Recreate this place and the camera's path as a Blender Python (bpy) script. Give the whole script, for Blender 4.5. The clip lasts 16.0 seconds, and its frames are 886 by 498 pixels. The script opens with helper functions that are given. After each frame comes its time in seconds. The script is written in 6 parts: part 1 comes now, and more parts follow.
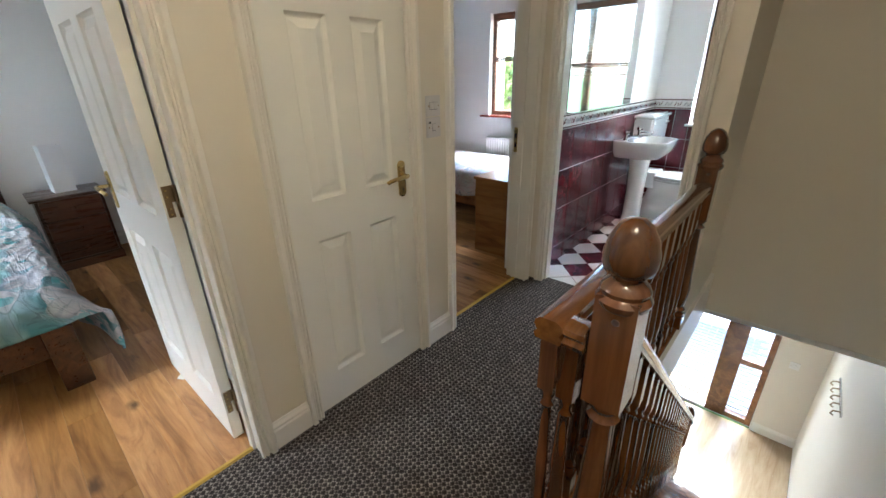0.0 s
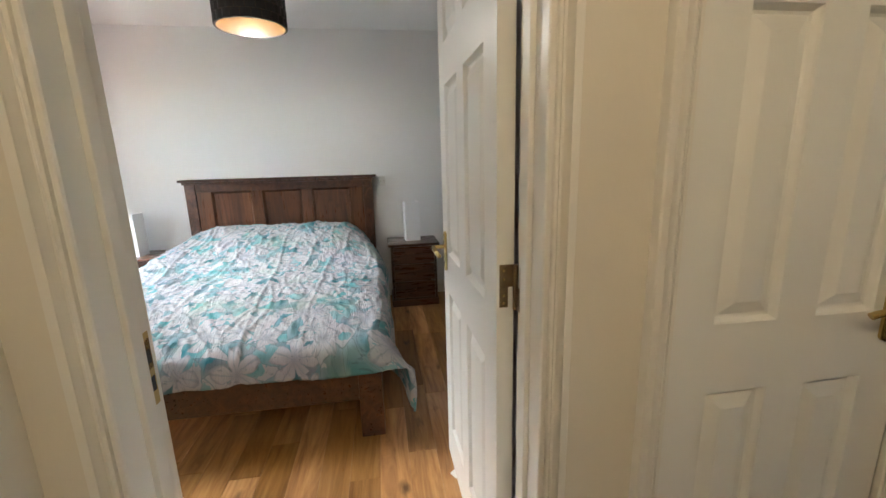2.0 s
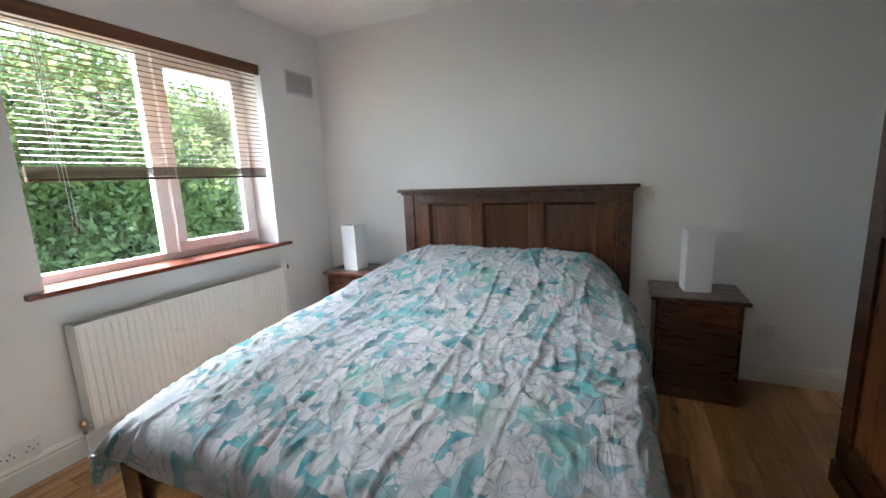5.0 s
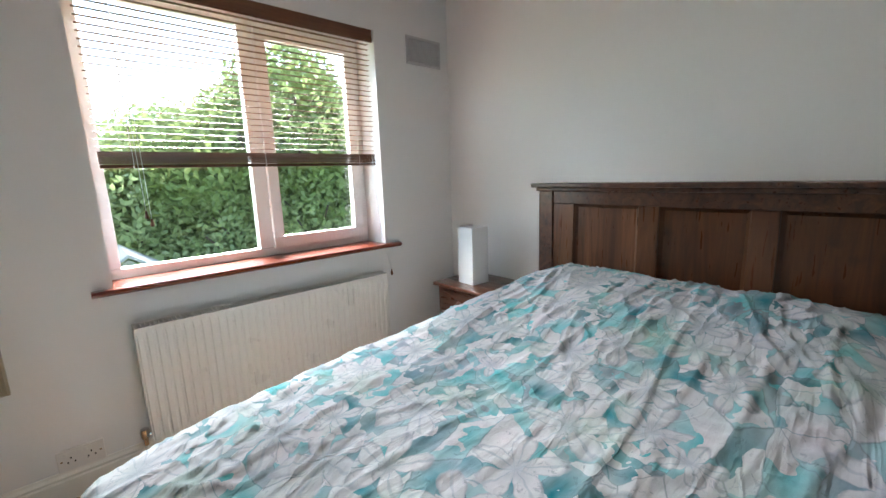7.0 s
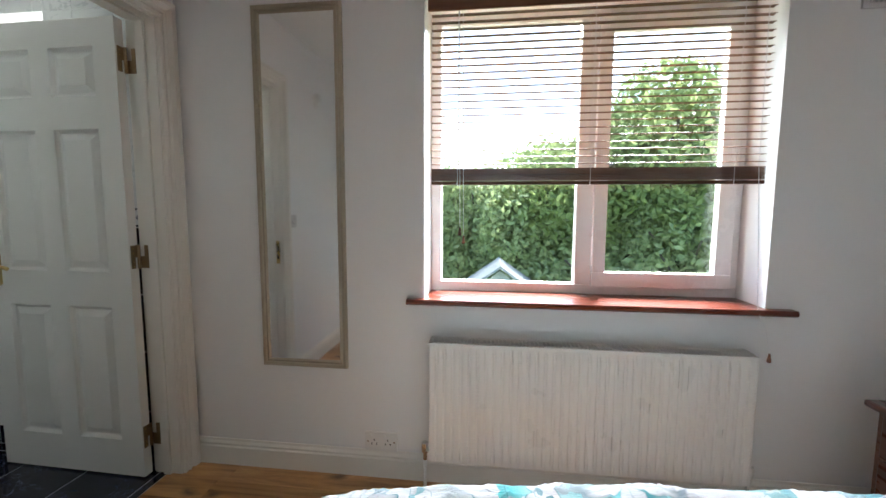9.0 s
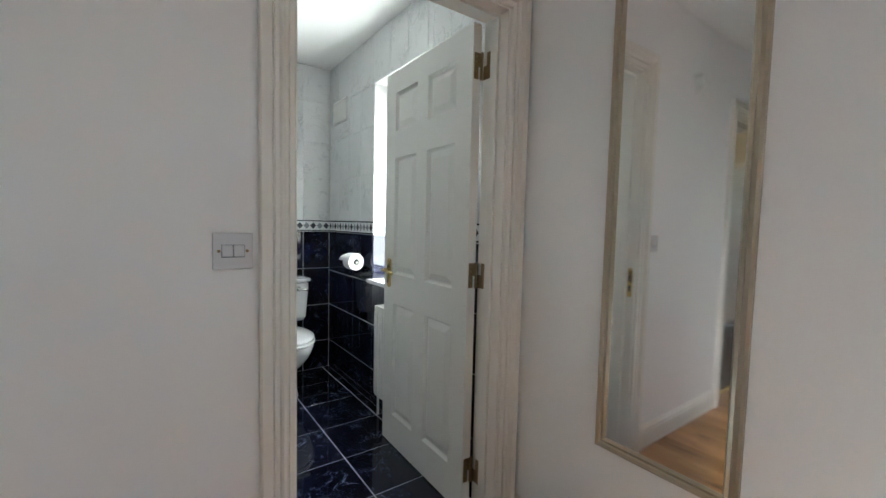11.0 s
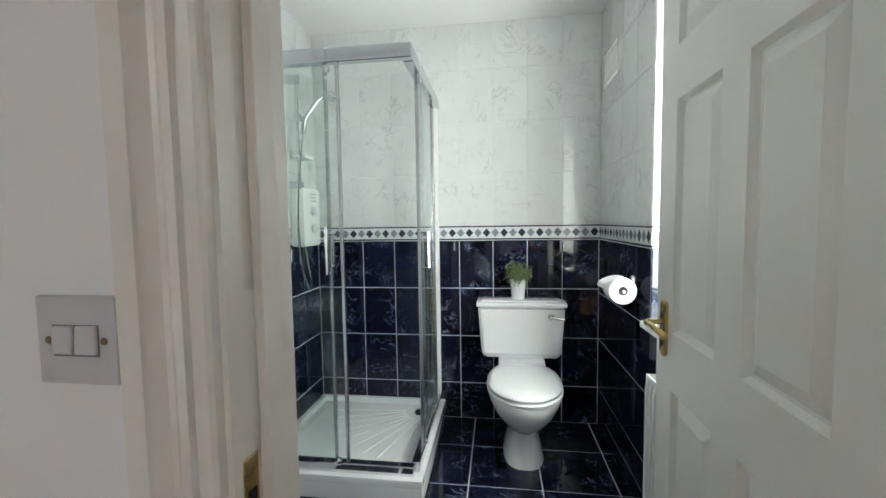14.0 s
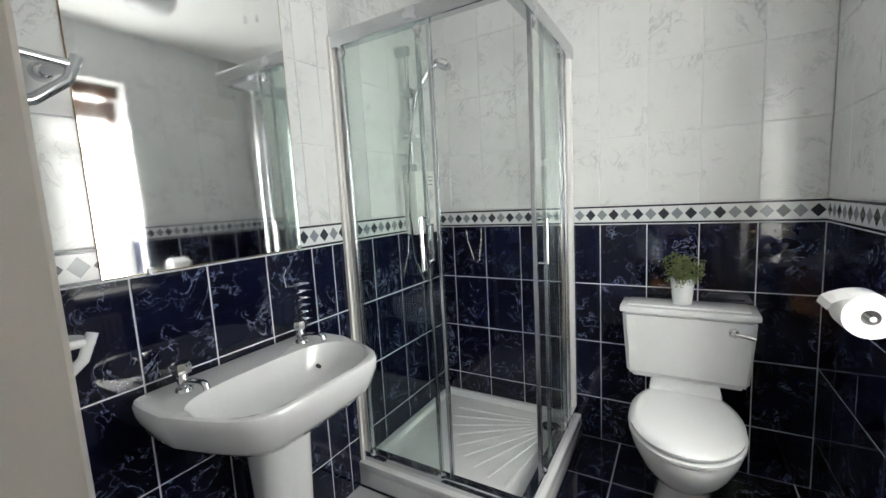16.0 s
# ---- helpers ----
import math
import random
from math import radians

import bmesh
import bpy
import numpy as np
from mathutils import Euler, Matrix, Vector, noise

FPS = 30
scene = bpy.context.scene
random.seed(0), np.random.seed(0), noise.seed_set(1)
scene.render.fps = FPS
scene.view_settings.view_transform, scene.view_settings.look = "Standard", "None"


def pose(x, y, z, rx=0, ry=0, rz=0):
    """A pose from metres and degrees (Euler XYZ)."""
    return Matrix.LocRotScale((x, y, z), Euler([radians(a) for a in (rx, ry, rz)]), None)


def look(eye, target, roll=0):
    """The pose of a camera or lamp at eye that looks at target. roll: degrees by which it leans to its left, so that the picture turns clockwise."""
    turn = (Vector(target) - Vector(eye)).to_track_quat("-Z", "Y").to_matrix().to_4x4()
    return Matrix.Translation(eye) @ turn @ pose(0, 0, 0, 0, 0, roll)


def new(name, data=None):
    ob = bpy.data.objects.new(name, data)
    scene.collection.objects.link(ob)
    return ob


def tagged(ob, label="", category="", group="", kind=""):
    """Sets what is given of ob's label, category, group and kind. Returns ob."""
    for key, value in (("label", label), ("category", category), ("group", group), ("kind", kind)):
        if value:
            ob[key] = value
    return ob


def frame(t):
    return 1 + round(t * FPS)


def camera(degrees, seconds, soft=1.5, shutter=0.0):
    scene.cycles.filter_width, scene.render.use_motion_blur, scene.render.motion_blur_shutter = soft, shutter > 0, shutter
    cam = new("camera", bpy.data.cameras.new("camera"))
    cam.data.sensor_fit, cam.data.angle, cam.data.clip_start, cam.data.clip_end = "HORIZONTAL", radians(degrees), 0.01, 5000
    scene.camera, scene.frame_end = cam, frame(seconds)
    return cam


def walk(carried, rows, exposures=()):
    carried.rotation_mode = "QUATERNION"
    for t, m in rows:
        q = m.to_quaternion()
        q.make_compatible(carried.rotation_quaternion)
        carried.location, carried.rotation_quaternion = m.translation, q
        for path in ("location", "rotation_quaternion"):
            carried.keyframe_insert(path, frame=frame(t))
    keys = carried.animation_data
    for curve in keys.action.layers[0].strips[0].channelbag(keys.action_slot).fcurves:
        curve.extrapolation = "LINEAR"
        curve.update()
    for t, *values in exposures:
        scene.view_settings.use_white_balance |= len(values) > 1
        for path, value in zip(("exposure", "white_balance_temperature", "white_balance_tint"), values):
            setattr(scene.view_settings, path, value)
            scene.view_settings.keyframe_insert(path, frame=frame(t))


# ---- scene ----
cam = camera(95.2, 16.0)
METRES, EYE, TILT, LEAN, TURN = 5.04, 1.336, 0.0, 0.0, 42.1
ROWS = [
    (0.0, 0.0, 0.0, 0.0, -0.52, -23.21, 1.21),
    (0.5, -0.0148, 0.0221, -0.0047, 8.36, -20.43, 1.6),
    (1.0, -0.0337, 0.0465, -0.0085, 18.65, -17.4, 1.8),
    (1.5, -0.0526, 0.0689, -0.0088, 29.19, -14.55, 1.73),
    (2.0, -0.0789, 0.0915, -0.0128, 39.17, -12.26, 1.54),
    (2.5, -0.1105, 0.118, -0.0116, 48.03, -10.57, 1.55),
    (3.0, -0.1376, 0.1408, -0.0136, 55.03, -9.79, 1.62),
    (3.5, -0.1663, 0.1672, -0.0156, 60.48, -9.53, 1.96),
    (4.0, -0.1928, 0.1848, -0.0159, 64.48, -9.52, 2.23),
    (6.5, -0.3563, 0.2727, -0.0175, 88.07, -10.83, 2.0),
    (7.0, -0.3962, 0.2851, -0.0196, 95.41, -10.46, 1.88),
    (7.5, -0.4301, 0.2867, -0.0203, 104.6, -9.4, 1.57),
    (8.0, -0.4603, 0.2873, -0.0217, 116.56, -7.91, 1.14),
    (8.5, -0.4828, 0.2861, -0.0244, 130.28, -6.62, 0.44),
    (9.0, -0.5046, 0.272, -0.027, 144.92, -5.52, -0.24),
    (9.5, -0.5194, 0.2427, -0.0262, 159.63, -5.2, -1.03),
    (10.0, -0.5303, 0.2126, -0.0289, 173.07, -5.21, -1.25),
    (12.5, -0.5101, 0.0626, -0.025, 212.72, -0.97, -1.07),
    (13.0, -0.5043, 0.0245, -0.0244, 219.98, -1.33, -0.46),
    (13.5, -0.4968, -0.0011, -0.0232, 227.43, -2.31, 0.02),
    (14.0, -0.4958, -0.0254, -0.0212, 235.41, -3.86, 0.84),
    (14.5, -0.4886, -0.0442, -0.0218, 241.97, -5.32, 1.52),
    (15.0, -0.4783, -0.0648, -0.0158, 248.31, -6.53, 2.09),
    (15.5, -0.4643, -0.0785, -0.0155, 253.64, -6.86, 2.62),
    (16.0, -0.4537, -0.093, -0.0122, 258.13, -6.97, 3.06),
]
EXPOSURES = [(0.0, 4.0, 5700, 5), (1.0, 3.9, 6300, 7), (2.0, 3.75, 6400, 7), (3.0, 3.84, 6000, 5), (4.5, 3.28, 6050, 5), (7.0, 2.95, 6350, 5), (9.0, 2.82, 6250, 6), (10.2, 2.9, 6150, 6), (12.5, 3.55, 6100, 6), (13.2, 3.4, 6200, 6), (14.0, 3.25, 6250, 7), (14.7, 3.25, 6500, 10), (16.0, 3.02, 6500, 12)]
walk(cam, [(t, pose(0, 0, EYE, TILT, LEAN, TURN) @ pose(METRES * x, METRES * y, METRES * z, 90 + pitch, roll, yaw)) for t, x, y, z, yaw, pitch, roll in ROWS], EXPOSURES)

# ---- world, sun, exposure ----
SUN_EL, SUN_AZ = 57.0, 206.0          # degrees; azimuth clockwise from +y, so the sun stands to the south
LANDING_W = 1.06
world = bpy.data.worlds.new("world")
scene.world = world
world.use_nodes = True
wn, wl = world.node_tree.nodes, world.node_tree.links
sky = wn.new("ShaderNodeTexSky")
sky.sky_type, sky.sun_disc = "NISHITA", False
sky.sun_elevation, sky.sun_rotation = radians(SUN_EL), radians(SUN_AZ)
sky.air_density, sky.dust_density = 1.0, 1.2
wn["Background"].inputs["Strength"].default_value = 0.14
wl.new(sky.outputs[0], wn["Background"].inputs["Color"])
sun = new("sun", bpy.data.lights.new("sun", "SUN"))
sun.data.energy, sun.data.angle, sun.data.color = 2.0, radians(1.0), (1.0, 0.96, 0.90)
sd = Vector((math.sin(radians(SUN_AZ)) * math.cos(radians(SUN_EL)), math.cos(radians(SUN_AZ)) * math.cos(radians(SUN_EL)), math.sin(radians(SUN_EL))))
sun.matrix_basis = look(sd * 30, (0, 0, 0))


def window_sky_fill(name, x, y, z, w, h, rz, power):
    """An added area lamp that boosts the sky's light at an opening, turned into the room."""
    la = bpy.data.lights.new(name, "AREA")
    la.shape, la.size, la.size_y, la.energy, la.color = "RECTANGLE", w, h, power, (0.99, 0.985, 0.96)
    ob = new(name, la)
    ob.matrix_basis = pose(x, y, z, 60, 0, rz)
    return ob


# Added fill lamps, outside and above each opening; the ensuite's sits inside its glass.
window_sky_fill("bedroom_window_sky", -3.19, -4.6, 3.35, 2.4, 1.2, 0, 235)
ew = window_sky_fill("ensuite_window_sky", -0.445, -2.564, 1.45, 0.56, 1.14, 0, 4.5)
ew.matrix_basis = pose(-0.445, -2.564, 1.45, 90, 0, 0)
window_sky_fill("second_window_sky", -2.39, 5.00, 2.75, 1.2, 1.0, 180, 60)
window_sky_fill("hall_door_sky", -0.35, 6.1, -0.05, 1.6, 1.0, 180, 34)
window_sky_fill("bathroom_window_sky", -0.44, 5.45, 2.75, 1.2, 1.0, 180, 70)

# ---- materials ----
class Graph:
    def __init__(self, name):
        self.m = bpy.data.materials.new(name)
        self.m.use_nodes = True
        self.t = self.m.node_tree
        self.b = self.t.nodes["Principled BSDF"]
        self.o = self.t.nodes["Material Output"]

    def n(self, kind, ins=(), out=0, **props):
        nd = self.t.nodes.new("ShaderNode" + kind)
        for k, v in props.items():
            setattr(nd, k, v)
        for k, v in dict(ins).items():
            self.put(nd.inputs[k], v)
        return nd.outputs[out]

    def put(self, sock, v):
        if isinstance(v, bpy.types.NodeSocket):
            self.t.links.new(v, sock)
        else:
            sock.default_value = v

    def set(self, **kw):
        for k, v in kw.items():
            self.put(self.b.inputs[k.replace("_", " ")], v)

    def coord(self, scale=(1, 1, 1), which="Object", shift=False):
        c = self.t.nodes.new("ShaderNodeTexCoord").outputs[which]
        if shift:
            r = self.t.nodes.new("ShaderNodeObjectInfo").outputs["Random"]
            k = self.n("Math", {0: r, 1: 37.0}, operation="MULTIPLY")
            c = self.n("VectorMath", {0: c, 1: k}, operation="ADD")
        return self.n("Mapping", {"Vector": c, "Scale": scale})

    def noise(self, vec, scale, detail=3, rough=0.55, dist=0.0):
        return self.n("TexNoise", {"Vector": vec, "Scale": scale, "Detail": detail, "Roughness": rough, "Distortion": dist})

    def ramp(self, fac, stops, interp="LINEAR"):
        nd = self.t.nodes.new("ShaderNodeValToRGB")
        nd.color_ramp.interpolation = interp
        el = nd.color_ramp.elements
        while len(el) < len(stops):
            el.new(0.5)
        for e, (p, c) in zip(el, stops):
            e.position, e.color = p, (*c, 1) if len(c) == 3 else c
        self.put(nd.inputs[0], fac)
        return nd.outputs[0]

    def mix(self, fac, a, b, mode="MIX"):
        nd = self.t.nodes.new("ShaderNodeMix")
        nd.data_type, nd.blend_type = "RGBA", mode
        for s, v in ((nd.inputs[0], fac), (nd.inputs[6], a), (nd.inputs[7], b)):
            self.put(s, (*v, 1) if isinstance(v, tuple) and len(v) == 3 else v)
        return nd.outputs[2]

    def math(self, op, a, b=0.0):
        return self.n("Math", {0: a, 1: b}, operation=op)

    def span(self, v, a, b, c=0.0, d=1.0):
        return self.n("MapRange", {"Value": v, "From Min": a, "From Max": b, "To Min": c, "To Max": d})

    def bump(self, h, strength, dist=0.002):
        self.put(self.b.inputs["Normal"], self.n("Bump", {"Height": h, "Strength": strength, "Distance": dist}))


def shade(c, k):
    return tuple(min(1.0, v * k) for v in c)


def surface(name, col, rough=0.5, var=0.08, grain=60.0, bump=0.15, metal=0.0, patch=1.7, spec=0.5, coat=0.0, random_tint=0.0, uneven=0.06):
    """A painted, cast or moulded surface: broad patches, fine grain, uneven gloss."""
    g = Graph(name)
    v = g.coord(shift=random_tint > 0)
    big, fine = g.noise(v, patch, 4), g.noise(v, grain, 4, 0.6)
    c = g.mix(big, shade(col, 1 - var), shade(col, 1 + var))
    c = g.mix(g.math("MULTIPLY", fine, 0.25), c, shade(col, 1 - 2 * var))
    g.set(Base_Color=c, Metallic=metal, Specular_IOR_Level=spec, Coat_Weight=coat, Coat_Roughness=0.1)
    g.set(Roughness=g.span(g.noise(v, patch * 4, 3), 0.3, 0.7, max(0.02, rough - uneven), rough + uneven))
    g.bump(fine, bump)
    return g.m


def wood(name, dark, mid, light, grain=(2.0, 26.0, 26.0), rough=0.35, coat=0.3, shift=True, bump=0.12, knots=0.0):
    g = Graph(name)
    v = g.coord(grain, shift=shift)
    rings = g.noise(v, 1.0, 5, 0.62, 1.4)
    fine = g.noise(g.coord(tuple(k * 5 for k in grain), shift=shift), 1.0, 3)
    c = g.ramp(rings, [(0.3, dark), (0.5, mid), (0.72, light)])
    c = g.mix(g.span(fine, 0.45, 0.75, 0.0, 0.35), c, dark)
    if knots:
        kv = g.coord((3.2, 7.0, 7.0), shift=shift)
        kd = g.n("TexVoronoi", {"Vector": g.n("VectorMath", {0: kv, 1: g.n("VectorMath", {0: g.n("TexNoise", {"Vector": kv, "Scale": 3.0}, out=1), "Scale": 0.35}, operation="SCALE")}, operation="ADD"), "Scale": 1.0})
        c = g.mix(g.span(kd, 0.05, 0.2, knots, 0.0), c, shade(dark, 0.35))
    if shift:
        r = g.t.nodes.new("ShaderNodeObjectInfo").outputs["Random"]
        c = g.n("HueSaturation", {"Value": g.span(r, 0, 1, 0.60, 1.28), "Saturation": g.span(r, 0, 1, 1.04, 0.90), "Color": c})
    g.set(Base_Color=c, Coat_Weight=coat, Coat_Roughness=0.18)
    g.set(Roughness=g.span(fine, 0.2, 0.8, rough - 0.07, rough + 0.1))
    g.bump(rings, bump, 0.001)
    return g.m


def marbled(name, base, cloud, vein, amount, width, scale, rough=0.08):
    """Glazed tile with broken veins."""
    g = Graph(name)
    v = g.coord(shift=True)
    n1 = g.noise(v, scale, 5, 0.6, 1.2)
    line = g.span(g.math("ABSOLUTE", g.math("SUBTRACT", n1, 0.5)), 0.0, width, 1.0, 0.0)
    gate = g.span(g.noise(v, scale * 0.8, 2), 0.48, 0.62, 0.0, 1.0)
    c = g.mix(g.span(g.noise(v, scale * 0.5, 4), 0.35, 0.7), base, cloud)
    c = g.mix(g.math("MULTIPLY", g.math("MULTIPLY", line, gate), amount), c, vein)
    n2 = g.noise(v, scale * 1.9, 4, 0.6, 0.8)
    line2 = g.span(g.math("ABSOLUTE", g.math("SUBTRACT", n2, 0.5)), 0.0, width * 0.6, 1.0, 0.0)
    gate2 = g.span(g.noise(v, scale * 1.3, 2), 0.52, 0.60, 0.0, 1.0)
    c = g.mix(g.math("MULTIPLY", g.math("MULTIPLY", line2, gate2), amount * 0.6), c, vein)
    g.set(Base_Color=c, Roughness=rough, Specular_IOR_Level=0.5)
    g.bump(g.noise(v, 9.0, 2), 0.05, 0.002)
    return g.m


def glassy(name, tint, gloss=0.06, rough=0.0):
    g = Graph(name)
    a = g.n("BsdfTransparent", {"Color": (*tint, 1)})
    b = g.n("BsdfGlossy", {"Color": (1, 1, 1, 1), "Roughness": rough})
    f = g.n("LayerWeight", {"Blend": 0.5}, out=1)
    mixed = g.n("MixShader", {0: g.span(g.math("POWER", f, 4.0), 0, 1, gloss * 0.25, 0.55), 1: a, 2: b})
    g.t.links.new(mixed, g.o.inputs["Surface"])
    return g.m


def glow(name, col, strength):
    g = Graph(name)
    g.set(Base_Color=(*col, 1), Emission_Color=(*col, 1), Emission_Strength=strength)
    return g.m


def carpet_mat(name):
    """Flat loop carpet: dark brown-grey ground with rows of pale loops."""
    g = Graph(name)
    v = g.coord((1, 1, 1))
    wob = g.n("VectorMath", {0: g.n("TexNoise", {"Vector": v, "Scale": 30.0}, out=1), "Scale": 0.006}, operation="SCALE")
    v2 = g.n("VectorMath", {0: v, 1: wob}, operation="ADD")
    rot = g.n("Mapping", {"Vector": v2, "Rotation": (0, 0, radians(45)), "Scale": (66, 66, 66)})
    chk = g.n("TexVoronoi", {"Vector": rot, "Scale": 1.0, "Randomness": 0.2}, out=0)
    rnd = g.n("TexVoronoi", {"Vector": rot, "Scale": 1.0, "Randomness": 0.2}, out=1)
    pick = g.n("SeparateColor", {0: rnd}, out=0)
    alt = g.n("TexChecker", {"Vector": rot, "Scale": 1.0}, out=1)
    pale = g.ramp(pick, [(0.0, (0.16, 0.135, 0.12)), (0.5, (0.25, 0.22, 0.195)), (1.0, (0.36, 0.32, 0.28))])
    deep = g.ramp(pick, [(0.0, (0.018, 0.016, 0.017)), (1.0, (0.05, 0.043, 0.042))])
    c = g.mix(alt, deep, pale)
    c = g.mix(g.span(chk, 0.3, 0.6), c, (0.022, 0.019, 0.019))
    c = g.mix(g.math("MULTIPLY", g.noise(v, 1.3, 3), 0.25), c, (0.11, 0.095, 0.085))
    g.set(Base_Color=c, Roughness=0.95, Specular_IOR_Level=0.1)
    g.bump(g.math("SUBTRACT", 1.0, chk), 0.7, 0.004)
    return g.m


def floral(name, ground, leaf_a, leaf_b, petal, grey, scale=6.0, soft=0.5):
    """Printed cotton: watercolour ground, layers of leaves and many-petalled flowers."""
    g = Graph(name)
    uv = g.coord(which="UV")
    wob = g.n("VectorMath", {0: g.n("TexNoise", {"Vector": uv, "Scale": 9.0, "Detail": 3.0}, out=1), "Scale": 0.05}, operation="SCALE")
    v = g.n("VectorMath", {0: uv, 1: wob}, operation="ADD")
    blot = g.noise(v, 3.2, 4, 0.6)
    wash = g.noise(v, 6.5, 3, 0.55)
    c = g.ramp(blot, [(0.3, leaf_a), (0.42, shade(ground, 0.92)), (0.56, ground), (0.7, leaf_b)])

    def leaves(c, sc, off, stretch, stops, edge_col, cover):
        """Overlapping leaf and petal shapes, each with its own wash of colour."""
        m = g.n("Mapping", {"Vector": v, "Location": off, "Rotation": (0, 0, off[0]), "Scale": (sc * stretch, sc / stretch, sc)})
        nd = g.t.nodes.new("ShaderNodeTexVoronoi")
        nd.voronoi_dimensions = "2D"
        g.put(nd.inputs["Vector"], m)
        g.put(nd.inputs["Scale"], 1.0)
        rnd = g.n("SeparateColor", {0: nd.outputs["Color"]}, out=0)
        rnd2 = g.n("SeparateColor", {0: nd.outputs["Color"]}, out=1)
        de = g.n("TexVoronoi", {"Vector": m, "Scale": 1.0}, voronoi_dimensions="2D", feature="DISTANCE_TO_EDGE")
        pick = g.math("ADD", g.math("MULTIPLY", rnd, 0.75), g.math("MULTIPLY", g.math("SUBTRACT", blot, 0.38), 0.9))
        col = g.ramp(pick, stops, "CONSTANT")
        col = g.mix(g.span(nd.outputs["Distance"], 0.05, 0.75, 0.0, 0.55), col, ground)
        col = g.mix(g.span(wash, 0.4, 0.7, 0.0, 0.4), col, shade(ground, 1.05))
        col = g.mix(g.span(de, 0.0, 0.035, 0.55, 0.0), col, edge_col)
        return g.mix(g.span(rnd2, cover - 0.01, cover, 1.0, 0.0), c, col)

    tones = [(0.0, leaf_a), (0.18, shade(petal, 1.05)), (0.29, leaf_b), (0.40, petal), (0.50, shade(leaf_a, 0.7)), (0.60, shade(petal, 1.1)), (0.70, leaf_b), (0.78, shade(grey, 1.5)), (0.84, leaf_a), (0.92, petal)]
    c = leaves(c, scale * 1.7, (1.3, 2.2, 0), 1.45, tones, shade(leaf_a, 0.7), 1.1)
    c = leaves(c, scale * 1.35, (2.6, 5.1, 0), 0.68, tones, grey, 0.55)

    def layer(c, sc, petals, size, off, stops, vein, sharp=0.6):
        m = g.n("Mapping", {"Vector": v, "Location": off, "Scale": (sc, sc, sc)})
        nd = g.t.nodes.new("ShaderNodeTexVoronoi")
        nd.voronoi_dimensions = "2D"
        g.put(nd.inputs["Vector"], m)
        g.put(nd.inputs["Scale"], 1.0)
        d = g.n("VectorMath", {0: m, 1: nd.outputs["Position"]}, operation="SUBTRACT")
        s = g.t.nodes.new("ShaderNodeSeparateXYZ")
        g.put(s.inputs[0], d)
        rnd = g.n("SeparateColor", {0: nd.outputs["Color"]}, out=0)
        rnd2 = g.n("SeparateColor", {0: nd.outputs["Color"]}, out=1)
        ang = g.math("ADD", g.math("ARCTAN2", s.outputs[1], s.outputs[0]), g.math("MULTIPLY", rnd, 6.28))
        lobe = g.math("ABSOLUTE", g.math("COSINE", g.math("MULTIPLY", ang, petals / 2)))
        rad = g.math("MULTIPLY", g.math("ADD", g.math("MULTIPLY", g.math("POWER", lobe, sharp), 0.75), 0.22), g.math("MULTIPLY", g.math("ADD", rnd2, 0.7), size))
        q = g.math("DIVIDE", nd.outputs["Distance"], rad)
        mask = g.span(q, 0.93, 1.0, 1.0, 0.0)
        edge = g.math("MULTIPLY", g.span(q, 0.8, 0.97, 0.0, 0.5), mask)
        col = g.ramp(rnd, stops, "CONSTANT")
        col = g.mix(g.math("MULTIPLY", g.span(lobe, 0.0, 0.5, 0.75, 0.0), 0.7), col, vein)
        col = g.mix(g.span(lobe, 0.985, 0.999, 0.0, 0.45), col, vein)
        col = g.mix(g.span(q, 0.0, 0.55, 0.6, 0.0), col, vein)
        col = g.mix(g.math("MULTIPLY", blot, 0.75), col, ground)
        c = g.mix(mask, c, col)
        return g.mix(edge, c, shade(vein, 0.75))

    c = layer(c, scale * 0.72, 5.0, 0.46, (0.4, 9.2, 0), [(0.0, petal), (0.45, shade(petal, 1.1)), (0.75, shade(petal, 0.95))], shade(grey, 1.7), 0.75)
    c = g.mix(g.span(g.noise(v, 2.1, 3), 0.45, 0.75, 0.0, soft), c, ground)
    hue = g.noise(g.n("Mapping", {"Vector": uv, "Location": (5, 3, 0)}), 4.2, 3)
    c = g.mix(g.span(hue, 0.52, 0.70, 0.0, 0.20), c, shade((0.78, 0.70, 0.98), 0.5))
    c = g.mix(g.span(hue, 0.46, 0.30, 0.0, 0.38), c, shade((0.58, 0.92, 0.72), 0.42))
    fleck = g.span(g.noise(v, 26.0, 4, 0.7, 1.5), 0.60, 0.66, 0.0, 0.35)
    c = g.mix(fleck, c, shade(grey, 0.9))
    g.set(Base_Color=c, Roughness=0.85, Specular_IOR_Level=0.2)
    weave = g.noise(g.n("Mapping", {"Vector": uv, "Scale": (1, 1, 1)}), 420.0, 2)
    crease = g.noise(g.n("Mapping", {"Vector": uv, "Scale": (2.2, 9.0, 1)}), 1.6, 5, 0.62, 2.2)
    fold = g.math("ABSOLUTE", g.math("SUBTRACT", g.noise(g.n("Mapping", {"Vector": uv, "Rotation": (0, 0, 0.35), "Scale": (3.0, 8.0, 1)}), 1.0, 3, 0.5, 0.9), 0.5))
    thin = g.math("MULTIPLY", g.span(fold, 0.0, 0.035, 1.0, 0.0), g.span(g.noise(uv, 3.4, 2), 0.42, 0.58))
    fold2 = g.math("ABSOLUTE", g.math("SUBTRACT", g.noise(g.n("Mapping", {"Vector": uv, "Rotation": (0, 0, -0.5), "Scale": (4.5, 8.0, 1)}), 1.0, 3, 0.5, 1.1), 0.5))
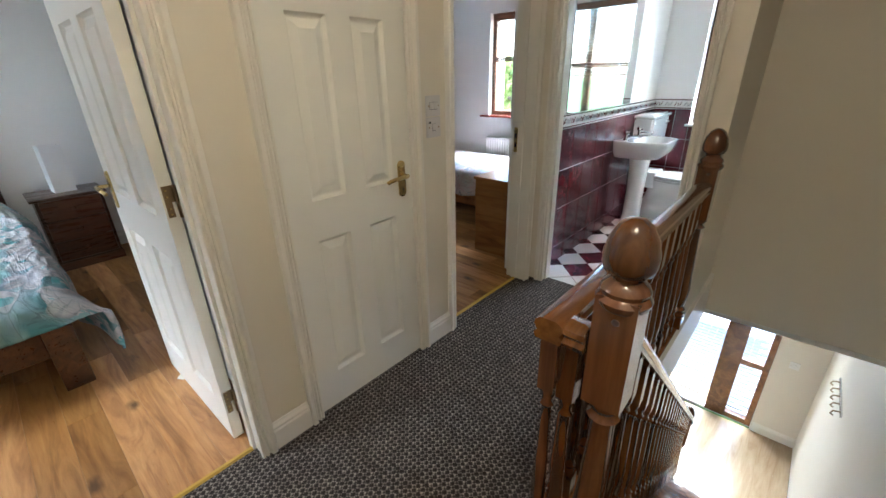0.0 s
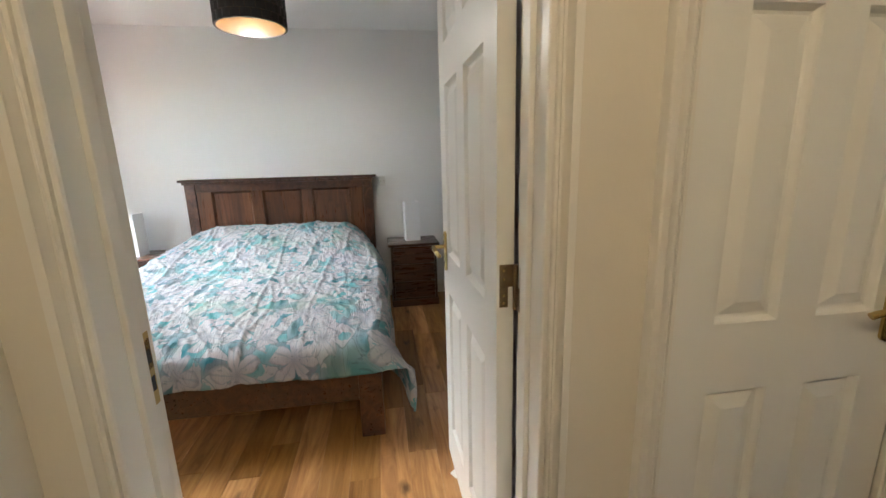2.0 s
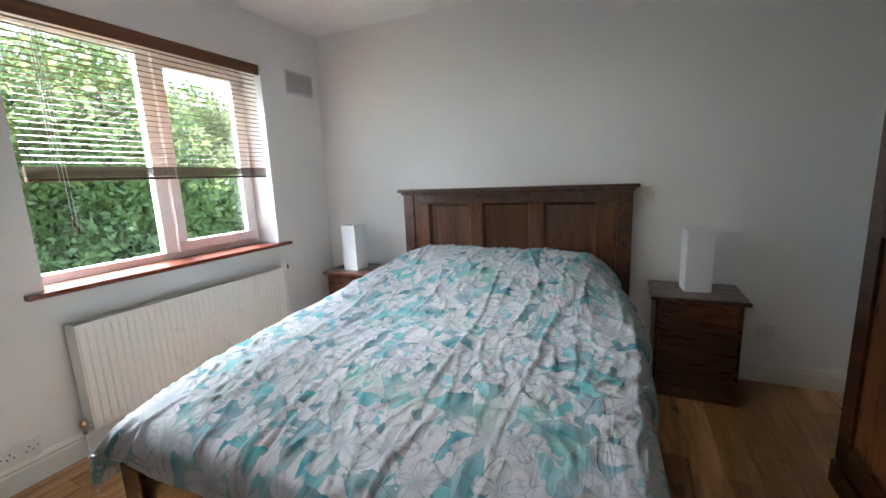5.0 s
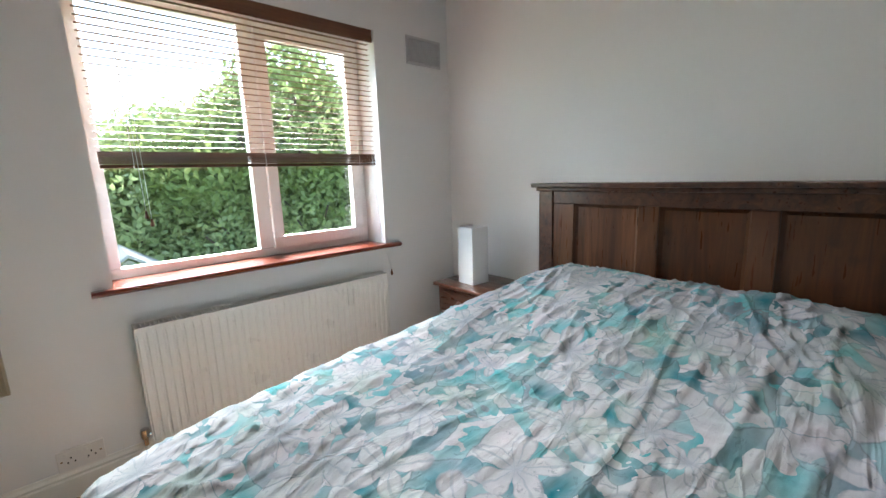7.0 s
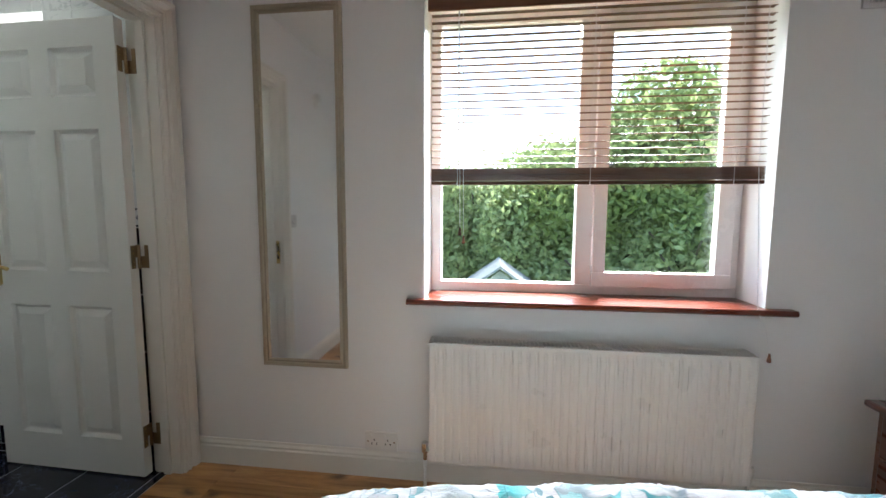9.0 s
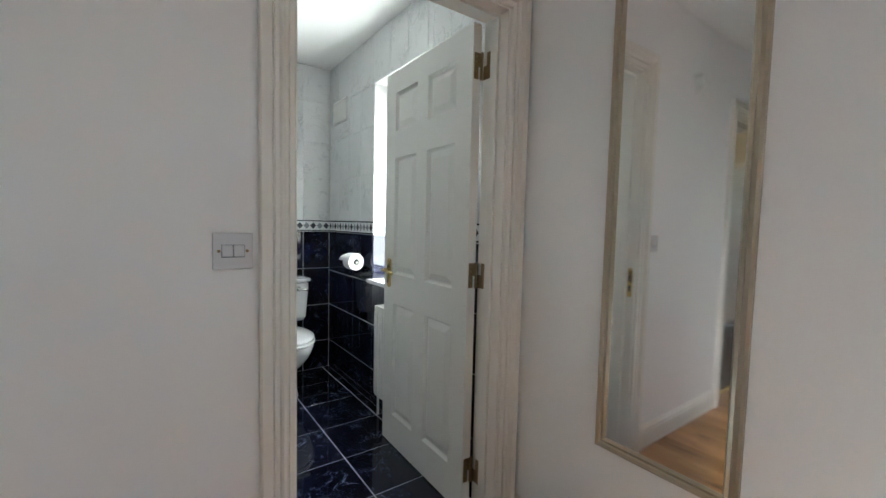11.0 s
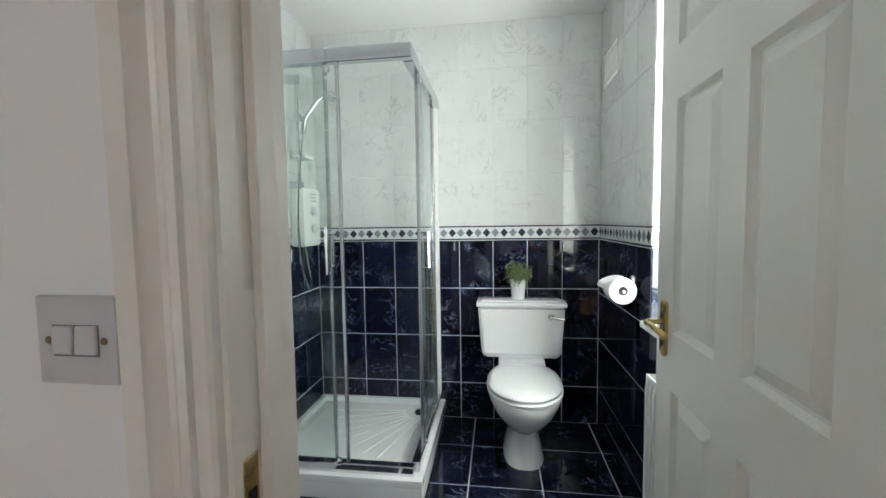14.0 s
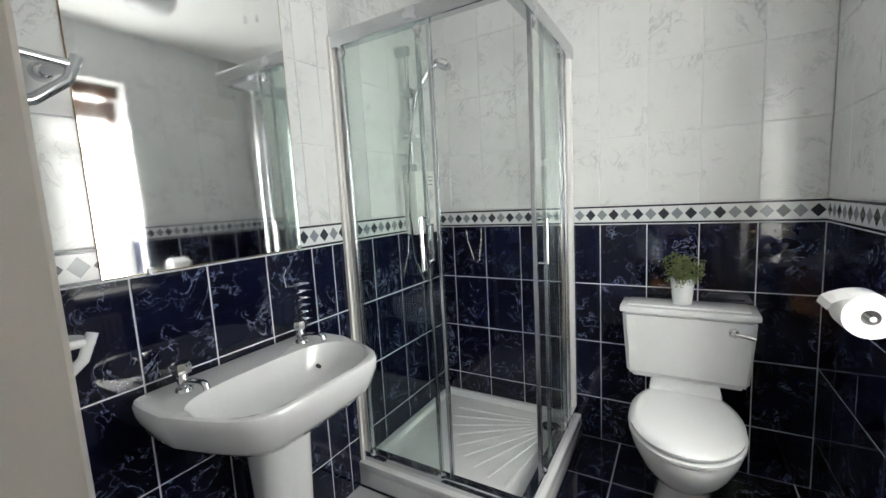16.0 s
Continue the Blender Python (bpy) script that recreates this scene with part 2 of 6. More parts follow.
    thin2 = g.math("MULTIPLY", g.span(fold2, 0.0, 0.05, 0.55, 0.0), g.span(g.noise(uv, 5.1, 2), 0.45, 0.6))
    relief = g.math("ADD", g.math("ADD", g.math("MULTIPLY", weave, 0.02), crease), g.math("ADD", g.math("MULTIPLY", thin, 0.40), g.math("MULTIPLY", thin2, 0.25)))
    g.bump(relief, 0.5, 0.010)
    return g.m


def leafy(name, a, b, c2):
    g = Graph(name)
    isl = g.n("NewGeometry", out="Random Per Island")
    clump = g.noise(g.coord(), 1.1, 3, 0.6)
    c = g.ramp(g.math("ADD", g.math("MULTIPLY", isl, 0.6), g.math("MULTIPLY", g.math("SUBTRACT", clump, 0.3), 1.0)), [(0.0, a), (0.5, b), (1.0, c2)])
    g.set(Base_Color=c, Roughness=0.5, Specular_IOR_Level=0.3)
    tr = g.n("BsdfTranslucent", {"Color": g.mix(0.5, c, (0.44, 0.50, 0.24))})
    g.t.links.new(g.n("MixShader", {0: 0.58, 1: g.b.outputs[0], 2: tr}), g.o.inputs["Surface"])
    return g.m


WALL = surface("white_wall_paint", (0.835, 0.835, 0.835), 0.6, 0.02, 140, 0.08, patch=0.9)
LANDWALL = surface("cream_wall_paint", (0.72, 0.675, 0.59), 0.6, 0.03, 140, 0.10, patch=0.9)
CEIL = surface("ceiling_paint", (0.86, 0.86, 0.85), 0.8, 0.015, 90, 0.1)
GLOSS = surface("cream_gloss_woodwork", (0.78, 0.755, 0.70), 0.32, 0.012, 90, 0.02, uneven=0.008)
DOORW = surface("off_white_door_paint", (0.80, 0.795, 0.76), 0.33, 0.010, 110, 0.02, uneven=0.008)
PVC = surface("white_pvc", (0.82, 0.82, 0.82), 0.28, 0.02, 30, 0.02)
RADW = surface("radiator_enamel", (0.79, 0.785, 0.76), 0.32, 0.02, 30, 0.02)
CERAM = surface("white_ceramic", (0.80, 0.81, 0.82), 0.08, 0.01, 12, 0.01, coat=0.6)
PLAST = surface("white_plastic", (0.78, 0.77, 0.75), 0.35, 0.02, 40, 0.02)
GREYP = surface("grey_white_plastic", (0.60, 0.59, 0.60), 0.35, 0.02, 40, 0.02)
PAPER = surface("tissue_paper", (0.85, 0.85, 0.85), 0.95, 0.03, 200, 0.4)
CHROME = surface("chrome", (0.72, 0.73, 0.74), 0.10, 0.03, 30, 0.01, metal=1.0)
ALU = surface("satin_aluminium", (0.62, 0.64, 0.66), 0.22, 0.04, 80, 0.03, metal=1.0)
BRASS = surface("worn_brass", (0.56, 0.41, 0.17), 0.28, 0.18, 35, 0.06, metal=1.0)
BRONZE = surface("dark_hinge_metal", (0.34, 0.25, 0.15), 0.34, 0.25, 45, 0.08, metal=1.0)
CHAMP = surface("champagne_frame", (0.44, 0.38, 0.29), 0.36, 0.12, 70, 0.08, metal=0.55)
MIRROR = surface("mirror_glass", (0.90, 0.92, 0.92), 0.01, 0.0, 5, 0.0, metal=1.0)
BLACK = surface("dark_rubber", (0.02, 0.02, 0.022), 0.6, 0.1, 60, 0.1)
WICKER = surface("dark_woven_shade", (0.028, 0.024, 0.022), 0.5, 0.3, 60, 0.2, random_tint=0.1)
SHADEIN = surface("gold_shade_lining", (0.060, 0.031, 0.009), 0.4, 0.12, 40, 0.1)
LAMPG = surface("frosted_lamp_glass", (0.80, 0.81, 0.82), 0.35, 0.03, 60, 0.05)
BULB = glow("lit_bulb", (1.0, 0.62, 0.25), 2.5)
GLASS = glassy("window_glass", (0.97, 0.985, 0.98))
SHGLASS = glassy("shower_glass", (0.95, 0.98, 0.965), 0.12)
OBSC = surface("obscured_glass", (0.55, 0.75, 0.5), 0.4, 0.05, 40, 0.4)
DKWOOD = wood("dark_stained_pine", (0.020, 0.0065, 0.0028), (0.058, 0.019, 0.008), (0.105, 0.038, 0.016), (1.4, 16, 16), 0.30, 0.35, knots=0.35)
DKPANEL = wood("stained_pine_panel", (0.045, 0.014, 0.005), (0.105, 0.036, 0.012), (0.16, 0.06, 0.022), (14, 14, 1.2), 0.30, 0.35, knots=0.4)
NSWOOD = wood("red_brown_pine", (0.030, 0.009, 0.004), (0.075, 0.023, 0.010), (0.125, 0.045, 0.02), (12, 1.3, 12), 0.28, 0.4, knots=0.4)
STAIRW = wood("varnished_stair_timber", (0.05, 0.015, 0.004), (0.115, 0.038, 0.010), (0.18, 0.066, 0.018), (10, 10, 1.0), 0.17, 0.7, knots=0.15)
RAILW = wood("varnished_handrail", (0.10, 0.032, 0.008), (0.22, 0.08, 0.02), (0.32, 0.13, 0.04), (10, 1.0, 10), 0.15, 0.8)
SILLW = wood("red_mahogany_sill", (0.10, 0.016, 0.008), (0.20, 0.034, 0.016), (0.27, 0.055, 0.024), (1.0, 14, 14), 0.26, 0.5)
BLINDW = wood("brown_wood_blind", (0.05, 0.016, 0.006), (0.13, 0.045, 0.016), (0.21, 0.08, 0.03), (0.8, 14, 14), 0.4, 0.2)
SLATW = surface("pale_wood_slat", (0.17, 0.085, 0.042), 0.45, 0.10, 60, 0.05, random_tint=0.1)
PINE = wood("orange_pine", (0.19, 0.075, 0.022), (0.32, 0.145, 0.045), (0.42, 0.21, 0.075), (1.2, 12, 12), 0.35, 0.3, knots=0.5)
OAK = wood("oak_floor", (0.21, 0.085, 0.02), (0.41, 0.195, 0.055), (0.54, 0.295, 0.10), (1.6, 13, 13), 0.33, 0.25, knots=0.9)
STRIP = surface("yellow_threshold_strip", (0.55, 0.36, 0.06), 0.4, 0.1, 40, 0.1)
CARPET = carpet_mat("loop_carpet")
NAVY = marbled("navy_marbled_tile", (0.0034, 0.0043, 0.015), (0.0058, 0.0085, 0.031), (0.34, 0.40, 0.54), 0.9, 0.010, 9.0, 0.05)
WMARB = marbled("white_marbled_tile", (0.66, 0.67, 0.67), (0.71, 0.72, 0.72), (0.45, 0.47, 0.48), 0.8, 0.03, 7.0, 0.10)
MAROON = marbled("maroon_tile", (0.075, 0.008, 0.014), (0.12, 0.016, 0.024), (0.22, 0.08, 0.09), 0.5, 0.03, 8.0, 0.2)
WTILE = surface("white_floor_tile", (0.78, 0.77, 0.76), 0.12, 0.03, 30, 0.02, random_tint=0.1)
GROUT = surface("pale_grout", (0.74, 0.75, 0.76), 0.9, 0.08, 120, 0.3)
DGROUT = surface("grey_grout", (0.55, 0.56, 0.58), 0.9, 0.1, 120, 0.3)
BORDW = surface("border_tile_white", (0.70, 0.72, 0.73), 0.15, 0.03, 40, 0.02)
BORDD = surface("border_tile_charcoal", (0.035, 0.04, 0.055), 0.15, 0.1, 60, 0.03)
BORDG = surface("border_tile_grey", (0.24, 0.26, 0.29), 0.15, 0.1, 60, 0.03)
DUVET = floral("teal_floral_cotton", (0.34, 0.395, 0.43), (0.003, 0.155, 0.20), (0.055, 0.285, 0.315), (0.405, 0.38, 0.41), (0.05, 0.08, 0.10), 7.0, 0.15)
QUILT2 = floral("red_floral_cotton", (0.62, 0.65, 0.70), (0.34, 0.44, 0.60), (0.52, 0.58, 0.66), (0.64, 0.56, 0.60), (0.26, 0.03, 0.06), 5.0, 0.45)
LINEN = surface("white_linen", (0.78, 0.79, 0.80), 0.9, 0.03, 200, 0.3)
LEAF_TREE = leafy("tree_leaves", (0.12, 0.17, 0.055), (0.20, 0.26, 0.08), (0.30, 0.34, 0.13))
LEAF_HEDGE = leafy("hedge_leaves", (0.13, 0.17, 0.075), (0.31, 0.37, 0.17), (0.50, 0.54, 0.27))
LEAF_POT = leafy("pot_plant_leaves", (0.09, 0.13, 0.045), (0.20, 0.26, 0.11), (0.36, 0.40, 0.22))
BARK = surface("bark", (0.09, 0.07, 0.05), 0.9, 0.3, 25, 0.9)
GRASS = surface("lawn_grass", (0.07, 0.13, 0.03), 0.9, 0.3, 40, 0.8, patch=3)
PAVE = surface("grey_paving", (0.13, 0.14, 0.155), 0.8, 0.12, 50, 0.4, random_tint=0.1)
RENDERW = surface("house_render", (0.24, 0.26, 0.25), 0.9, 0.08, 60, 0.5)
SHEDROOF = surface("pale_shed_roof", (0.19, 0.20, 0.20), 0.6, 0.1, 40, 0.2)
HALLFL = wood("pale_hall_laminate", (0.40, 0.27, 0.15), (0.52, 0.38, 0.23), (0.60, 0.46, 0.30), (10, 1.3, 10), 0.2, 0.4)
MAT = surface("coir_mat", (0.42, 0.27, 0.12), 0.95, 0.15, 160, 0.7)


# ---- mesh helpers ----
def box(bm, x0, x1, y0, y1, z0, z1, bev=0.0):
    m = Matrix.Translation(((x0 + x1) / 2, (y0 + y1) / 2, (z0 + z1) / 2)) @ Matrix.Diagonal((abs(x1 - x0), abs(y1 - y0), abs(z1 - z0), 1))
    vs = bmesh.ops.create_cube(bm, size=1, matrix=m)["verts"]
    if bev:
        es = list({e for v in vs for e in v.link_edges})
        bmesh.ops.bevel(bm, geom=es, offset=bev, segments=2, affect="EDGES", profile=0.6)
    return bm


def boxes(*rows, bev=0.0):
    bm = bmesh.new()
    for r in rows:
        box(bm, *r, bev=bev)
    return bm


def mesh_of(name, bm, mat, smooth=False):
    bmesh.ops.recalc_face_normals(bm, faces=bm.faces)
    me = bpy.data.meshes.new(name)
    bm.to_mesh(me)
    bm.free()
    me.materials.append(mat)
    if smooth:
        for p in me.polygons:
            p.use_smooth = True
        me.set_sharp_from_angle(angle=radians(40))
    return me


def part(name, bm, mat, parent, label="", m=None, smooth=False):
    """One mesh under a thing or a part; bm may also be a mesh that is shared."""
    me = bm if isinstance(bm, bpy.types.Mesh) else mesh_of(name, bm, mat, smooth)
    ob = new(name, me)
    ob.parent = parent
    if m is not None:
        ob.matrix_basis = m
    return tagged(ob, label)


def thing(name, m, label, category, group=""):
    return tagged(place(new(name), m), label, category, group)


def place(ob, m):
    ob.matrix_basis = m
    return ob


def struct(name, bm, mat, label="", category="", smooth=False):
    ob = new(name, mesh_of(name, bm, mat, smooth))
    return tagged(ob, label, category, kind="structure")


def wall(name, axis, at, thick, a, b, z0, z1, mat, holes=(), label=""):
    """A wall across `axis` from at to at + thick, along the other axis from a to b; holes are (a, b, z0, z1)."""
    cuts_a = sorted({a, b, *[h[0] for h in holes], *[h[1] for h in holes]})
    bm = bmesh.new()
    for u, v in zip(cuts_a, cuts_a[1:]):
        zs = [z0]
        for h in sorted(holes, key=lambda h: h[2]):
            if h[0] <= u + 1e-6 and h[1] >= v - 1e-6:
                zs += [h[2], h[3]]
        zs.append(z1)
        for p, q in zip(zs[::2], zs[1::2]):
            if q - p > 1e-4:
                if axis == "x":
                    box(bm, at, at + thick, u, v, p, q)
                else:
                    box(bm, u, v, at, at + thick, p, q)
    bmesh.ops.remove_doubles(bm, verts=bm.verts, dist=1e-5)
    return struct(name, bm, mat, label, "wall")


def lathe(profile, n=16, bm=None, x=0.0, y=0.0):
    bm = bm or bmesh.new()
    rings = []
    for r, z in profile:
        rings.append([bm.verts.new((x + r * math.cos(6.28318 * k / n), y + r * math.sin(6.28318 * k / n), z)) for k in range(n)])
    for p, q in zip(rings, rings[1:]):
        for k in range(n):
            bm.faces.new((p[k], p[(k + 1) % n], q[(k + 1) % n], q[k]))
    bm.faces.new(rings[0][::-1])
    bm.faces.new(rings[-1])
    return bm


def tube(points, r, n=8, bm=None):
    """A round bar along points."""
    bm = bm or bmesh.new()
    pts = [Vector(p) for p in points]
    rings = []
    side = None
    for i, p in enumerate(pts):
        d = (pts[min(i + 1, len(pts) - 1)] - pts[max(i - 1, 0)]).normalized()
        if side is None:
            side = d.orthogonal().normalized()
        side = (side - d * side.dot(d)).normalized()
        up = d.cross(side)
        rings.append([bm.verts.new(p + r * (math.cos(6.28318 * k / n) * side + math.sin(6.28318 * k / n) * up)) for k in range(n)])
    for p, q in zip(rings, rings[1:]):
        for k in range(n):
            bm.faces.new((p[k], p[(k + 1) % n], q[(k + 1) % n], q[k]))
    bm.faces.new(rings[0][::-1])
    bm.faces.new(rings[-1])
    return bm


def prism(poly, x0, x1, bm=None):
    """A profile of (y, z) drawn out along x."""
    bm = bm or bmesh.new()
    a = [bm.verts.new((x0, y, z)) for y, z in poly]
    b = [bm.verts.new((x1, y, z)) for y, z in poly]
    for k in range(len(poly)):
        j = (k + 1) % len(poly)
        bm.faces.new((a[k], a[j], b[j], b[k]))
    bm.faces.new(a[::-1])
    bm.faces.new(b)
    return bm


def loft(rings, bm=None, cap=True):
    bm = bm or bmesh.new()
    vs = [[bm.verts.new(p) for p in r] for r in rings]
    n = len(vs[0])
    for p, q in zip(vs, vs[1:]):
        for k in range(n):
            bm.faces.new((p[k], p[(k + 1) % n], q[(k + 1) % n], q[k]))
    if cap:
        bm.faces.new(vs[0][::-1])
        bm.faces.new(vs[-1])
    return bm


ARCH = [(0.0, 0.0), (0.0, 0.012), (0.003, 0.016), (0.012, 0.016), (0.0135, 0.010), (0.0175, 0.010), (0.019, 0.017), (0.024, 0.020), (0.028, 0.017), (0.031, 0.010), (0.037, 0.011), (0.041, 0.020), (0.043, 0.025), (0.0455, 0.020), (0.047, 0.025), (0.064, 0.025), (0.067, 0.021), (0.068, 0.0)]
SKIRT = [(0.0, 0.0), (0.016, 0.0), (0.016, 0.085), (0.011, 0.092), (0.013, 0.102), (0.006, 0.112), (0.003, 0.122), (0.0, 0.122)]


def architrave(name, axis, at, out, a, b, h, mat, width=1.0):
    """Moulded trim round an opening a to b, h high, on a wall face at `at` that looks towards `out`."""
    bm = bmesh.new()
    rings = []
    for corner in range(4):
        ring = []
        for d, p in ARCH:
            d *= width
            u = a - d if corner < 2 else b + d
            z = 0.0 if corner in (0, 3) else h + d
            ring.append((at + out * p, u, z) if axis == "x" else (u, at + out * p, z))
        rings.append(ring)
    loft(rings, bm)
    return struct(name, bm, mat, "", "trim")


def skirting(name, axis, at, out, a, b, mat):
    bm = bmesh.new()
    poly = [(at + out * p, z) for p, z in SKIRT]
    if axis == "y":
        prism(poly, a, b, bm)
    else:
        ra = [bm.verts.new((p, a, z)) for p, z in poly]
        rb = [bm.verts.new((p, b, z)) for p, z in poly]
        for k in range(len(poly)):
            j = (k + 1) % len(poly)
            bm.faces.new((ra[k], ra[j], rb[j], rb[k]))
        bm.faces.new(ra)
        bm.faces.new(rb[::-1])
    return struct(name, bm, mat, "", "baseboard")


def door_lining(name, axis, p0, p1, a, b, h, mat, stop_at):
    """The lining of an opening through a wall from p0 to p1, with its stop."""
    t = 0.022
    s0, s1 = stop_at, stop_at + 0.035

    def turn(r):
        return r if axis == "x" else (r[2], r[3], r[0], r[1], r[4], r[5])

    lining = struct(name, boxes(turn((p0, p1, a, b, h, h + t))), mat, "", "trim")
    for r in ((p0, p1, a - t, a, 0, h + t), (p0, p1, b, b + t, 0, h + t)):
        part("jamb", boxes(turn(r)), mat, lining)
    for r in ((s0, s1, a, a + 0.012, 0, h), (s0, s1, b - 0.012, b, 0, h), (s0, s1, a + 0.012, b - 0.012, h - 0.012, h)):
        part("door_stop", boxes(turn(r), bev=0.002), mat, lining)
    return lining


def door_panel(w, h, t):
    """A raised and fielded panel, moulded on both faces."""
    bm = bmesh.new()
    for s in (1, -1):
        rings = []
        for inset, d in ((0.0, 0.0), (0.003, 0.006), (0.009, 0.014), (0.015, 0.0155), (0.042, 0.003), (0.044, 0.002)):
            y = s * (t / 2 - d)
            rings.append([(inset, y, inset), (w - inset, y, inset), (w - inset, y, h - inset), (inset, y, h - inset)])
        vs = [[bm.verts.new(p) for p in r] for r in rings]
        for p, q in zip(vs, vs[1:]):
            for k in range(4):
                bm.faces.new((p[k], p[(k + 1) % 4], q[(k + 1) % 4], q[k]))
        bm.faces.new(vs[-1])
    return bm


def lever_handle(parent, x, z, y, s, point, mat=None):
    """A lever on a long back plate; s: which face, point: which way the lever runs along x."""
    mat = mat or BRASS
    pl = bmesh.new()
    ring = []
    for k in range(20):
        a = 6.28318 * k / 20
        cx, cz = 0.020 * math.cos(a), 0.020 * math.sin(a)
        ring.append((x + cx, z + cz + (0.058 if math.sin(a) > 0 else -0.058)))
    loft([[(px, y, pz) for px, pz in ring], [(px, y + s * 0.006, pz) for px, pz in ring], [(x + (px - x) * 0.8, y + s * 0.009, z + (pz - z) * 0.93) for px, pz in ring]], pl)
    h = part("handle", pl, mat, parent, "worn brass lever handle on a long plate", smooth=True)
    zc = z + 0.018
    part("lever", tube([(x, y + s * 0.008, zc), (x, y + s * 0.045, zc), (x + point * 0.012, y + s * 0.053, zc), (x + point * 0.06, y + s * 0.052, zc), (x + point * 0.105, y + s * 0.048, zc - 0.006), (x + point * 0.115, y + s * 0.044, zc - 0.012)], 0.008, 10), mat, h, smooth=True)
    part("keyhole", lathe([(0.006, 0), (0.006, 0.0012)], 10), BLACK, h, m=pose(x, y + s * 0.009, z - 0.045, -90 * s, 0, 0))
    for dz in (0.066, -0.066):
        part("screw", lathe([(0.0035, 0), (0.0025, 0.0012)], 8), mat, h, m=pose(x, y + s * 0.009, z + dz, -90 * s, 0, 0))


ROWS_Z = ((0.165, 0.765), (0.92, 1.52), (1.655, 1.85))


def panel_door(name, w, h, m, label, hinge_side_y, handle_point=-1, jamb_leaf=None, gap=0.010):
    """Six-panel moulded door. Hinged along x = 0, the leaf runs to x = w; y = 0 is its middle."""
    t = 0.040
    d = thing(name, m, label, "door")
    stile, mull = 0.105, 0.095
    pw = (w - 2 * stile - mull) / 2
    xs = (stile, stile + pw + mull)
    rows = [(0, stile, -t / 2, t / 2, 0, h), (w - stile, w, -t / 2, t / 2, 0, h), (stile + pw, stile + pw + mull, -t / 2, t / 2, ROWS_Z[0][0], ROWS_Z[2][1])]
    zc = [0.0] + [z for r in ROWS_Z for z in r] + [h]
    for a, b in zip(zc[::2], zc[1::2]):
        if a in (0.0, ROWS_Z[2][1]):
            rows.append((stile, w - stile, -t / 2, t / 2, a, b))
        else:
            rows += [(xs[0], xs[0] + pw, -t / 2, t / 2, a, b), (xs[1], xs[1] + pw, -t / 2, t / 2, a, b)]
    leaf = part("leaf", boxes(*rows), DOORW, d)
    for a, b in ROWS_Z:
        me = mesh_of("panel", door_panel(pw, b - a, t), DOORW)
        for x in xs:
            part("panel", me, DOORW, leaf, m=pose(x, 0, a))
    for s in (1, -1):
        lever_handle(d, w - 0.06, 0.922, s * t / 2, s, handle_point)
    hs = hinge_side_y
    for z in (0.18, 0.985, 1.80):
        def across(y0, y1):
            return sorted((hs * y0, hs * y1))

        hb = boxes((-0.0025, 0.0, *across(t / 2 - 0.034, t / 2 - 0.002), z - 0.002, z + 0.05), (-0.0025, 0.0, *across(t / 2 - 0.034, t / 2 - 0.014), z - 0.05, z - 0.002), (-gap / 2, -0.0005, *across(t / 2 - 0.004, t / 2), z + 0.004, z + 0.046), bev=0.001)
        hg = part("hinge", hb, BRONZE, d, "worn brass butt hinge")
        part("hinge_pin", tube([(-gap / 2, hs * t / 2, z - 0.052), (-gap / 2, hs * t / 2, z - 0.0505), (-gap / 2, hs * t / 2, z + 0.0505), (-gap / 2, hs * t / 2, z + 0.052)], 0.0065, 10), BRONZE, hg, smooth=True)
        for dz in (0.036, 0.016, -0.022, -0.040):
            part("screw", lathe([(0.0035, 0.0), (0.003, 0.001)], 8), BRASS, hg, m=pose(-0.0025, hs * (t / 2 - 0.024), z + dz, 0, -90))
        if jamb_leaf is not None:
            part("hinge_leaf", boxes((-gap - 0.032, -gap / 2, jamb_leaf - 0.0012, jamb_leaf + 0.0012, z - 0.05, z + 0.002), (-gap - 0.032, -gap - 0.014, jamb_leaf - 0.0012, jamb_leaf + 0.0012, z + 0.002, z + 0.05), bev=0.0006), BRONZE, hg)
    return d


# ---- structure ----
CH = 2.39                 # ceilings
XB, XL = -1.42, -1.285    # the two faces of the wall between bedroom and landing
DH = 1.995                # door openings
HALL = -2.65

# bedroom shell
wall("wall_bedroom_south", "y", -2.67, 0.30, -4.62, -1.42, -0.0, CH, WALL, [(-3.86, -2.52, 0.80, 2.06)], "white painted bedroom wall with the window opening")
wall("wall_bedroom_west", "x", -4.62, 0.18, -2.37, 1.50, 0.0, CH, WALL, label="plain white wall behind the bed")
wall("wall_bedroom_north", "y", 1.33, 0.12, -4.44, -1.42, 0.0, CH, WALL)
east = wall("wall_bedroom_east", "x", XB, 0.0675, -2.37, 2.33, 0.0, CH, WALL, [(-2.285, -1.493, 0.0, DH), (-0.407, 0.382, 0.0, DH), (0.60, 1.255, 0, DH), (1.48, 2.272, 0, DH)], "white painted wall with the door openings")
wall("wall_landing_west", "x", XB + 0.0675, 0.0675, -0.52, 2.33, 0.0, CH, LANDWALL, [(-0.407, 0.382, 0.0, DH), (0.60, 1.255, 0, DH), (1.48, 2.272, 0, DH)], "cream painted landing wall")
wall("wall_ensuite_west", "x", XB + 0.0675, 0.0575, -2.37, -0.62, 0.0, CH, WALL, [(-2.285, -1.493, 0.0, DH)])
wall("wall_ensuite_north", "y", -0.63, 0.06, -1.295, 0.70, 0.0, CH, WALL)
wall("wall_landing_south", "y", -0.57, 0.05, -1.285, 0.70, 0.0, CH, LANDWALL)
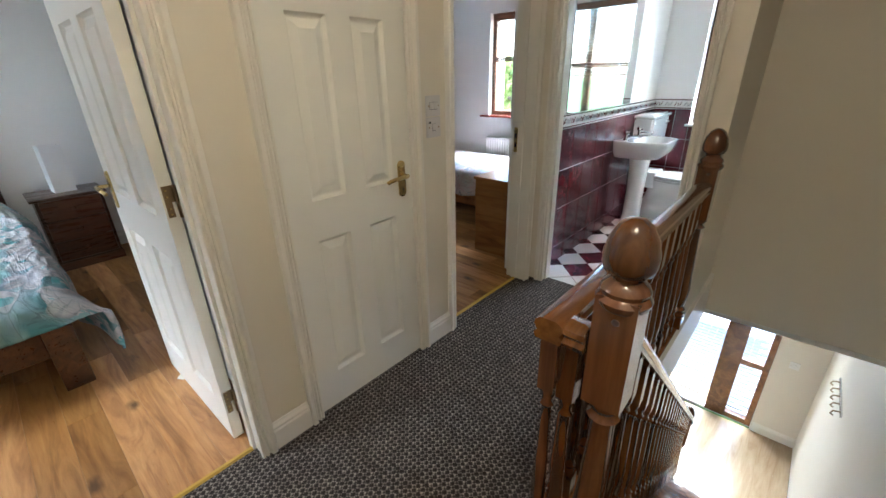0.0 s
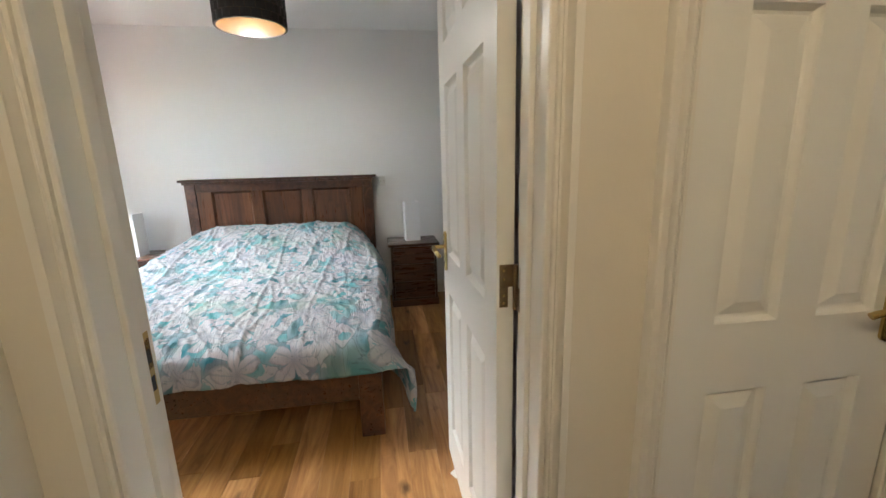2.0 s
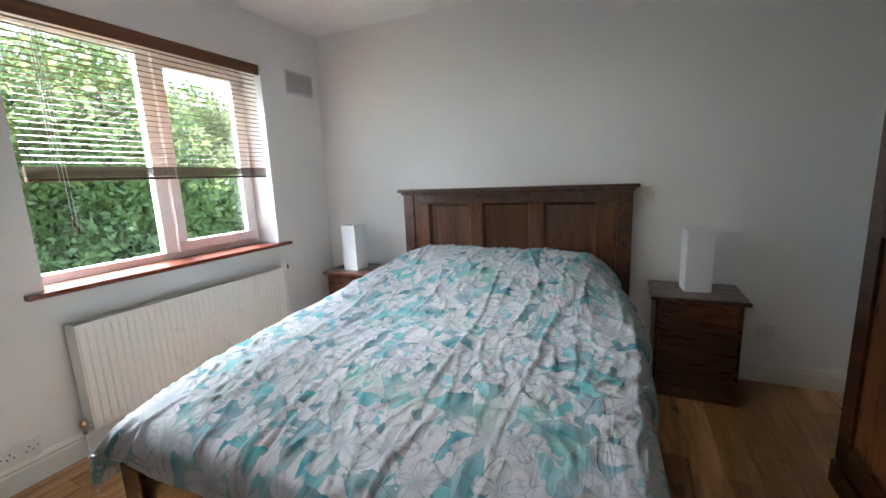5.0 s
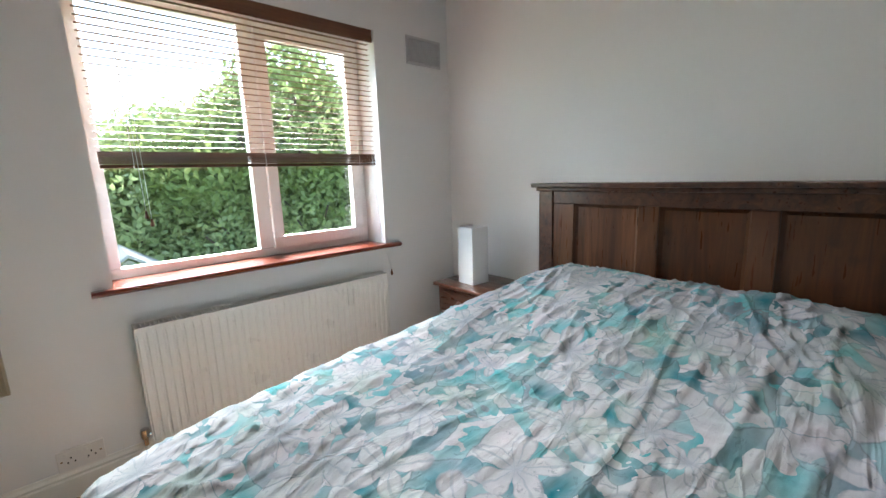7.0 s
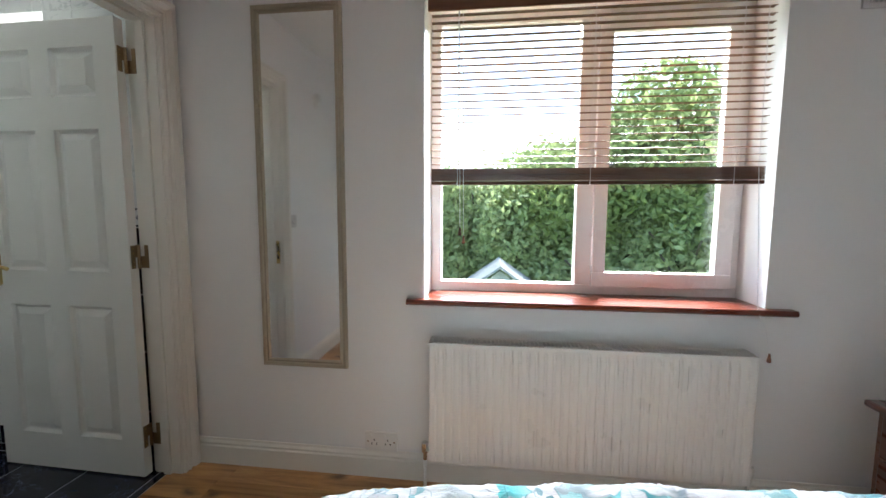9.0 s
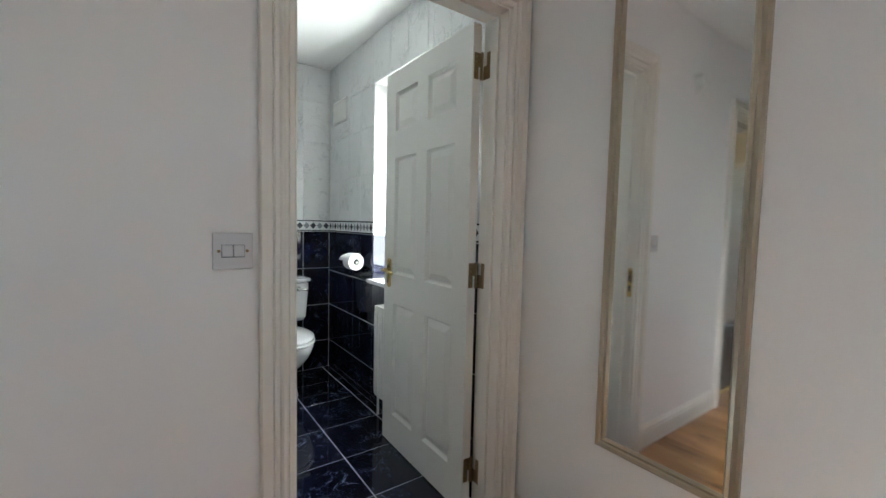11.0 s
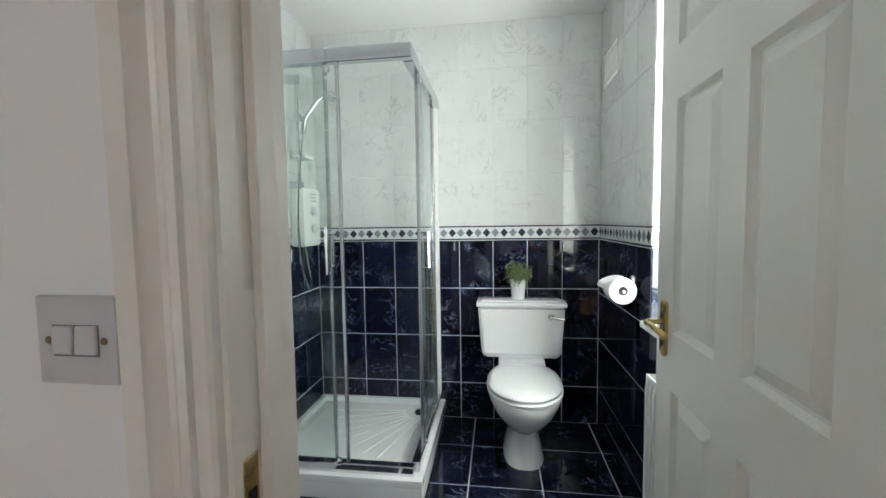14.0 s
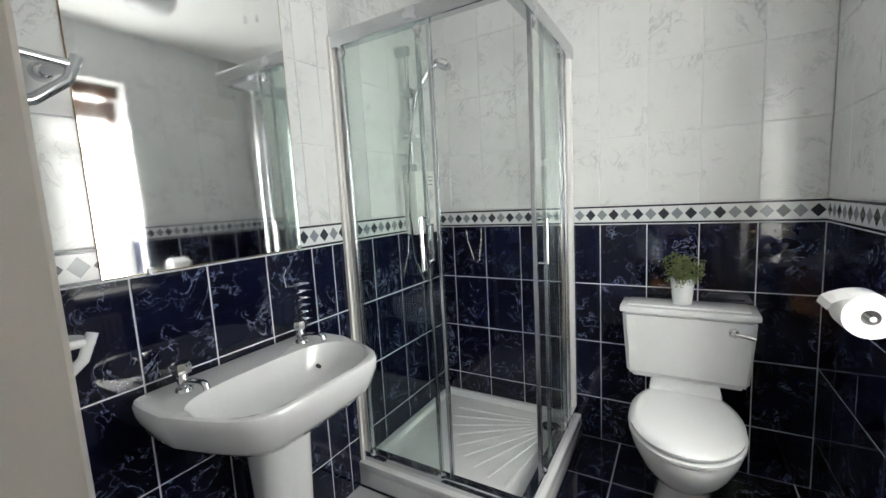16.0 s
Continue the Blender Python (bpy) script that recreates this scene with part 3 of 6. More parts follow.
wall("wall_ensuite_south", "y", -2.67, 0.296, -1.42, 0.90, 0.0, CH, WALL, [(-0.78, -0.11, 0.80, 2.08)], "outer wall with the narrow window")
wall("wall_house_east", "x", 0.70, 0.20, -2.374, 5.30, HALL, CH, LANDWALL)
struct("floor_bedroom", boxes((-4.44, XB, -2.37, 1.33, -0.25, -0.016)), DKWOOD, "oak plank floor with knots", "floor")
struct("floor_landing", boxes((-1.352, 0.70, -0.52, 0.80, -0.25, 0.0), (-1.352, -0.30, 0.80, 2.40, -0.25, 0.0)), CARPET, "brown and cream loop carpet", "carpet")
struct("floor_ensuite", boxes((-1.352, 0.70, -2.374, -0.63, -0.25, -0.0025)), DGROUT, "navy marbled floor tiles with pale joints", "floor")
struct("ceiling_bedroom", boxes((-4.62, XB, -2.67, 1.45, CH, CH + 0.1)), CEIL, "white painted ceiling", "ceiling")
struct("ceiling_landing", boxes((XB, 0.90, -0.57, 2.40, CH, CH + 0.1), (-0.30, 0.90, 2.40, 3.24, CH, CH + 0.1)), CEIL, "", "ceiling")
struct("ceiling_ensuite", boxes((XB, 0.90, -2.67, -0.57, CH, CH + 0.1)), CEIL, "", "ceiling")
struct("threshold_strip_bedroom", prism([(-0.012, 0.0), (0.012, 0.0), (0.006, 0.007), (-0.006, 0.007)], -0.385, 0.36), STRIP, "yellow brass threshold strip", "trim").matrix_basis = pose(-1.352, 0, 0, 0, 0, 90)
struct("threshold_strip_second", prism([(-0.012, 0.0), (0.012, 0.0), (0.006, 0.007), (-0.006, 0.007)], 1.50, 2.25), STRIP, "yellow brass threshold strip", "trim").matrix_basis = pose(-1.352, 0, 0, 0, 0, 90)

# openings
door_lining("door_lining_bedroom", "x", XB, XL, -0.385, 0.36, DH - 0.022, GLOSS, -1.375)
door_lining("door_lining_closet", "x", XB, XL, 0.622, 1.233, DH - 0.022, GLOSS, -1.365)
door_lining("door_lining_second", "x", XB, XL, 1.502, 2.25, DH - 0.022, GLOSS, -1.375)
door_lining("door_lining_ensuite", "x", XB, -1.295, -2.263, -1.515, DH - 0.022, GLOSS, -1.375)
for nm, a, b in (("bedroom", -0.379, 0.354), ("closet", 0.628, 1.227), ("second", 1.508, 2.244)):
    architrave("architrave_" + nm, "x", XL, 1, a, b, DH - 0.028, GLOSS, 0.72 if nm == "second" else 0.85)
architrave("architrave_bedroom_inner", "x", XB, -1, -0.391, 0.366, DH - 0.016, GLOSS)
architrave("architrave_ensuite", "x", XB, -1, -2.269, -1.509, DH - 0.016, GLOSS, 1.32)
architrave("architrave_ensuite_inner", "x", -1.295, 1, -2.269, -1.509, DH - 0.016, GLOSS, 0.8)
skirting("baseboard_bedroom_south", "y", -2.37, 1, -4.44, -1.42, GLOSS)
skirting("baseboard_bedroom_west", "x", -4.44, 1, -2.354, 1.33, GLOSS)
skirting("baseboard_bedroom_east", "x", XB, -1, -1.432, -0.46, GLOSS)
skirting("baseboard_landing_a", "x", XL, 1, 0.414, 0.568, GLOSS)
skirting("baseboard_landing_b", "x", XL, 1, 1.287, 1.458, GLOSS)
skirting("baseboard_landing_c", "x", XL, 1, -0.52, -0.44, GLOSS)
skirting("baseboard_landing_south", "y", -0.52, 1, -1.285, 0.70, GLOSS)

# bathroom and second bedroom shells
wall("wall_bathroom_south", "y", 2.33, 0.10, -1.352, -0.30, 0.0, CH, LANDWALL, [(-1.20, -0.422, 0.0, DH)])
door_lining("door_lining_bathroom", "y", 2.33, 2.44, -1.178, -0.444, DH - 0.022, GLOSS, 2.36)
architrave("architrave_bathroom", "y", 2.33, -1, -1.172, -0.450, DH - 0.028, GLOSS, 0.85)
wall("wall_bathroom_west", "x", -1.42, 0.155, 2.43, 4.75, 0.0, CH, WALL)
wall("wall_bathroom_north", "y", 4.61, 0.30, -1.265, 0.70, 0.0, CH, WALL, [(-0.93, 0.05, 0.84, 2.02)])
wall("wall_bathroom_stair", "x", -0.42, 0.12, 2.43, 3.24, -0.28, CH, LANDWALL)
wall("wall_stair_bulkhead", "y", 3.12, 0.12, -0.30, 0.70, -0.25, CH, LANDWALL, label="cream bulkhead wall above the stairs")
struct("floor_bathroom", boxes((-1.352, -0.30, 2.40, 3.24, -0.25, -0.008), (-1.352, 0.70, 3.24, 4.61, -0.25, -0.008)), GROUT, "maroon and white diagonal floor tiles", "floor")
struct("ceiling_bathroom", boxes((-1.42, 0.90, 2.40, 4.91, CH + 0.001, CH + 0.1)), CEIL, "", "ceiling")
wall("wall_second_north", "y", 4.10, 0.30, -4.62, -1.42, 0.0, CH, WALL, [(-2.93, -1.85, 0.88, 1.94)])
wall("wall_second_west", "x", -4.62, 0.18, 1.50, 4.10, 0.0, CH, WALL)
wall("wall_second_east", "x", -1.49, 0.07, 2.33, 4.10, 0.0, CH, WALL)
wall("wall_second_south", "y", 1.38, 0.07, -4.44, -1.42, 0.0, CH, WALL)
struct("floor_second", boxes((-4.44, XB, 1.45, 4.10, -0.25, -0.016)), DKWOOD, "oak plank floor", "floor")
struct("ceiling_second", boxes((-4.62, -1.42, 1.38, 4.40, CH, CH + 0.1)), CEIL, "", "ceiling")
struct("ceiling_closet", boxes((-2.0, -1.42, 0.50, 1.33, 2.2, 2.25), (-2.0, -1.96, 0.50, 1.33, 0, 2.2), (-2.0, -1.42, 0.46, 0.50, 0, 2.2)), WALL, "", "closet")

# stairwell and hall
struct("floor_hall", boxes((-1.60, 0.70, 0.30, 5.10, HALL - 0.2, HALL)), HALLFL, "pale laminate hall floor", "floor")
wall("wall_hall_front", "y", 5.10, 0.25, -1.60, 0.70, HALL, -0.25, LANDWALL, [(-0.98, 0.285, HALL, -0.56)])
wall("wall_hall_west", "x", -1.75, 0.15, 0.10, 5.35, HALL, -0.25, LANDWALL)
wall("wall_hall_south", "y", 0.10, 0.20, -1.60, 0.70, HALL, -0.25, LANDWALL)
struct("ceiling_hall", boxes((-0.42, 0.70, 3.24, 5.10, -0.35, -0.25), (-1.60, -0.42, 2.40, 5.10, -0.35, -0.25), (-1.60, -0.30, 0.30, 2.40, -0.32, -0.251)), CEIL, "", "ceiling")
skirting("baseboard_hall", "y", 5.10, -1, 0.30, 0.70, GLOSS).location.z = HALL
struct("trim_landing_edge", boxes((-0.300, -0.280, 0.79, 3.12, -0.30, 0.03), (-0.28, 0.70, 0.80, 0.82, -0.25, 0.0)), GLOSS, "", "trim")


# ---- bedroom ----
def radiator(m, w, h, d, label, pitch=0.0333):
    r = thing("radiator", m, label, "radiator")
    n = int(w / pitch)
    p = w / n
    poly = []
    for k in range(n):
        x = -w / 2 + k * p
        poly += [(x, d - 0.007), (x + p * 0.16, d - 0.007), (x + p * 0.34, d), (x + p * 0.84, d), (x + p * 0.99, d - 0.007)]
    poly += [(w / 2, d - 0.007), (w / 2, d - 0.022), (-w / 2, d - 0.022)]
    z0, z1 = 0.045, h - 0.045
    part("front_panel", loft([[(x, min(y, d - 0.006), 0.012) for x, y in poly], [(x, y, z0) for x, y in poly], [(x, y, z1) for x, y in poly], [(x, min(y, d - 0.006), h - 0.010) for x, y in poly]]), RADW, r)
    part("back_panel", boxes((-w / 2 + 0.02, w / 2 - 0.02, 0.012, 0.028, 0.01, h - 0.02)), RADW, r)
    part("side_cover", boxes((-w / 2 - 0.003, -w / 2 + 0.001, 0.008, d - 0.006, 0.02, h)), RADW, r)
    part("side_cover", boxes((w / 2 - 0.001, w / 2 + 0.003, 0.008, d - 0.006, 0.02, h)), RADW, r)
    gr = bmesh.new()
    box(gr, -w / 2, w / 2, d - 0.014, d - 0.006, h - 0.012, h)
    box(gr, -w / 2, w / 2, 0.008, 0.016, h - 0.012, h)
    k = int(w / 0.016)
    for i in range(k):
        x = -w / 2 + (i + 0.5) * w / k
        box(gr, x - 0.002, x + 0.002, 0.016, d - 0.014, h - 0.008, h - 0.004)
    part("top_grille", gr, RADW, r)
    for s in (-1, 1):
        x = s * (w / 2 + 0.025)
        v = part("valve", lathe([(0.010, 0.0), (0.010, 0.03), (0.016, 0.035), (0.018, 0.06), (0.015, 0.075)], 12), CHROME if s > 0 else PLAST, r, m=pose(x, d / 2, -0.01), smooth=True)
        part("pipe", tube([(x, d / 2, -0.135), (x, d / 2, 0.0)], 0.0075), RADW, r)
        part("union", tube([(x, d / 2, 0.035), (s * (w / 2 - 0.01), d / 2, 0.035)], 0.009), CHROME, r)
    return r


def casement(name, m, w, h, label, bars, mat, glass, rim=0.045, depth=0.06, sashes=(), transom=None):
    """A window frame in the x-z plane, bars: mullion centres; sashes: pairs with an opening light in front."""
    win = thing(name, m, label, "window")
    win["kind"] = "structure"
    part("frame", boxes((0, w, 0, depth, 0, rim), (0, w, 0, depth, h - rim, h), (0, rim, 0, depth, rim, h - rim), (w - rim, w, 0, depth, rim, h - rim), bev=0.004), mat, win)
    edges = [rim] + [e for b in bars for e in (b - 0.038, b + 0.038)] + [w - rim]
    for b in bars:
        part("mullion", boxes((b - 0.038, b + 0.038, 0.002, depth - 0.002, rim, h - rim), bev=0.004), mat, win)
    for i, (a, b) in enumerate(zip(edges[::2], edges[1::2])):
        if i in sashes:
            s = part("sash", boxes((a - 0.006, b + 0.006, 0.045, 0.085, rim - 0.006, rim + 0.06), (a - 0.006, b + 0.006, 0.045, 0.085, h - rim - 0.06, h - rim + 0.006), (a - 0.006, a + 0.06, 0.045, 0.085, rim + 0.06, h - rim - 0.06), (b - 0.05, b + 0.006, 0.045, 0.085, rim + 0.06, h - rim - 0.06), bev=0.004), mat, win)
            part("window_handle", tube([(a + 0.02, 0.085, h * 0.42), (a + 0.02, 0.115, h * 0.42), (a + 0.02, 0.118, h * 0.42 + 0.10)], 0.008), PLAST, s, smooth=True)
        if transom and i not in sashes:
            part("transom", boxes((a, b, 0.006, depth - 0.006, transom - 0.03, transom + 0.03), bev=0.004), mat, win)
        pane = part("pane", boxes((a, b, 0.024, 0.030, rim, h - rim)), glass, win)
        pane.visible_shadow = glass is OBSC
    return win


def venetian(name, m, w, top, bottom, pitch, label, bunch, tilt, wood_slats=SLATW):
    """A wooden slatted blind, hung from z = 0; top, bottom: depth of the first slat and of the rail."""
    b = thing(name, m, label, "blind")
    part("valance", boxes((-w / 2 - 0.012, w / 2 + 0.012, 0.016, 0.030, -0.068, 0.0), bev=0.004), BLINDW, b, "brown wooden valance")
    part("head_rail", boxes((-w / 2, w / 2, -0.024, 0.014, -0.045, -0.004)), BLINDW, b)
    slat = bmesh.new()
    prism([(-0.0125, -0.0008), (0.0, 0.0012), (0.0125, -0.0008), (0.0125, 0.0008), (0.0, 0.0030), (-0.0125, 0.0008)], -w / 2, w / 2, slat)
    me = mesh_of("slat", slat, wood_slats)
    z = -top
    while z > -bottom:
        part("slat", me, wood_slats, b, m=pose(0, -0.004, z, tilt))
        z -= pitch
    me2 = mesh_of("slat", prism([(-0.0125, -0.0014), (0.0125, -0.0014), (0.0125, 0.0014), (-0.0125, 0.0014)], -w / 2, w / 2), BLINDW)
    for k in range(bunch):
        part("slat", me2, BLINDW, b, m=pose(random.uniform(-0.002, 0.002), -0.004 + random.uniform(-0.0015, 0.0015), -bottom - 0.004 - k * 0.0042))
    z1 = -bottom - 0.004 - bunch * 0.0042
    part("bottom_rail", boxes((-w / 2, w / 2, -0.018, 0.010, z1 - 0.014, z1), bev=0.003), BLINDW, b)
    for x in (-w / 2 + 0.11, 0.0, w / 2 - 0.11):
        for y in (-0.017, 0.010):
            part("ladder_cord", tube([(x, y, -0.05), (x, y, z1 - 0.014)], 0.0011, 5), LINEN, b)
        part("cord_loop", tube([(x, 0.012, z1), (x + 0.004, 0.016, z1 - 0.012), (x - 0.004, 0.014, z1 - 0.02)], 0.0014, 5), LINEN, b)
    return b


casement("window_1", pose(-3.858, -2.622, 0.822), 1.336, 1.236, "white framed window with a fixed and an opening pane", (0.645,), PVC, GLASS, sashes=(0,))
sill = bmesh.new()
prism([(-2.37, 0.800), (-2.338, 0.800), (-2.330, 0.806), (-2.328, 0.814), (-2.334, 0.824), (-2.37, 0.824)], -3.955, -2.448, sill)
box(sill, -3.858, -2.522, -2.64, -2.37, 0.801, 0.824)
tagged(new("window_sill", mesh_of("window_sill", sill, SILLW)), "red-brown mahogany window sill under the bedroom window", "window sill", kind="structure")
bl = venetian("venetian_blind", pose(-3.19, -2.395, 2.058), 1.285, 0.075, 0.685, 0.0283, "wooden slatted blind lowered half way down the window", 12, -3)
part("pull_cord", tube([(-0.60, 0.03, -0.06), (-0.605, 0.032, -0.7), (-0.625, 0.055, -1.235), (-0.632, 0.10, -1.30), (-0.635, 0.125, -1.38)], 0.0012, 5), LINEN, bl)
part("cord_tassel", lathe([(0.003, 0), (0.008, -0.03), (0.006, -0.034)], 8), BLINDW, bl, m=pose(-0.635, 0.125, -1.38))
for dx, dz in ((0.52, -0.93), (0.505, -0.965)):
    part("pull_cord", tube([(dx + 0.008, 0.02, -0.07), (dx, 0.024, dz)], 0.0012, 5), LINEN, bl)
    part("cord_tassel", lathe([(0.003, 0), (0.008, -0.03), (0.006, -0.034)], 8), BLINDW, bl, m=pose(dx, 0.024, dz))
radiator(pose(-3.175, -2.37, 0.14), 1.235, 0.52, 0.105, "cream enamelled panel radiator under the bedroom window")


def vent(m, w, h, label, slots, mat=GREYP):
    v = thing("wall_vent", m, label, "vent")
    part("frame", boxes((0, w, 0, 0.010, 0, 0.016), (0, w, 0, 0.010, h - 0.016, h), (0, 0.016, 0, 0.010, 0.016, h - 0.016), (w - 0.016, w, 0, 0.010, 0.016, h - 0.016), bev=0.002), mat, v)
    part("backing", boxes((0.01, w - 0.01, 0.0, 0.003, 0.01, h - 0.01)), mat, v)
    me = mesh_of("slat", boxes((-0.0022, 0.0022, 0.003, 0.011, 0.02, h - 0.02)), mat)
    for k in range(slots):
        part("slat", me, mat, v, m=pose(0.022 + (w - 0.044) * (k + 0.5) / slots, 0, 0, 0, 0, 18))
    return v


vent(pose(-4.365, -2.37, 1.915), 0.275, 0.165, "grey-white slotted wall vent beside the window", 16)


def wall_mirror(m, w, h):
    o = thing("wall_mirror", m, "tall narrow mirror in a champagne metal frame", "mirror")
    prof = [(0.0, 0.0), (0.0, 0.014), (0.006, 0.021), (0.016, 0.019), (0.020, 0.014), (0.028, 0.017), (0.034, 0.010), (0.036, 0.0)]
    for nm, ends in (("frame_left", ((0, 0), (0, h))), ("frame_right", ((w, h), (w, 0))), ("frame_top", ((0, h), (w, h))), ("frame_bottom", ((w, 0), (0, 0)))):
        bm = bmesh.new()
        rings = []
        for ex, ez in ends:
            sx, sz = (1 if ex == 0 else -1), (1 if ez == 0 else -1)
            rings.append([(ex + sx * d, p, ez + sz * d) for d, p in prof])
        loft(rings, bm)
        part("frame_rail", bm, CHAMP, o)
    part("mirror_pane", boxes((0.034, w - 0.034, 0.003, 0.008, 0.034, h - 0.034)), MIRROR, o, "silvered mirror glass")
    return o


wall_mirror(pose(-2.178, -2.369, 0.497), 0.394, 1.55)


def plate(m, w, h, label, category, rockers=0, sockets=0, mat=PLAST, screws=True):
    p = thing("wall_switch" if rockers else "wall_socket", m, label, category)
    part("face_plate", boxes((-w / 2, w / 2, 0, 0.009, -h / 2, h / 2), bev=0.002), mat, p)
    for k in range(rockers):
        x = (k - (rockers - 1) / 2) * 0.026
        # A thin grey surround paints in the shadow line round each rocker.
        part("rocker_recess", boxes((x - 0.0128, x + 0.0128, 0.0082, 0.0094, -0.0158, 0.0158)), BORDG, p)
        part("rocker", boxes((x - 0.0115, x + 0.0115, 0.008, 0.013, -0.014, 0.014), bev=0.002), mat, p, m=pose(0, 0, 0, 4))
    for k in range(sockets):
        x = (k - (sockets - 1) / 2) * 0.062
        for dx, dz in ((0, 0.008), (-0.011, -0.010), (0.011, -0.010)):
            part("socket_hole", boxes((x + dx - 0.0022, x + dx + 0.0022, 0.0088, 0.0096, dz - 0.004, dz + 0.004)), BLACK, p)
        part("rocker", boxes((x + 0.010, x + 0.020, 0.008, 0.012, 0.020, 0.034), bev=0.0015), mat, p)
    if screws:
        for s in (-1, 1):
            part("screw", lathe([(0.0042, 0.0), (0.0035, 0.0015)], 10), BRONZE, p, m=pose(s * (w / 2 - 0.013), 0.0085, 0, -90))
    return p


plate(pose(-1.42, -1.361, 1.118, 0, 0, 90), 0.088, 0.088, "grey-white double light switch beside the shower room door", "light switch", 2, mat=GREYP)
plate(pose(-2.325, -2.37, 0.165), 0.146, 0.086, "white double wall socket above the skirting", "socket", 0, 2)
plate(pose(-4.44, 0.092, 1.107, 0, 0, -90), 0.052, 0.086, "white cable plate on the wall beside the headboard", "socket", 0, 0)
plate(pose(-4.44, 0.72, 0.30, 0, 0, -90), 0.086, 0.086, "white single wall socket beside the bedside cabinet", "socket", 0, 1)
al = thing("alarm_sensor", pose(-1.42, -0.95, 2.05, 0, 0, 90), "small white alarm sensor high on the wall", "sensor")
part("body", lathe([(0.040, 0.0), (0.042, 0.02), (0.034, 0.045), (0.01, 0.052)], 20), PLAST, al, m=pose(0, 0, 0, -90), smooth=True)
part("bracket", boxes((-0.02, 0.02, 0.0, 0.012, -0.07, -0.03), bev=0.003), PLAST, al)

# bed
BX0, BX1, BY0, BY1 = -4.40, -2.335, -1.60, 0.03
bed = thing("double_bed", pose((BX0 + BX1) / 2, (BY0 + BY1) / 2, 0), "dark-stained pine double bed with a panelled headboard", "bed")
cx, cy = (BX0 + BX1) / 2, (BY0 + BY1) / 2
L2, W2 = (BX1 - BX0) / 2, (BY1 - BY0) / 2
hb = part("headboard", boxes((-L2 + 0.002, -L2 + 0.022, -W2 + 0.112, W2 - 0.112, 0.36, 1.12)), DKWOOD, bed, "dark headboard with three sunk panels")
for s in (-1, 1):
    ya, yb = sorted((s * (W2 - 0.115), s * (W2 - 0.03)))
    part("headboard_post", boxes((-L2, -L2 + 0.055, ya, yb, 0, 1.13), bev=0.005), DKWOOD, hb)
part("headboard_rail", boxes((-L2 + 0.004, -L2 + 0.050, -W2 + 0.115, W2 - 0.115, 1.065, 1.13), (-L2 + 0.004, -L2 + 0.050, -W2 + 0.115, W2 - 0.115, 0.35, 0.62), bev=0.003), DKWOOD, hb)
part("headboard_cap", boxes((-L2 - 0.012, -L2 + 0.085, -W2 - 0.005, W2 + 0.005, 1.150, 1.172), (-L2, -L2 + 0.068, -W2 + 0.018, W2 - 0.018, 1.130, 1.150), bev=0.005), DKWOOD, hb)
ys = [-W2 + 0.115, -W2 + 0.235, -0.255, -0.165, 0.165, 0.255, W2 - 0.235, W2 - 0.115]
for a, b in ((ys[0], ys[1]), (ys[2], ys[3]), (ys[4], ys[5]), (ys[6], ys[7])):
    part("headboard_stile", boxes((-L2 + 0.006, -L2 + 0.046, a, b, 0.62, 1.065), bev=0.003), DKPANEL, hb)
for a, b in ((ys[1], ys[2]), (ys[3], ys[4]), (ys[5], ys[6])):
    pb = bmesh.new()
    ring = lambda i, x: [(x, a + i, 0.62 + i), (x, b - i, 0.62 + i), (x, b - i, 1.065 - i), (x, a + i, 1.065 - i)]
    loft([ring(0, -L2 + 0.01), ring(0, -L2 + 0.040), ring(0.010, -L2 + 0.030), ring(0.016, -L2 + 0.024)], pb)
    part("headboard_panel", pb, DKPANEL, hb)
for s in (-1, 1):
    y0, y1 = sorted((s * (W2 - 0.11), s * W2))
    part("leg", boxes((L2 - 0.085, L2, y0, y1, 0, 0.325), bev=0.005), DKWOOD, bed)
    y0, y1 = sorted((s * (W2 - 0.035), s * (W2 - 0.008)))
    part("side_rail", boxes((-L2 + 0.055, L2 - 0.085, y0, y1, 0.19, 0.325), bev=0.004), DKWOOD, bed)
part("foot_rail", boxes((L2 - 0.060, L2 - 0.020, -W2 + 0.11, W2 - 0.11, 0.185, 0.325), bev=0.004), DKWOOD, bed)
for k in range(10):
    x = -L2 + 0.15 + k * 0.19
    part("slat", boxes((x, x + 0.07, -W2 + 0.036, W2 - 0.036, 0.28, 0.298)), PINE, bed)
mt = thing("mattress", pose(cx, cy, 0.298), "white sprung mattress under the floral duvet", "mattress")
part("body", boxes((-L2 + 0.07, L2 - 0.035, -W2 + 0.05, W2 - 0.05, 0, 0.145), bev=0.04), LINEN, mt, smooth=True)
part("piping", boxes((-L2 + 0.068, L2 - 0.033, -W2 + 0.048, W2 - 0.048, 0.11, 0.116)), LINEN, mt)
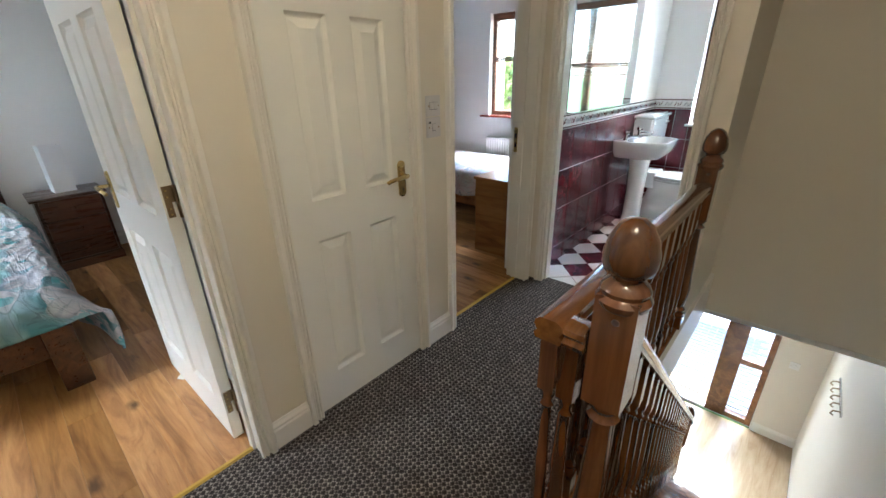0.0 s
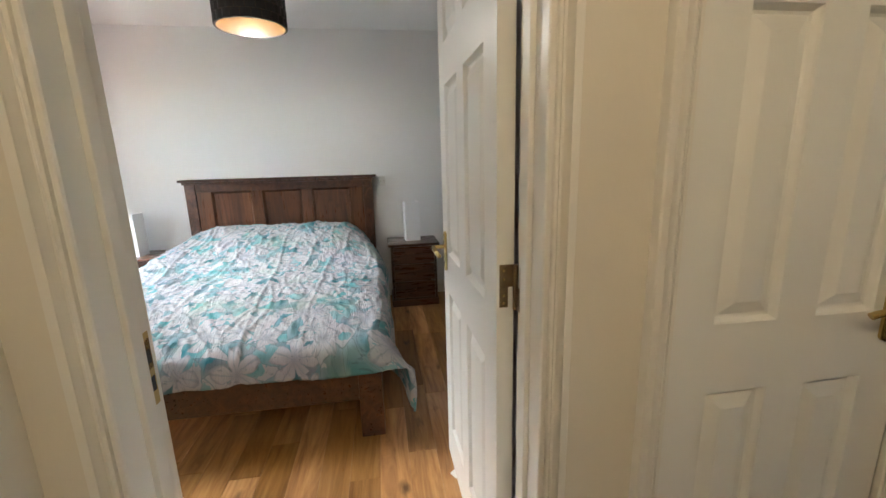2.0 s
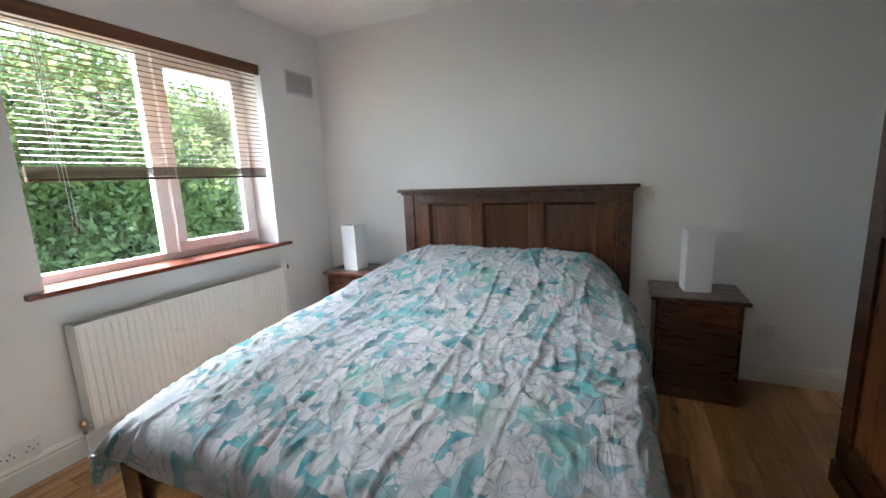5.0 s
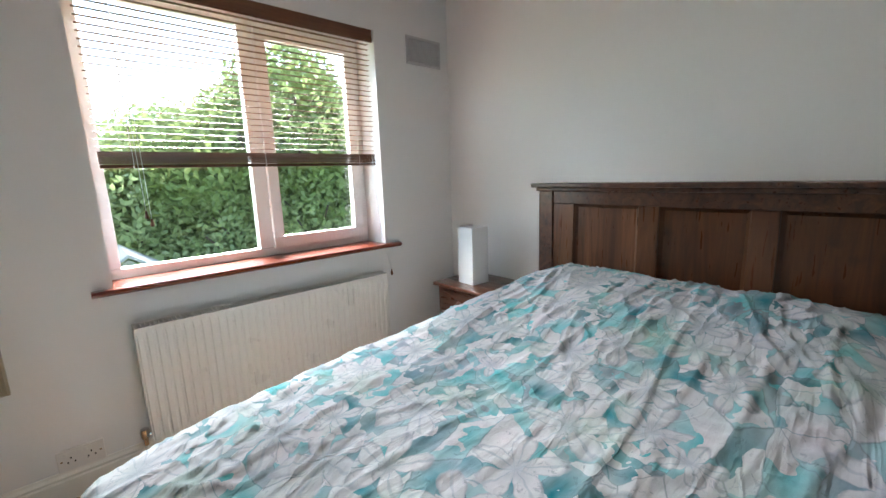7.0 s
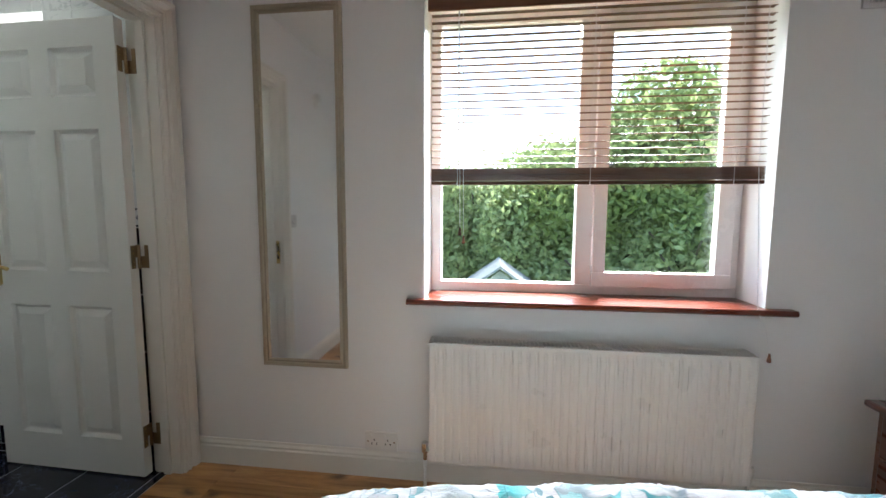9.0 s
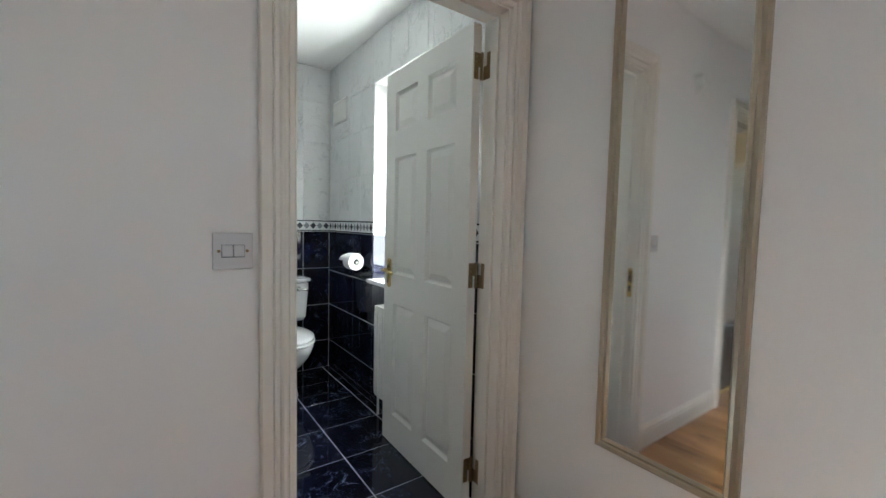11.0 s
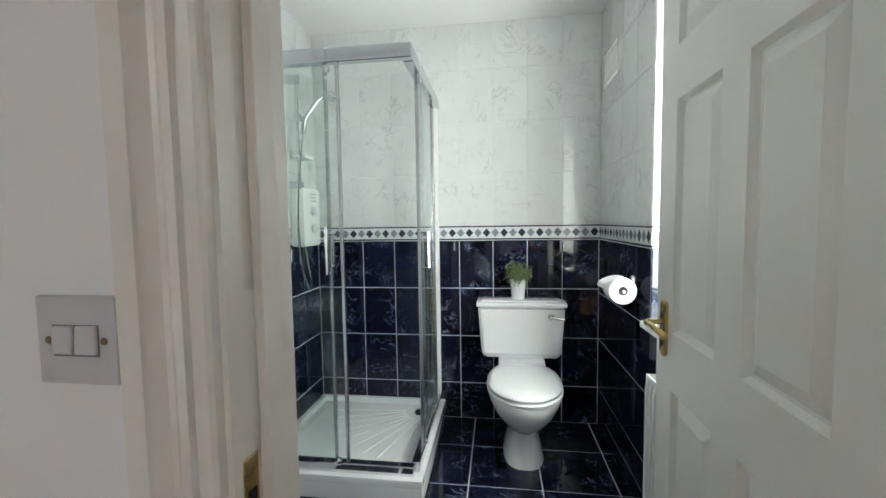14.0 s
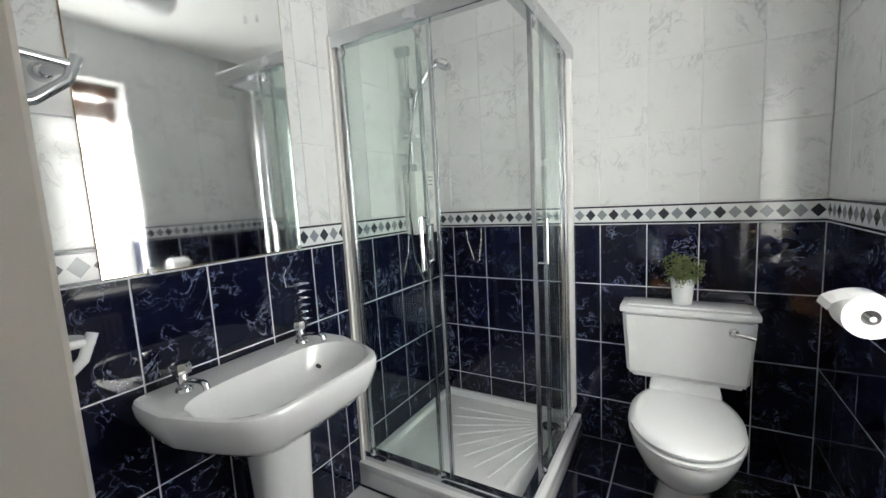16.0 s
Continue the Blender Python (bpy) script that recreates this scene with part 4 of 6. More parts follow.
for s, y in ((1, -0.39), (-1, 0.40)):
    pw = thing("pillow", pose(cx - L2 + 0.30, cy + y, 0.443), "floral pillow against the headboard", "pillow", "pillows on the bed")
    rings = []
    for z, k in ((0.0, 0.84), (0.04, 0.97), (0.09, 1.0), (0.14, 0.93), (0.18, 0.72)):
        rings.append([((0.20 * k) * math.copysign(abs(math.cos(a)) ** 0.45, math.cos(a)), (0.355 * k) * math.copysign(abs(math.sin(a)) ** 0.45, math.sin(a)), z) for a in [6.28318 * q / 28 for q in range(28)]])
    pm = mesh_of("cover", loft(rings), DUVET, True)
    pm.uv_layers.new()
    uvs = np.array([(pm.vertices[l.vertex_index].co.x + 3, pm.vertices[l.vertex_index].co.y + y) for l in pm.loops], dtype=np.float32)
    pm.uv_layers[0].data.foreach_set("uv", uvs.ravel())
    part("cover", pm, DUVET, pw)


def duvet(name, m, x0, x1, y0, y1, top, fall_x, fall_y0, fall_y1, mat, label, step=0.0135, pillow=0.15, seed=0.0, crease=1.0, sag_k=0.12):
    """A cover lying over a bed from x0 (head) to x1 (foot), hanging over the foot and both sides."""
    r = 0.07
    nx = int((x1 - x0 + fall_x) / step)
    ny = int((y1 - y0 + fall_y0 + fall_y1) / step)

    def over(d):
        """How far out and down a cloth runs that has passed an edge by d."""
        if d <= 0:
            return 0.0, 0.0
        a = d / r
        if a < math.pi / 2:
            return r * math.sin(a), r * (1 - math.cos(a))
        return r + 0.02 * (d - r * math.pi / 2), r + (d - r * math.pi / 2)

    cs = [(-0.56, 0.05, 1.0), (-0.20, -0.07, 1.2), (0.14, 0.06, 1.3), (0.47, -0.03, 1.1), (-0.38, 0.12, 0.6), (0.30, -0.12, 0.6)]
    vs, uv = [], []
    for i in range(nx + 1):
        u = i * step
        du = u - (x1 - x0)
        ox, dzx = over(du + r)
        x = x0 + min(u, x1 - x0 - r) + ox
        for j in range(ny + 1):
            v = j * step - fall_y0
            if v < r:
                oy, dzy = over(r - v)
                y = y0 + r - oy
            elif v > (y1 - y0) - r:
                oy, dzy = over(v - (y1 - y0) + r)
                y = y1 - r + oy
            else:
                y, dzy = y0 + v, 0.0
            p = Vector((u + seed, v, seed))
            hump = pillow * (0.5 + 0.5 * math.cos(math.pi * min(1.0, max(0.0, u - 0.16) / 0.95)))
            hump *= 1 - 0.25 * (1 - min(1.0, u / 0.1))
            edge = min(1.0, max(0.0, v - 0.02) / 0.16, max(0.0, (y1 - y0) - v - 0.02) / 0.30)
            hump *= 0.25 + 0.75 * edge * (2 - edge)
            wr = 0.010 * noise.fractal(p * 3.2, 0.9, 2.0, 4) + 0.006 * noise.noise(Vector((u * 2.0 + v * 1.4 + seed, v * 9.0 - u * 2.5, 1.7)))
            ridge = abs(noise.noise(Vector((u * 3.2 + 5, v * 10.0 + 1.5 * noise.noise(p * 1.5), 4.4))))
            wr += crease * 0.0065 * max(0.0, 1 - ridge * 11)
            ridge2 = abs(noise.noise(Vector((u * 7.0 + 3 * noise.noise(p * 2.1), v * 13.0 + 2.0 * noise.noise(p * 2.7), 9.1))))
            calm = 0.5 + noise.noise(p * 1.3)
            wr += crease * 0.009 * max(0.0, 1 - ridge2 * 7) ** 1.5 * max(0.0, min(1.0, calm * 1.6))
            ridge3 = abs(noise.noise(Vector((u * 17.0 + 2 * noise.noise(p * 4.1), v * 21.0 + 2 * noise.noise(p * 3.7), 2.9))))
            wr += crease * 0.0045 * max(0.0, 1 - ridge3 * 6) * max(0.0, min(1.0, 1.2 - calm * 1.2))
            for c0, sl, k in cs:
                dist = abs((v - (y1 - y0) / 2) - c0 - sl * (u - 1.0) - 0.02 * noise.noise(Vector((u * 3, c0 * 9, 0))))
                wr += crease * 0.0055 * k * math.exp(-(dist / 0.008) ** 2) * min(1, u / 0.6)
            sag = sag_k * max(0.0, (u - (x1 - x0) * 0.55) / ((x1 - x0) * 0.45)) ** 2 if dzx + dzy < 9 else 0
            drop = dzx + dzy if dzx == 0 or dzy == 0 else math.hypot(dzx, dzy) + 0.25 * min(dzx, dzy)
            hang = min(1.0, drop / 0.12)
            wave = hang * (0.022 * math.sin(u * 17 + 2 * noise.noise(p * 3)) if dzy > dzx else 0.012 * math.sin(v * 15 + 2 * noise.noise(p * 3)))
            z = top + hump - drop - sag + wr * (1 - 0.6 * hang)
            if dzy > 0:
                y += wave * (1 if v > 0.5 else -1)
            if v > 0.9 * (y1 - y0) or v < 0.1 * (y1 - y0):
                y += (1 if v > 0.5 else -1) * 0.07 * hang * max(0.0, (u - (x1 - x0) * 0.72) / ((x1 - x0) * 0.28)) ** 2
            if pillow:
                draw = 0.5 + 0.5 * math.cos(math.pi * min(1.0, u / 0.85))
                yc = (y0 + y1) / 2
                y = yc + (y - yc) * (1 - 0.20 * draw) + 0.045 * draw
            vs.append((x + (abs(wave) if dzx > 0 else 0.0), y, z + 0.02 * hang * noise.noise(p * 4)))
            uv.append((u, v))
    n1 = ny + 1
    fs = [(i * n1 + j, (i + 1) * n1 + j, (i + 1) * n1 + j + 1, i * n1 + j + 1) for i in range(nx) for j in range(ny)]
    me = bpy.data.meshes.new(name)
    me.from_pydata(vs, [], fs)
    me.uv_layers.new()
    li = np.empty(len(me.loops), dtype=np.int32)
    me.loops.foreach_get("vertex_index", li)
    me.uv_layers[0].data.foreach_set("uv", np.array(uv, dtype=np.float32)[li].ravel())
    for p in me.polygons:
        p.use_smooth = True
    me.materials.append(mat)
    ob = place(new(name, me), m)
    sol = ob.modifiers.new("thickness", "SOLIDIFY")
    sol.thickness, sol.offset = 0.012, -1.0
    return tagged(ob, label, "duvet")


duvet("duvet", pose(0, 0, 0), -4.315, -2.345, -1.640, 0.070, 0.580, 0.085, 0.20, 0.27, DUVET, "crumpled white and teal floral duvet spread over the bed", 0.0095, 0.20, crease=1.1)


def bedside(m, label):
    n = thing("bedside_cabinet", m, label, "cabinet", "bedside cabinets")
    w, d, h = 0.40, 0.34, 0.575
    part("body", boxes((0, d, -w / 2, -w / 2 + 0.018, 0.06, h - 0.022), (0, d, w / 2 - 0.018, w / 2, 0.06, h - 0.022), (0, 0.01, -w / 2 + 0.018, w / 2 - 0.018, 0.06, h - 0.022), (0.01, d, -w / 2 + 0.018, w / 2 - 0.018, 0.06, 0.075), bev=0.002), NSWOOD, n)
    part("top", boxes((-0.005, d + 0.028, -w / 2 - 0.026, w / 2 + 0.026, h - 0.022, h), bev=0.007), NSWOOD, n)
    part("plinth", boxes((0, d + 0.010, -w / 2 - 0.010, w / 2 + 0.010, 0.0, 0.062), bev=0.005), NSWOOD, n)
    for k in range(3):
        z = 0.080 + k * 0.158
        dr = part("drawer", boxes((d - 0.012, d + 0.008, -w / 2 + 0.021, w / 2 - 0.021, z, z + 0.150), bev=0.005), NSWOOD, n)
        part("knob", lathe([(0.006, 0), (0.006, 0.010), (0.014, 0.016), (0.015, 0.022), (0.009, 0.027)], 14), NSWOOD, dr, m=pose(d + 0.007, 0, z + 0.078, 0, 90, 0), smooth=True)
    return n


bedside(pose(-4.42, 0.33, 0), "red-brown pine bedside cabinet with three drawers")
bedside(pose(-4.42, -1.93, 0), "red-brown pine bedside cabinet with three drawers")


def glass_lamp(m, label, w=0.130, h=0.345):
    o = thing("table_lamp", m, label, "lamp", "bedside lamps")
    s = w / 2
    t = 0.006
    part("shade", boxes((-s, s, -s, -s + t, 0, h), (-s, s, s - t, s, 0, h), (-s, -s + t, -s + t, s - t, 0, h), (s - t, s, -s + t, s - t, 0, h)), LAMPG, o, "frosted white glass box")
    part("base", boxes((-s + t, s - t, -s + t, s - t, 0.0, 0.012)), PLAST, o)
    part("lamp_holder", lathe([(0.016, 0.012), (0.016, 0.07), (0.012, 0.075)], 12), PLAST, o)
    part("bulb", lathe([(0.012, 0.075), (0.028, 0.12), (0.03, 0.14), (0.02, 0.165), (0.004, 0.172)], 12), LAMPG, o, smooth=True)
    return o


glass_lamp(pose(-4.265, 0.332, 0.575, 0, 0, 6), "white frosted glass box lamp on the bedside cabinet")
glass_lamp(pose(-4.215, -1.955, 0.575, 0, 0, -4), "white frosted glass box lamp on the bedside cabinet")

# pendant
pd = thing("pendant_lamp", pose(-3.10, -0.56, CH), "dark woven drum pendant with a gold lining, lit", "lamp")
part("ceiling_rose", lathe([(0.05, 0.0), (0.048, -0.012), (0.02, -0.026)], 20), PLAST, pd, smooth=True)
part("cord", tube([(0, 0, -0.02), (0, 0, -0.17)], 0.003, 6), PLAST, pd)
part("lamp_holder", lathe([(0.014, -0.23), (0.02, -0.20), (0.018, -0.165), (0.006, -0.15)], 12), PLAST, pd, smooth=True)
part("bulb", lathe([(0.004, -0.325), (0.022, -0.31), (0.029, -0.285), (0.024, -0.255), (0.013, -0.23)], 14), BULB, pd, "lit warm bulb", smooth=True)
R, z0, z1 = 0.178, -0.393, -0.135
sh = part("shade", loft([[((R - 0.006) * math.cos(6.28318 * k / 48), (R - 0.006) * math.sin(6.28318 * k / 48), z) for k in range(48)] for z in (z0, z1)], cap=False), SHADEIN, pd, "gold lined drum shade", smooth=True)
rows_n, cols_n = 6, 22
wv = bmesh.new()
for i in range(rows_n):
    for k in range(cols_n):
        a0 = (k + 0.5 * (i % 2)) * 6.28318 / cols_n
        za, zb = z0 + i * (z1 - z0) / rows_n + 0.0015, z0 + (i + 1) * (z1 - z0) / rows_n - 0.0015
        pts = [a0 + f * 6.28318 / cols_n * 0.94 for f in (0, 0.33, 0.66, 1)]
        rr = [R, R + 0.005, R + 0.005, R]
        loft([[(q * math.cos(a), q * math.sin(a), z) for q, z in ((r0 - 0.003, za), (r0, za), (r0, zb), (r0 - 0.003, zb))] for a, r0 in zip(pts, rr)], wv)
part("weave", wv, WICKER, sh, "dark woven strips")
for z in (z0, z1):
    part("hoop", loft([[((R + q) * math.cos(a), (R + q) * math.sin(a), z + w) for q, w in ((-0.007, -0.002), (0.003, -0.002), (0.003, 0.004), (-0.007, 0.004))] for a in [6.28318 * k / 48 for k in range(49)]], cap=False), WICKER, sh)
for a in (0.3, 2.4, 4.5):
    part("spoke", tube([(0.012, 0, 0), (R - 0.008, 0, 0)], 0.002, 5), CHROME, sh, m=pose(0, 0, z1 - 0.03, 0, 0, math.degrees(a)))
bl_lamp = new("pendant_bulb_light", bpy.data.lights.new("pendant_bulb_light", "POINT"))
bl_lamp.data.energy, bl_lamp.data.color, bl_lamp.data.shadow_soft_size = 1.15, (1.0, 0.95, 0.88), 0.05
bl_lamp.matrix_basis = pose(-3.10, -0.56, CH - 0.375)

# wardrobe
wd = thing("wardrobe", pose(-3.60, 0.745, 0), "tall dark-stained pine wardrobe with panelled doors", "wardrobe")
part("carcass", boxes((0.02, 0.98, 0.02, 0.57, 0.10, 1.80), bev=0.004), DKWOOD, wd)
part("plinth", boxes((0.0, 1.0, -0.005, 0.57, 0.0, 0.10), bev=0.006), DKWOOD, wd)
part("cornice", loft([[(-q, -q, z), (1.0 + q, -q, z), (1.0 + q, 0.57, z), (-q, 0.57, z)] for q, z in ((0.0, 1.80), (0.0, 1.82), (0.02, 1.835), (0.045, 1.865), (0.045, 1.885))]), DKWOOD, wd)
for x in (0.03, 0.505):
    dd = part("door", boxes((x, x + 0.09, -0.004, 0.02, 0.12, 1.78), (x + 0.375, x + 0.465, -0.004, 0.02, 0.12, 1.78), (x + 0.09, x + 0.375, -0.004, 0.02, 0.12, 0.22), (x + 0.09, x + 0.375, -0.004, 0.02, 1.68, 1.78), (x + 0.09, x + 0.375, -0.004, 0.02, 1.00, 1.08), bev=0.003), DKWOOD, wd)
    for za, zb in ((0.22, 1.00), (1.08, 1.68)):
        part("door_panel", boxes((x + 0.09, x + 0.375, 0.008, 0.018, za, zb)), DKPANEL, dd)
    part("knob", lathe([(0.007, 0), (0.007, 0.012), (0.017, 0.02), (0.012, 0.03)], 14), DKWOOD, dd, m=pose(x + (0.42 if x < 0.2 else 0.05), -0.004, 0.95, 90), smooth=True)

# doors
panel_door("door_bedroom", 0.735, 1.960, pose(-1.446, 0.339, 0.008, 0, 0, 180.6), "white six-panel door standing open into the bedroom", -1, -1, -0.0198, 0.026)
panel_door("door_closet", 0.600, 1.960, pose(-1.308, 0.627, 0.008, 0, 0, 90), "cream white six-panel closet door, closed", -1, -1)
panel_door("door_ensuite", 0.735, 1.960, pose(-1.285, -2.232, 0.008, 0, 0, -1.2), "grey-white six-panel door standing open into the shower room", -1, -1, -0.0298)
for nm, m in (("striker_plate", pose(-1.395, -0.3845, 0.895)), ("striker_plate", pose(-1.395, 2.2495, 0.955, 0, 0, 180)), ("striker_plate", pose(-1.395, -1.5155, 0.915, 0, 0, 180))):
    sp = thing(nm, m, "worn brass striker plate on the door jamb", "door hardware", "striker plates")
    part("face_plate", boxes((-0.012, 0.012, 0, 0.002, -0.075, 0.075), bev=0.0008), BRASS, sp)
    part("latch_hole", boxes((-0.007, 0.006, 0.0019, 0.0026, 0.012, 0.040)), BLACK, sp)
    part("bolt_hole", boxes((-0.007, 0.006, 0.0019, 0.0026, -0.045, -0.015)), BLACK, sp)
sp = thing("striker_plate", pose(-0.4445, 2.395, 0.985, 0, 0, 90), "worn brass striker plate on the bathroom jamb", "door hardware", "striker plates")
part("face_plate", boxes((-0.012, 0.012, 0, 0.002, -0.075, 0.075), bev=0.0008), BRASS, sp)
part("latch_hole", boxes((-0.007, 0.006, 0.0019, 0.0026, 0.012, 0.040)), BLACK, sp)
ds = thing("door_wedge", pose(-2.02, 0.30, 0.0, 0, 0, 30), "small white door wedge on the oak floor", "door stop")
part("body", prism([(0.0, 0.0), (0.085, 0.0), (0.085, 0.024), (0.0, 0.003)], -0.018, 0.018), PLAST, ds)
part("ridge", boxes((-0.018, 0.018, 0.079, 0.085, 0.024, 0.028)), PLAST, ds)


# ---- shower room ----
EX, NY, SY, WXE = 0.690, -0.640, -2.364, -1.285   # tile faces


def superring(cx_, cy_, rx, ry, z, n=32, e=0.7, back=None):
    """An oval ring with squarer shoulders; back: flattens it at that x."""
    out = []
    for k in range(n):
        a = 6.28318 * k / n
        x = cx_ + rx * math.copysign(abs(math.cos(a)) ** e, math.cos(a))
        y = cy_ + ry * math.copysign(abs(math.sin(a)) ** e, math.sin(a))
        out.append((x if back is None else min(x, back), y, z))
    return out


def toilet(m, label, lift=0.0):
    """A toilet; its back is at x = 0 and it faces -x. lift: how far the cistern stands over the pan, on a flush pipe."""
    t = thing("toilet", m, label, "toilet")
    bowl = [superring(-0.30, 0, 0.205, 0.105, 0.0, e=0.75), superring(-0.30, 0, 0.20, 0.098, 0.03, e=0.75), superring(-0.30, 0, 0.185, 0.082, 0.12, e=0.8), superring(-0.31, 0, 0.18, 0.078, 0.175, e=0.85), superring(-0.335, 0, 0.195, 0.092, 0.205, e=0.9),
            superring(-0.375, 0, 0.225, 0.125, 0.245, e=0.93), superring(-0.40, 0, 0.245, 0.157, 0.295, e=0.96), superring(-0.413, 0, 0.256, 0.177, 0.345, e=0.97), superring(-0.415, 0, 0.26, 0.183, 0.372, e=0.97), superring(-0.415, 0, 0.258, 0.181, 0.385, e=0.97)]
    part("bowl", loft(bowl), CERAM, t, smooth=True)
    part("cistern_foot", boxes((-0.24, -0.01, -0.13, 0.13, 0.30, 0.455), bev=0.02), CERAM, t, smooth=True)
    seat = [superring(-0.415, 0, 0.264 - q, 0.190 - q, z, e=0.95, back=-0.20) for q, z in ((0.006, 0.388), (0.0, 0.392), (0.0, 0.402), (0.006, 0.406))]
    part("seat", loft(seat), CERAM, t, smooth=True)
    lid = [superring(-0.415, 0, 0.262 - q, 0.188 - q, z, e=0.95, back=-0.195) for q, z in ((0.010, 0.409), (0.004, 0.412), (0.002, 0.424), (0.008, 0.431), (0.03, 0.436), (0.10, 0.440))]
    part("lid", loft(lid), CERAM, t, "closed white seat lid", smooth=True)
    for s in (-1, 1):
        part("seat_hinge", tube([(-0.205, s * 0.075 - 0.02, 0.415), (-0.205, s * 0.075 + 0.02, 0.415)], 0.010), CHROME, t, smooth=True)
    c = bmesh.new()
    loft([[(-0.172 + dx, y, z), (-0.005, y2, z), (-0.005, -y2, z), (-0.172 + dx, -y, z)] for z, y, y2, dx in ((0.445, 0.205, 0.205, 0.02), (0.46, 0.222, 0.222, 0.004), (0.70, 0.240, 0.240, 0.0), (0.745, 0.242, 0.242, 0.0))], c)
    bmesh.ops.bevel(c, geom=[e for e in c.edges], offset=0.014, segments=3, affect="EDGES")
    up = pose(0, 0, lift)
    part("cistern", c, CERAM, t, m=up, smooth=True)
    part("cistern_lid", boxes((-0.188, -0.002, -0.252, 0.252, 0.742, 0.770), bev=0.011), CERAM, t, m=up, smooth=True)
    part("lid_panel", boxes((-0.160, -0.030, -0.222, 0.222, 0.768, 0.778), bev=0.005), CERAM, t, m=up, smooth=True)
    part("flush_lever", tube([(-0.172, -0.165, 0.690), (-0.195, -0.165, 0.690), (-0.197, -0.185, 0.690), (-0.197, -0.232, 0.682)], 0.008, 10), CHROME, t, "chrome flush lever", m=up, smooth=True)
    part("lever_boss", lathe([(0.019, 0), (0.017, 0.008), (0.010, 0.014)], 16), CHROME, t, m=up @ pose(-0.172, -0.165, 0.690, 0, -90), smooth=True)
    part("button_cap", lathe([(0.013, 0), (0.012, 0.003)], 16), PLAST, t, m=up @ pose(-0.172, 0.195, 0.700, 0, -90), smooth=True)
    if lift:
        part("flush_pipe", tube([(-0.09, 0, 0.45 + lift), (-0.09, 0, 0.44)], 0.022, 12), PLAST, t, smooth=True)
    return t


toilet(pose(EX - 0.005, -1.905, 0.0), "white close-coupled toilet with its lid closed")


def basin(m, w, d, label, taps=True):
    """A pedestal basin against y = 0, reaching to y = -d; its rim is at z = 0.80."""
    b = thing("pedestal_basin", m, label, "basin")

    def outline(k, z, n=44, inset=0.0):
        pts = []
        for i in range(n):
            a = 6.28318 * i / n
            cxs, sn = math.cos(a), math.sin(a)
            x = (w / 2 - inset) * math.copysign(abs(cxs) ** (0.14 if sn > 0 else 0.27), cxs) * k
            if sn > 0:
                y = -d * 0.42 + (d * 0.42 - inset) * abs(sn) ** 0.35
            else:
                y = -d * 0.42 - (d * 0.58 - inset) * abs(sn) ** 1.5
            taper = 1 - 0.10 * max(0.0, -sn)
            pts.append((x * taper, y if k == 1 else -d * 0.42 + (y + d * 0.42) * k if y < -d * 0.42 else y * 1.0, z))
        return pts

    rings = [outline(0.45, 0.64), outline(0.72, 0.66), outline(0.92, 0.71), outline(0.99, 0.765), outline(1, 0.790), outline(1, 0.800, inset=0.004), outline(1, 0.803, inset=0.014)]

    def inner(k, z, up=0.0):
        pts = []
        for i in range(44):
            a = 6.28318 * i / 44
            cxs, sn = math.cos(a), math.sin(a)
            x = (w / 2 - 0.045) * math.copysign(abs(cxs) ** 0.62, cxs) * k
            y = -d * 0.60 + (d * 0.30 * abs(sn) ** 0.6 if sn > 0 else -d * 0.345 * abs(sn) ** 0.8) * k
            pts.append((x, y, z))
        return pts

    rings += [inner(1.0, 0.798), inner(0.97, 0.788), inner(0.90, 0.75), inner(0.72, 0.70), inner(0.35, 0.675), inner(0.08, 0.672)]
    part("bowl", loft(rings), CERAM, b, smooth=True)
    part("pedestal", loft([superring(0, -d * 0.42, 0.105 * k, 0.085 * k, z, e=0.75) for k, z in ((1.05, 0.0), (1.0, 0.03), (0.82, 0.12), (0.78, 0.35), (0.86, 0.55), (1.0, 0.68))]), CERAM, b, smooth=True)
    part("overflow", lathe([(0.011, 0), (0.009, 0.001)], 14), BLACK, b, m=pose(0.0, -d * 0.315, 0.765, 65))
    part("waste", lathe([(0.022, 0), (0.020, 0.004), (0.008, 0.005)], 18), CHROME, b, m=pose(0.02, -d * 0.6, 0.673), smooth=True)
    for s in (-1, 1):
        x = s * w * 0.32
        tap = part("tap", lathe([(0.022, 0.0), (0.020, 0.008), (0.014, 0.012), (0.014, 0.04), (0.012, 0.045)], 16), CHROME, b, "chrome pillar tap", m=pose(x, -0.085, 0.800), smooth=True)
        part("tap_head", lathe([(0.012, 0.044), (0.024, 0.050), (0.026, 0.068), (0.022, 0.078), (0.010, 0.080)], 8), CHROME, tap, smooth=True)
        part("spout", tube([(0, -0.005, 0.022), (0, -0.05, 0.034), (0, -0.10, 0.040), (0, -0.112, 0.036), (0, -0.114, 0.026)], 0.009, 10), CHROME, tap, smooth=True)
    return b


bs = basin(pose(-0.650, NY - 0.002, 0), 0.62, 0.44, "white pedestal basin with two chrome taps")
part("plug_chain", tube([(0.0, -0.125, 0.792), (0.06, -0.13, 0.802), (0.12, -0.115, 0.812), (0.175, -0.09, 0.806)], 0.0016, 6), CHROME, bs)
part("plug_chain", tube([(0.20, -0.10, 0.815), (0.215, -0.13, 0.79), (0.20, -0.16, 0.745)], 0.0016, 6), CHROME, bs)
part("plug", lathe([(0.019, 0), (0.021, 0.008), (0.014, 0.014)], 14), BLACK, bs, m=pose(0.195, -0.165, 0.725, 30, 15), smooth=True)

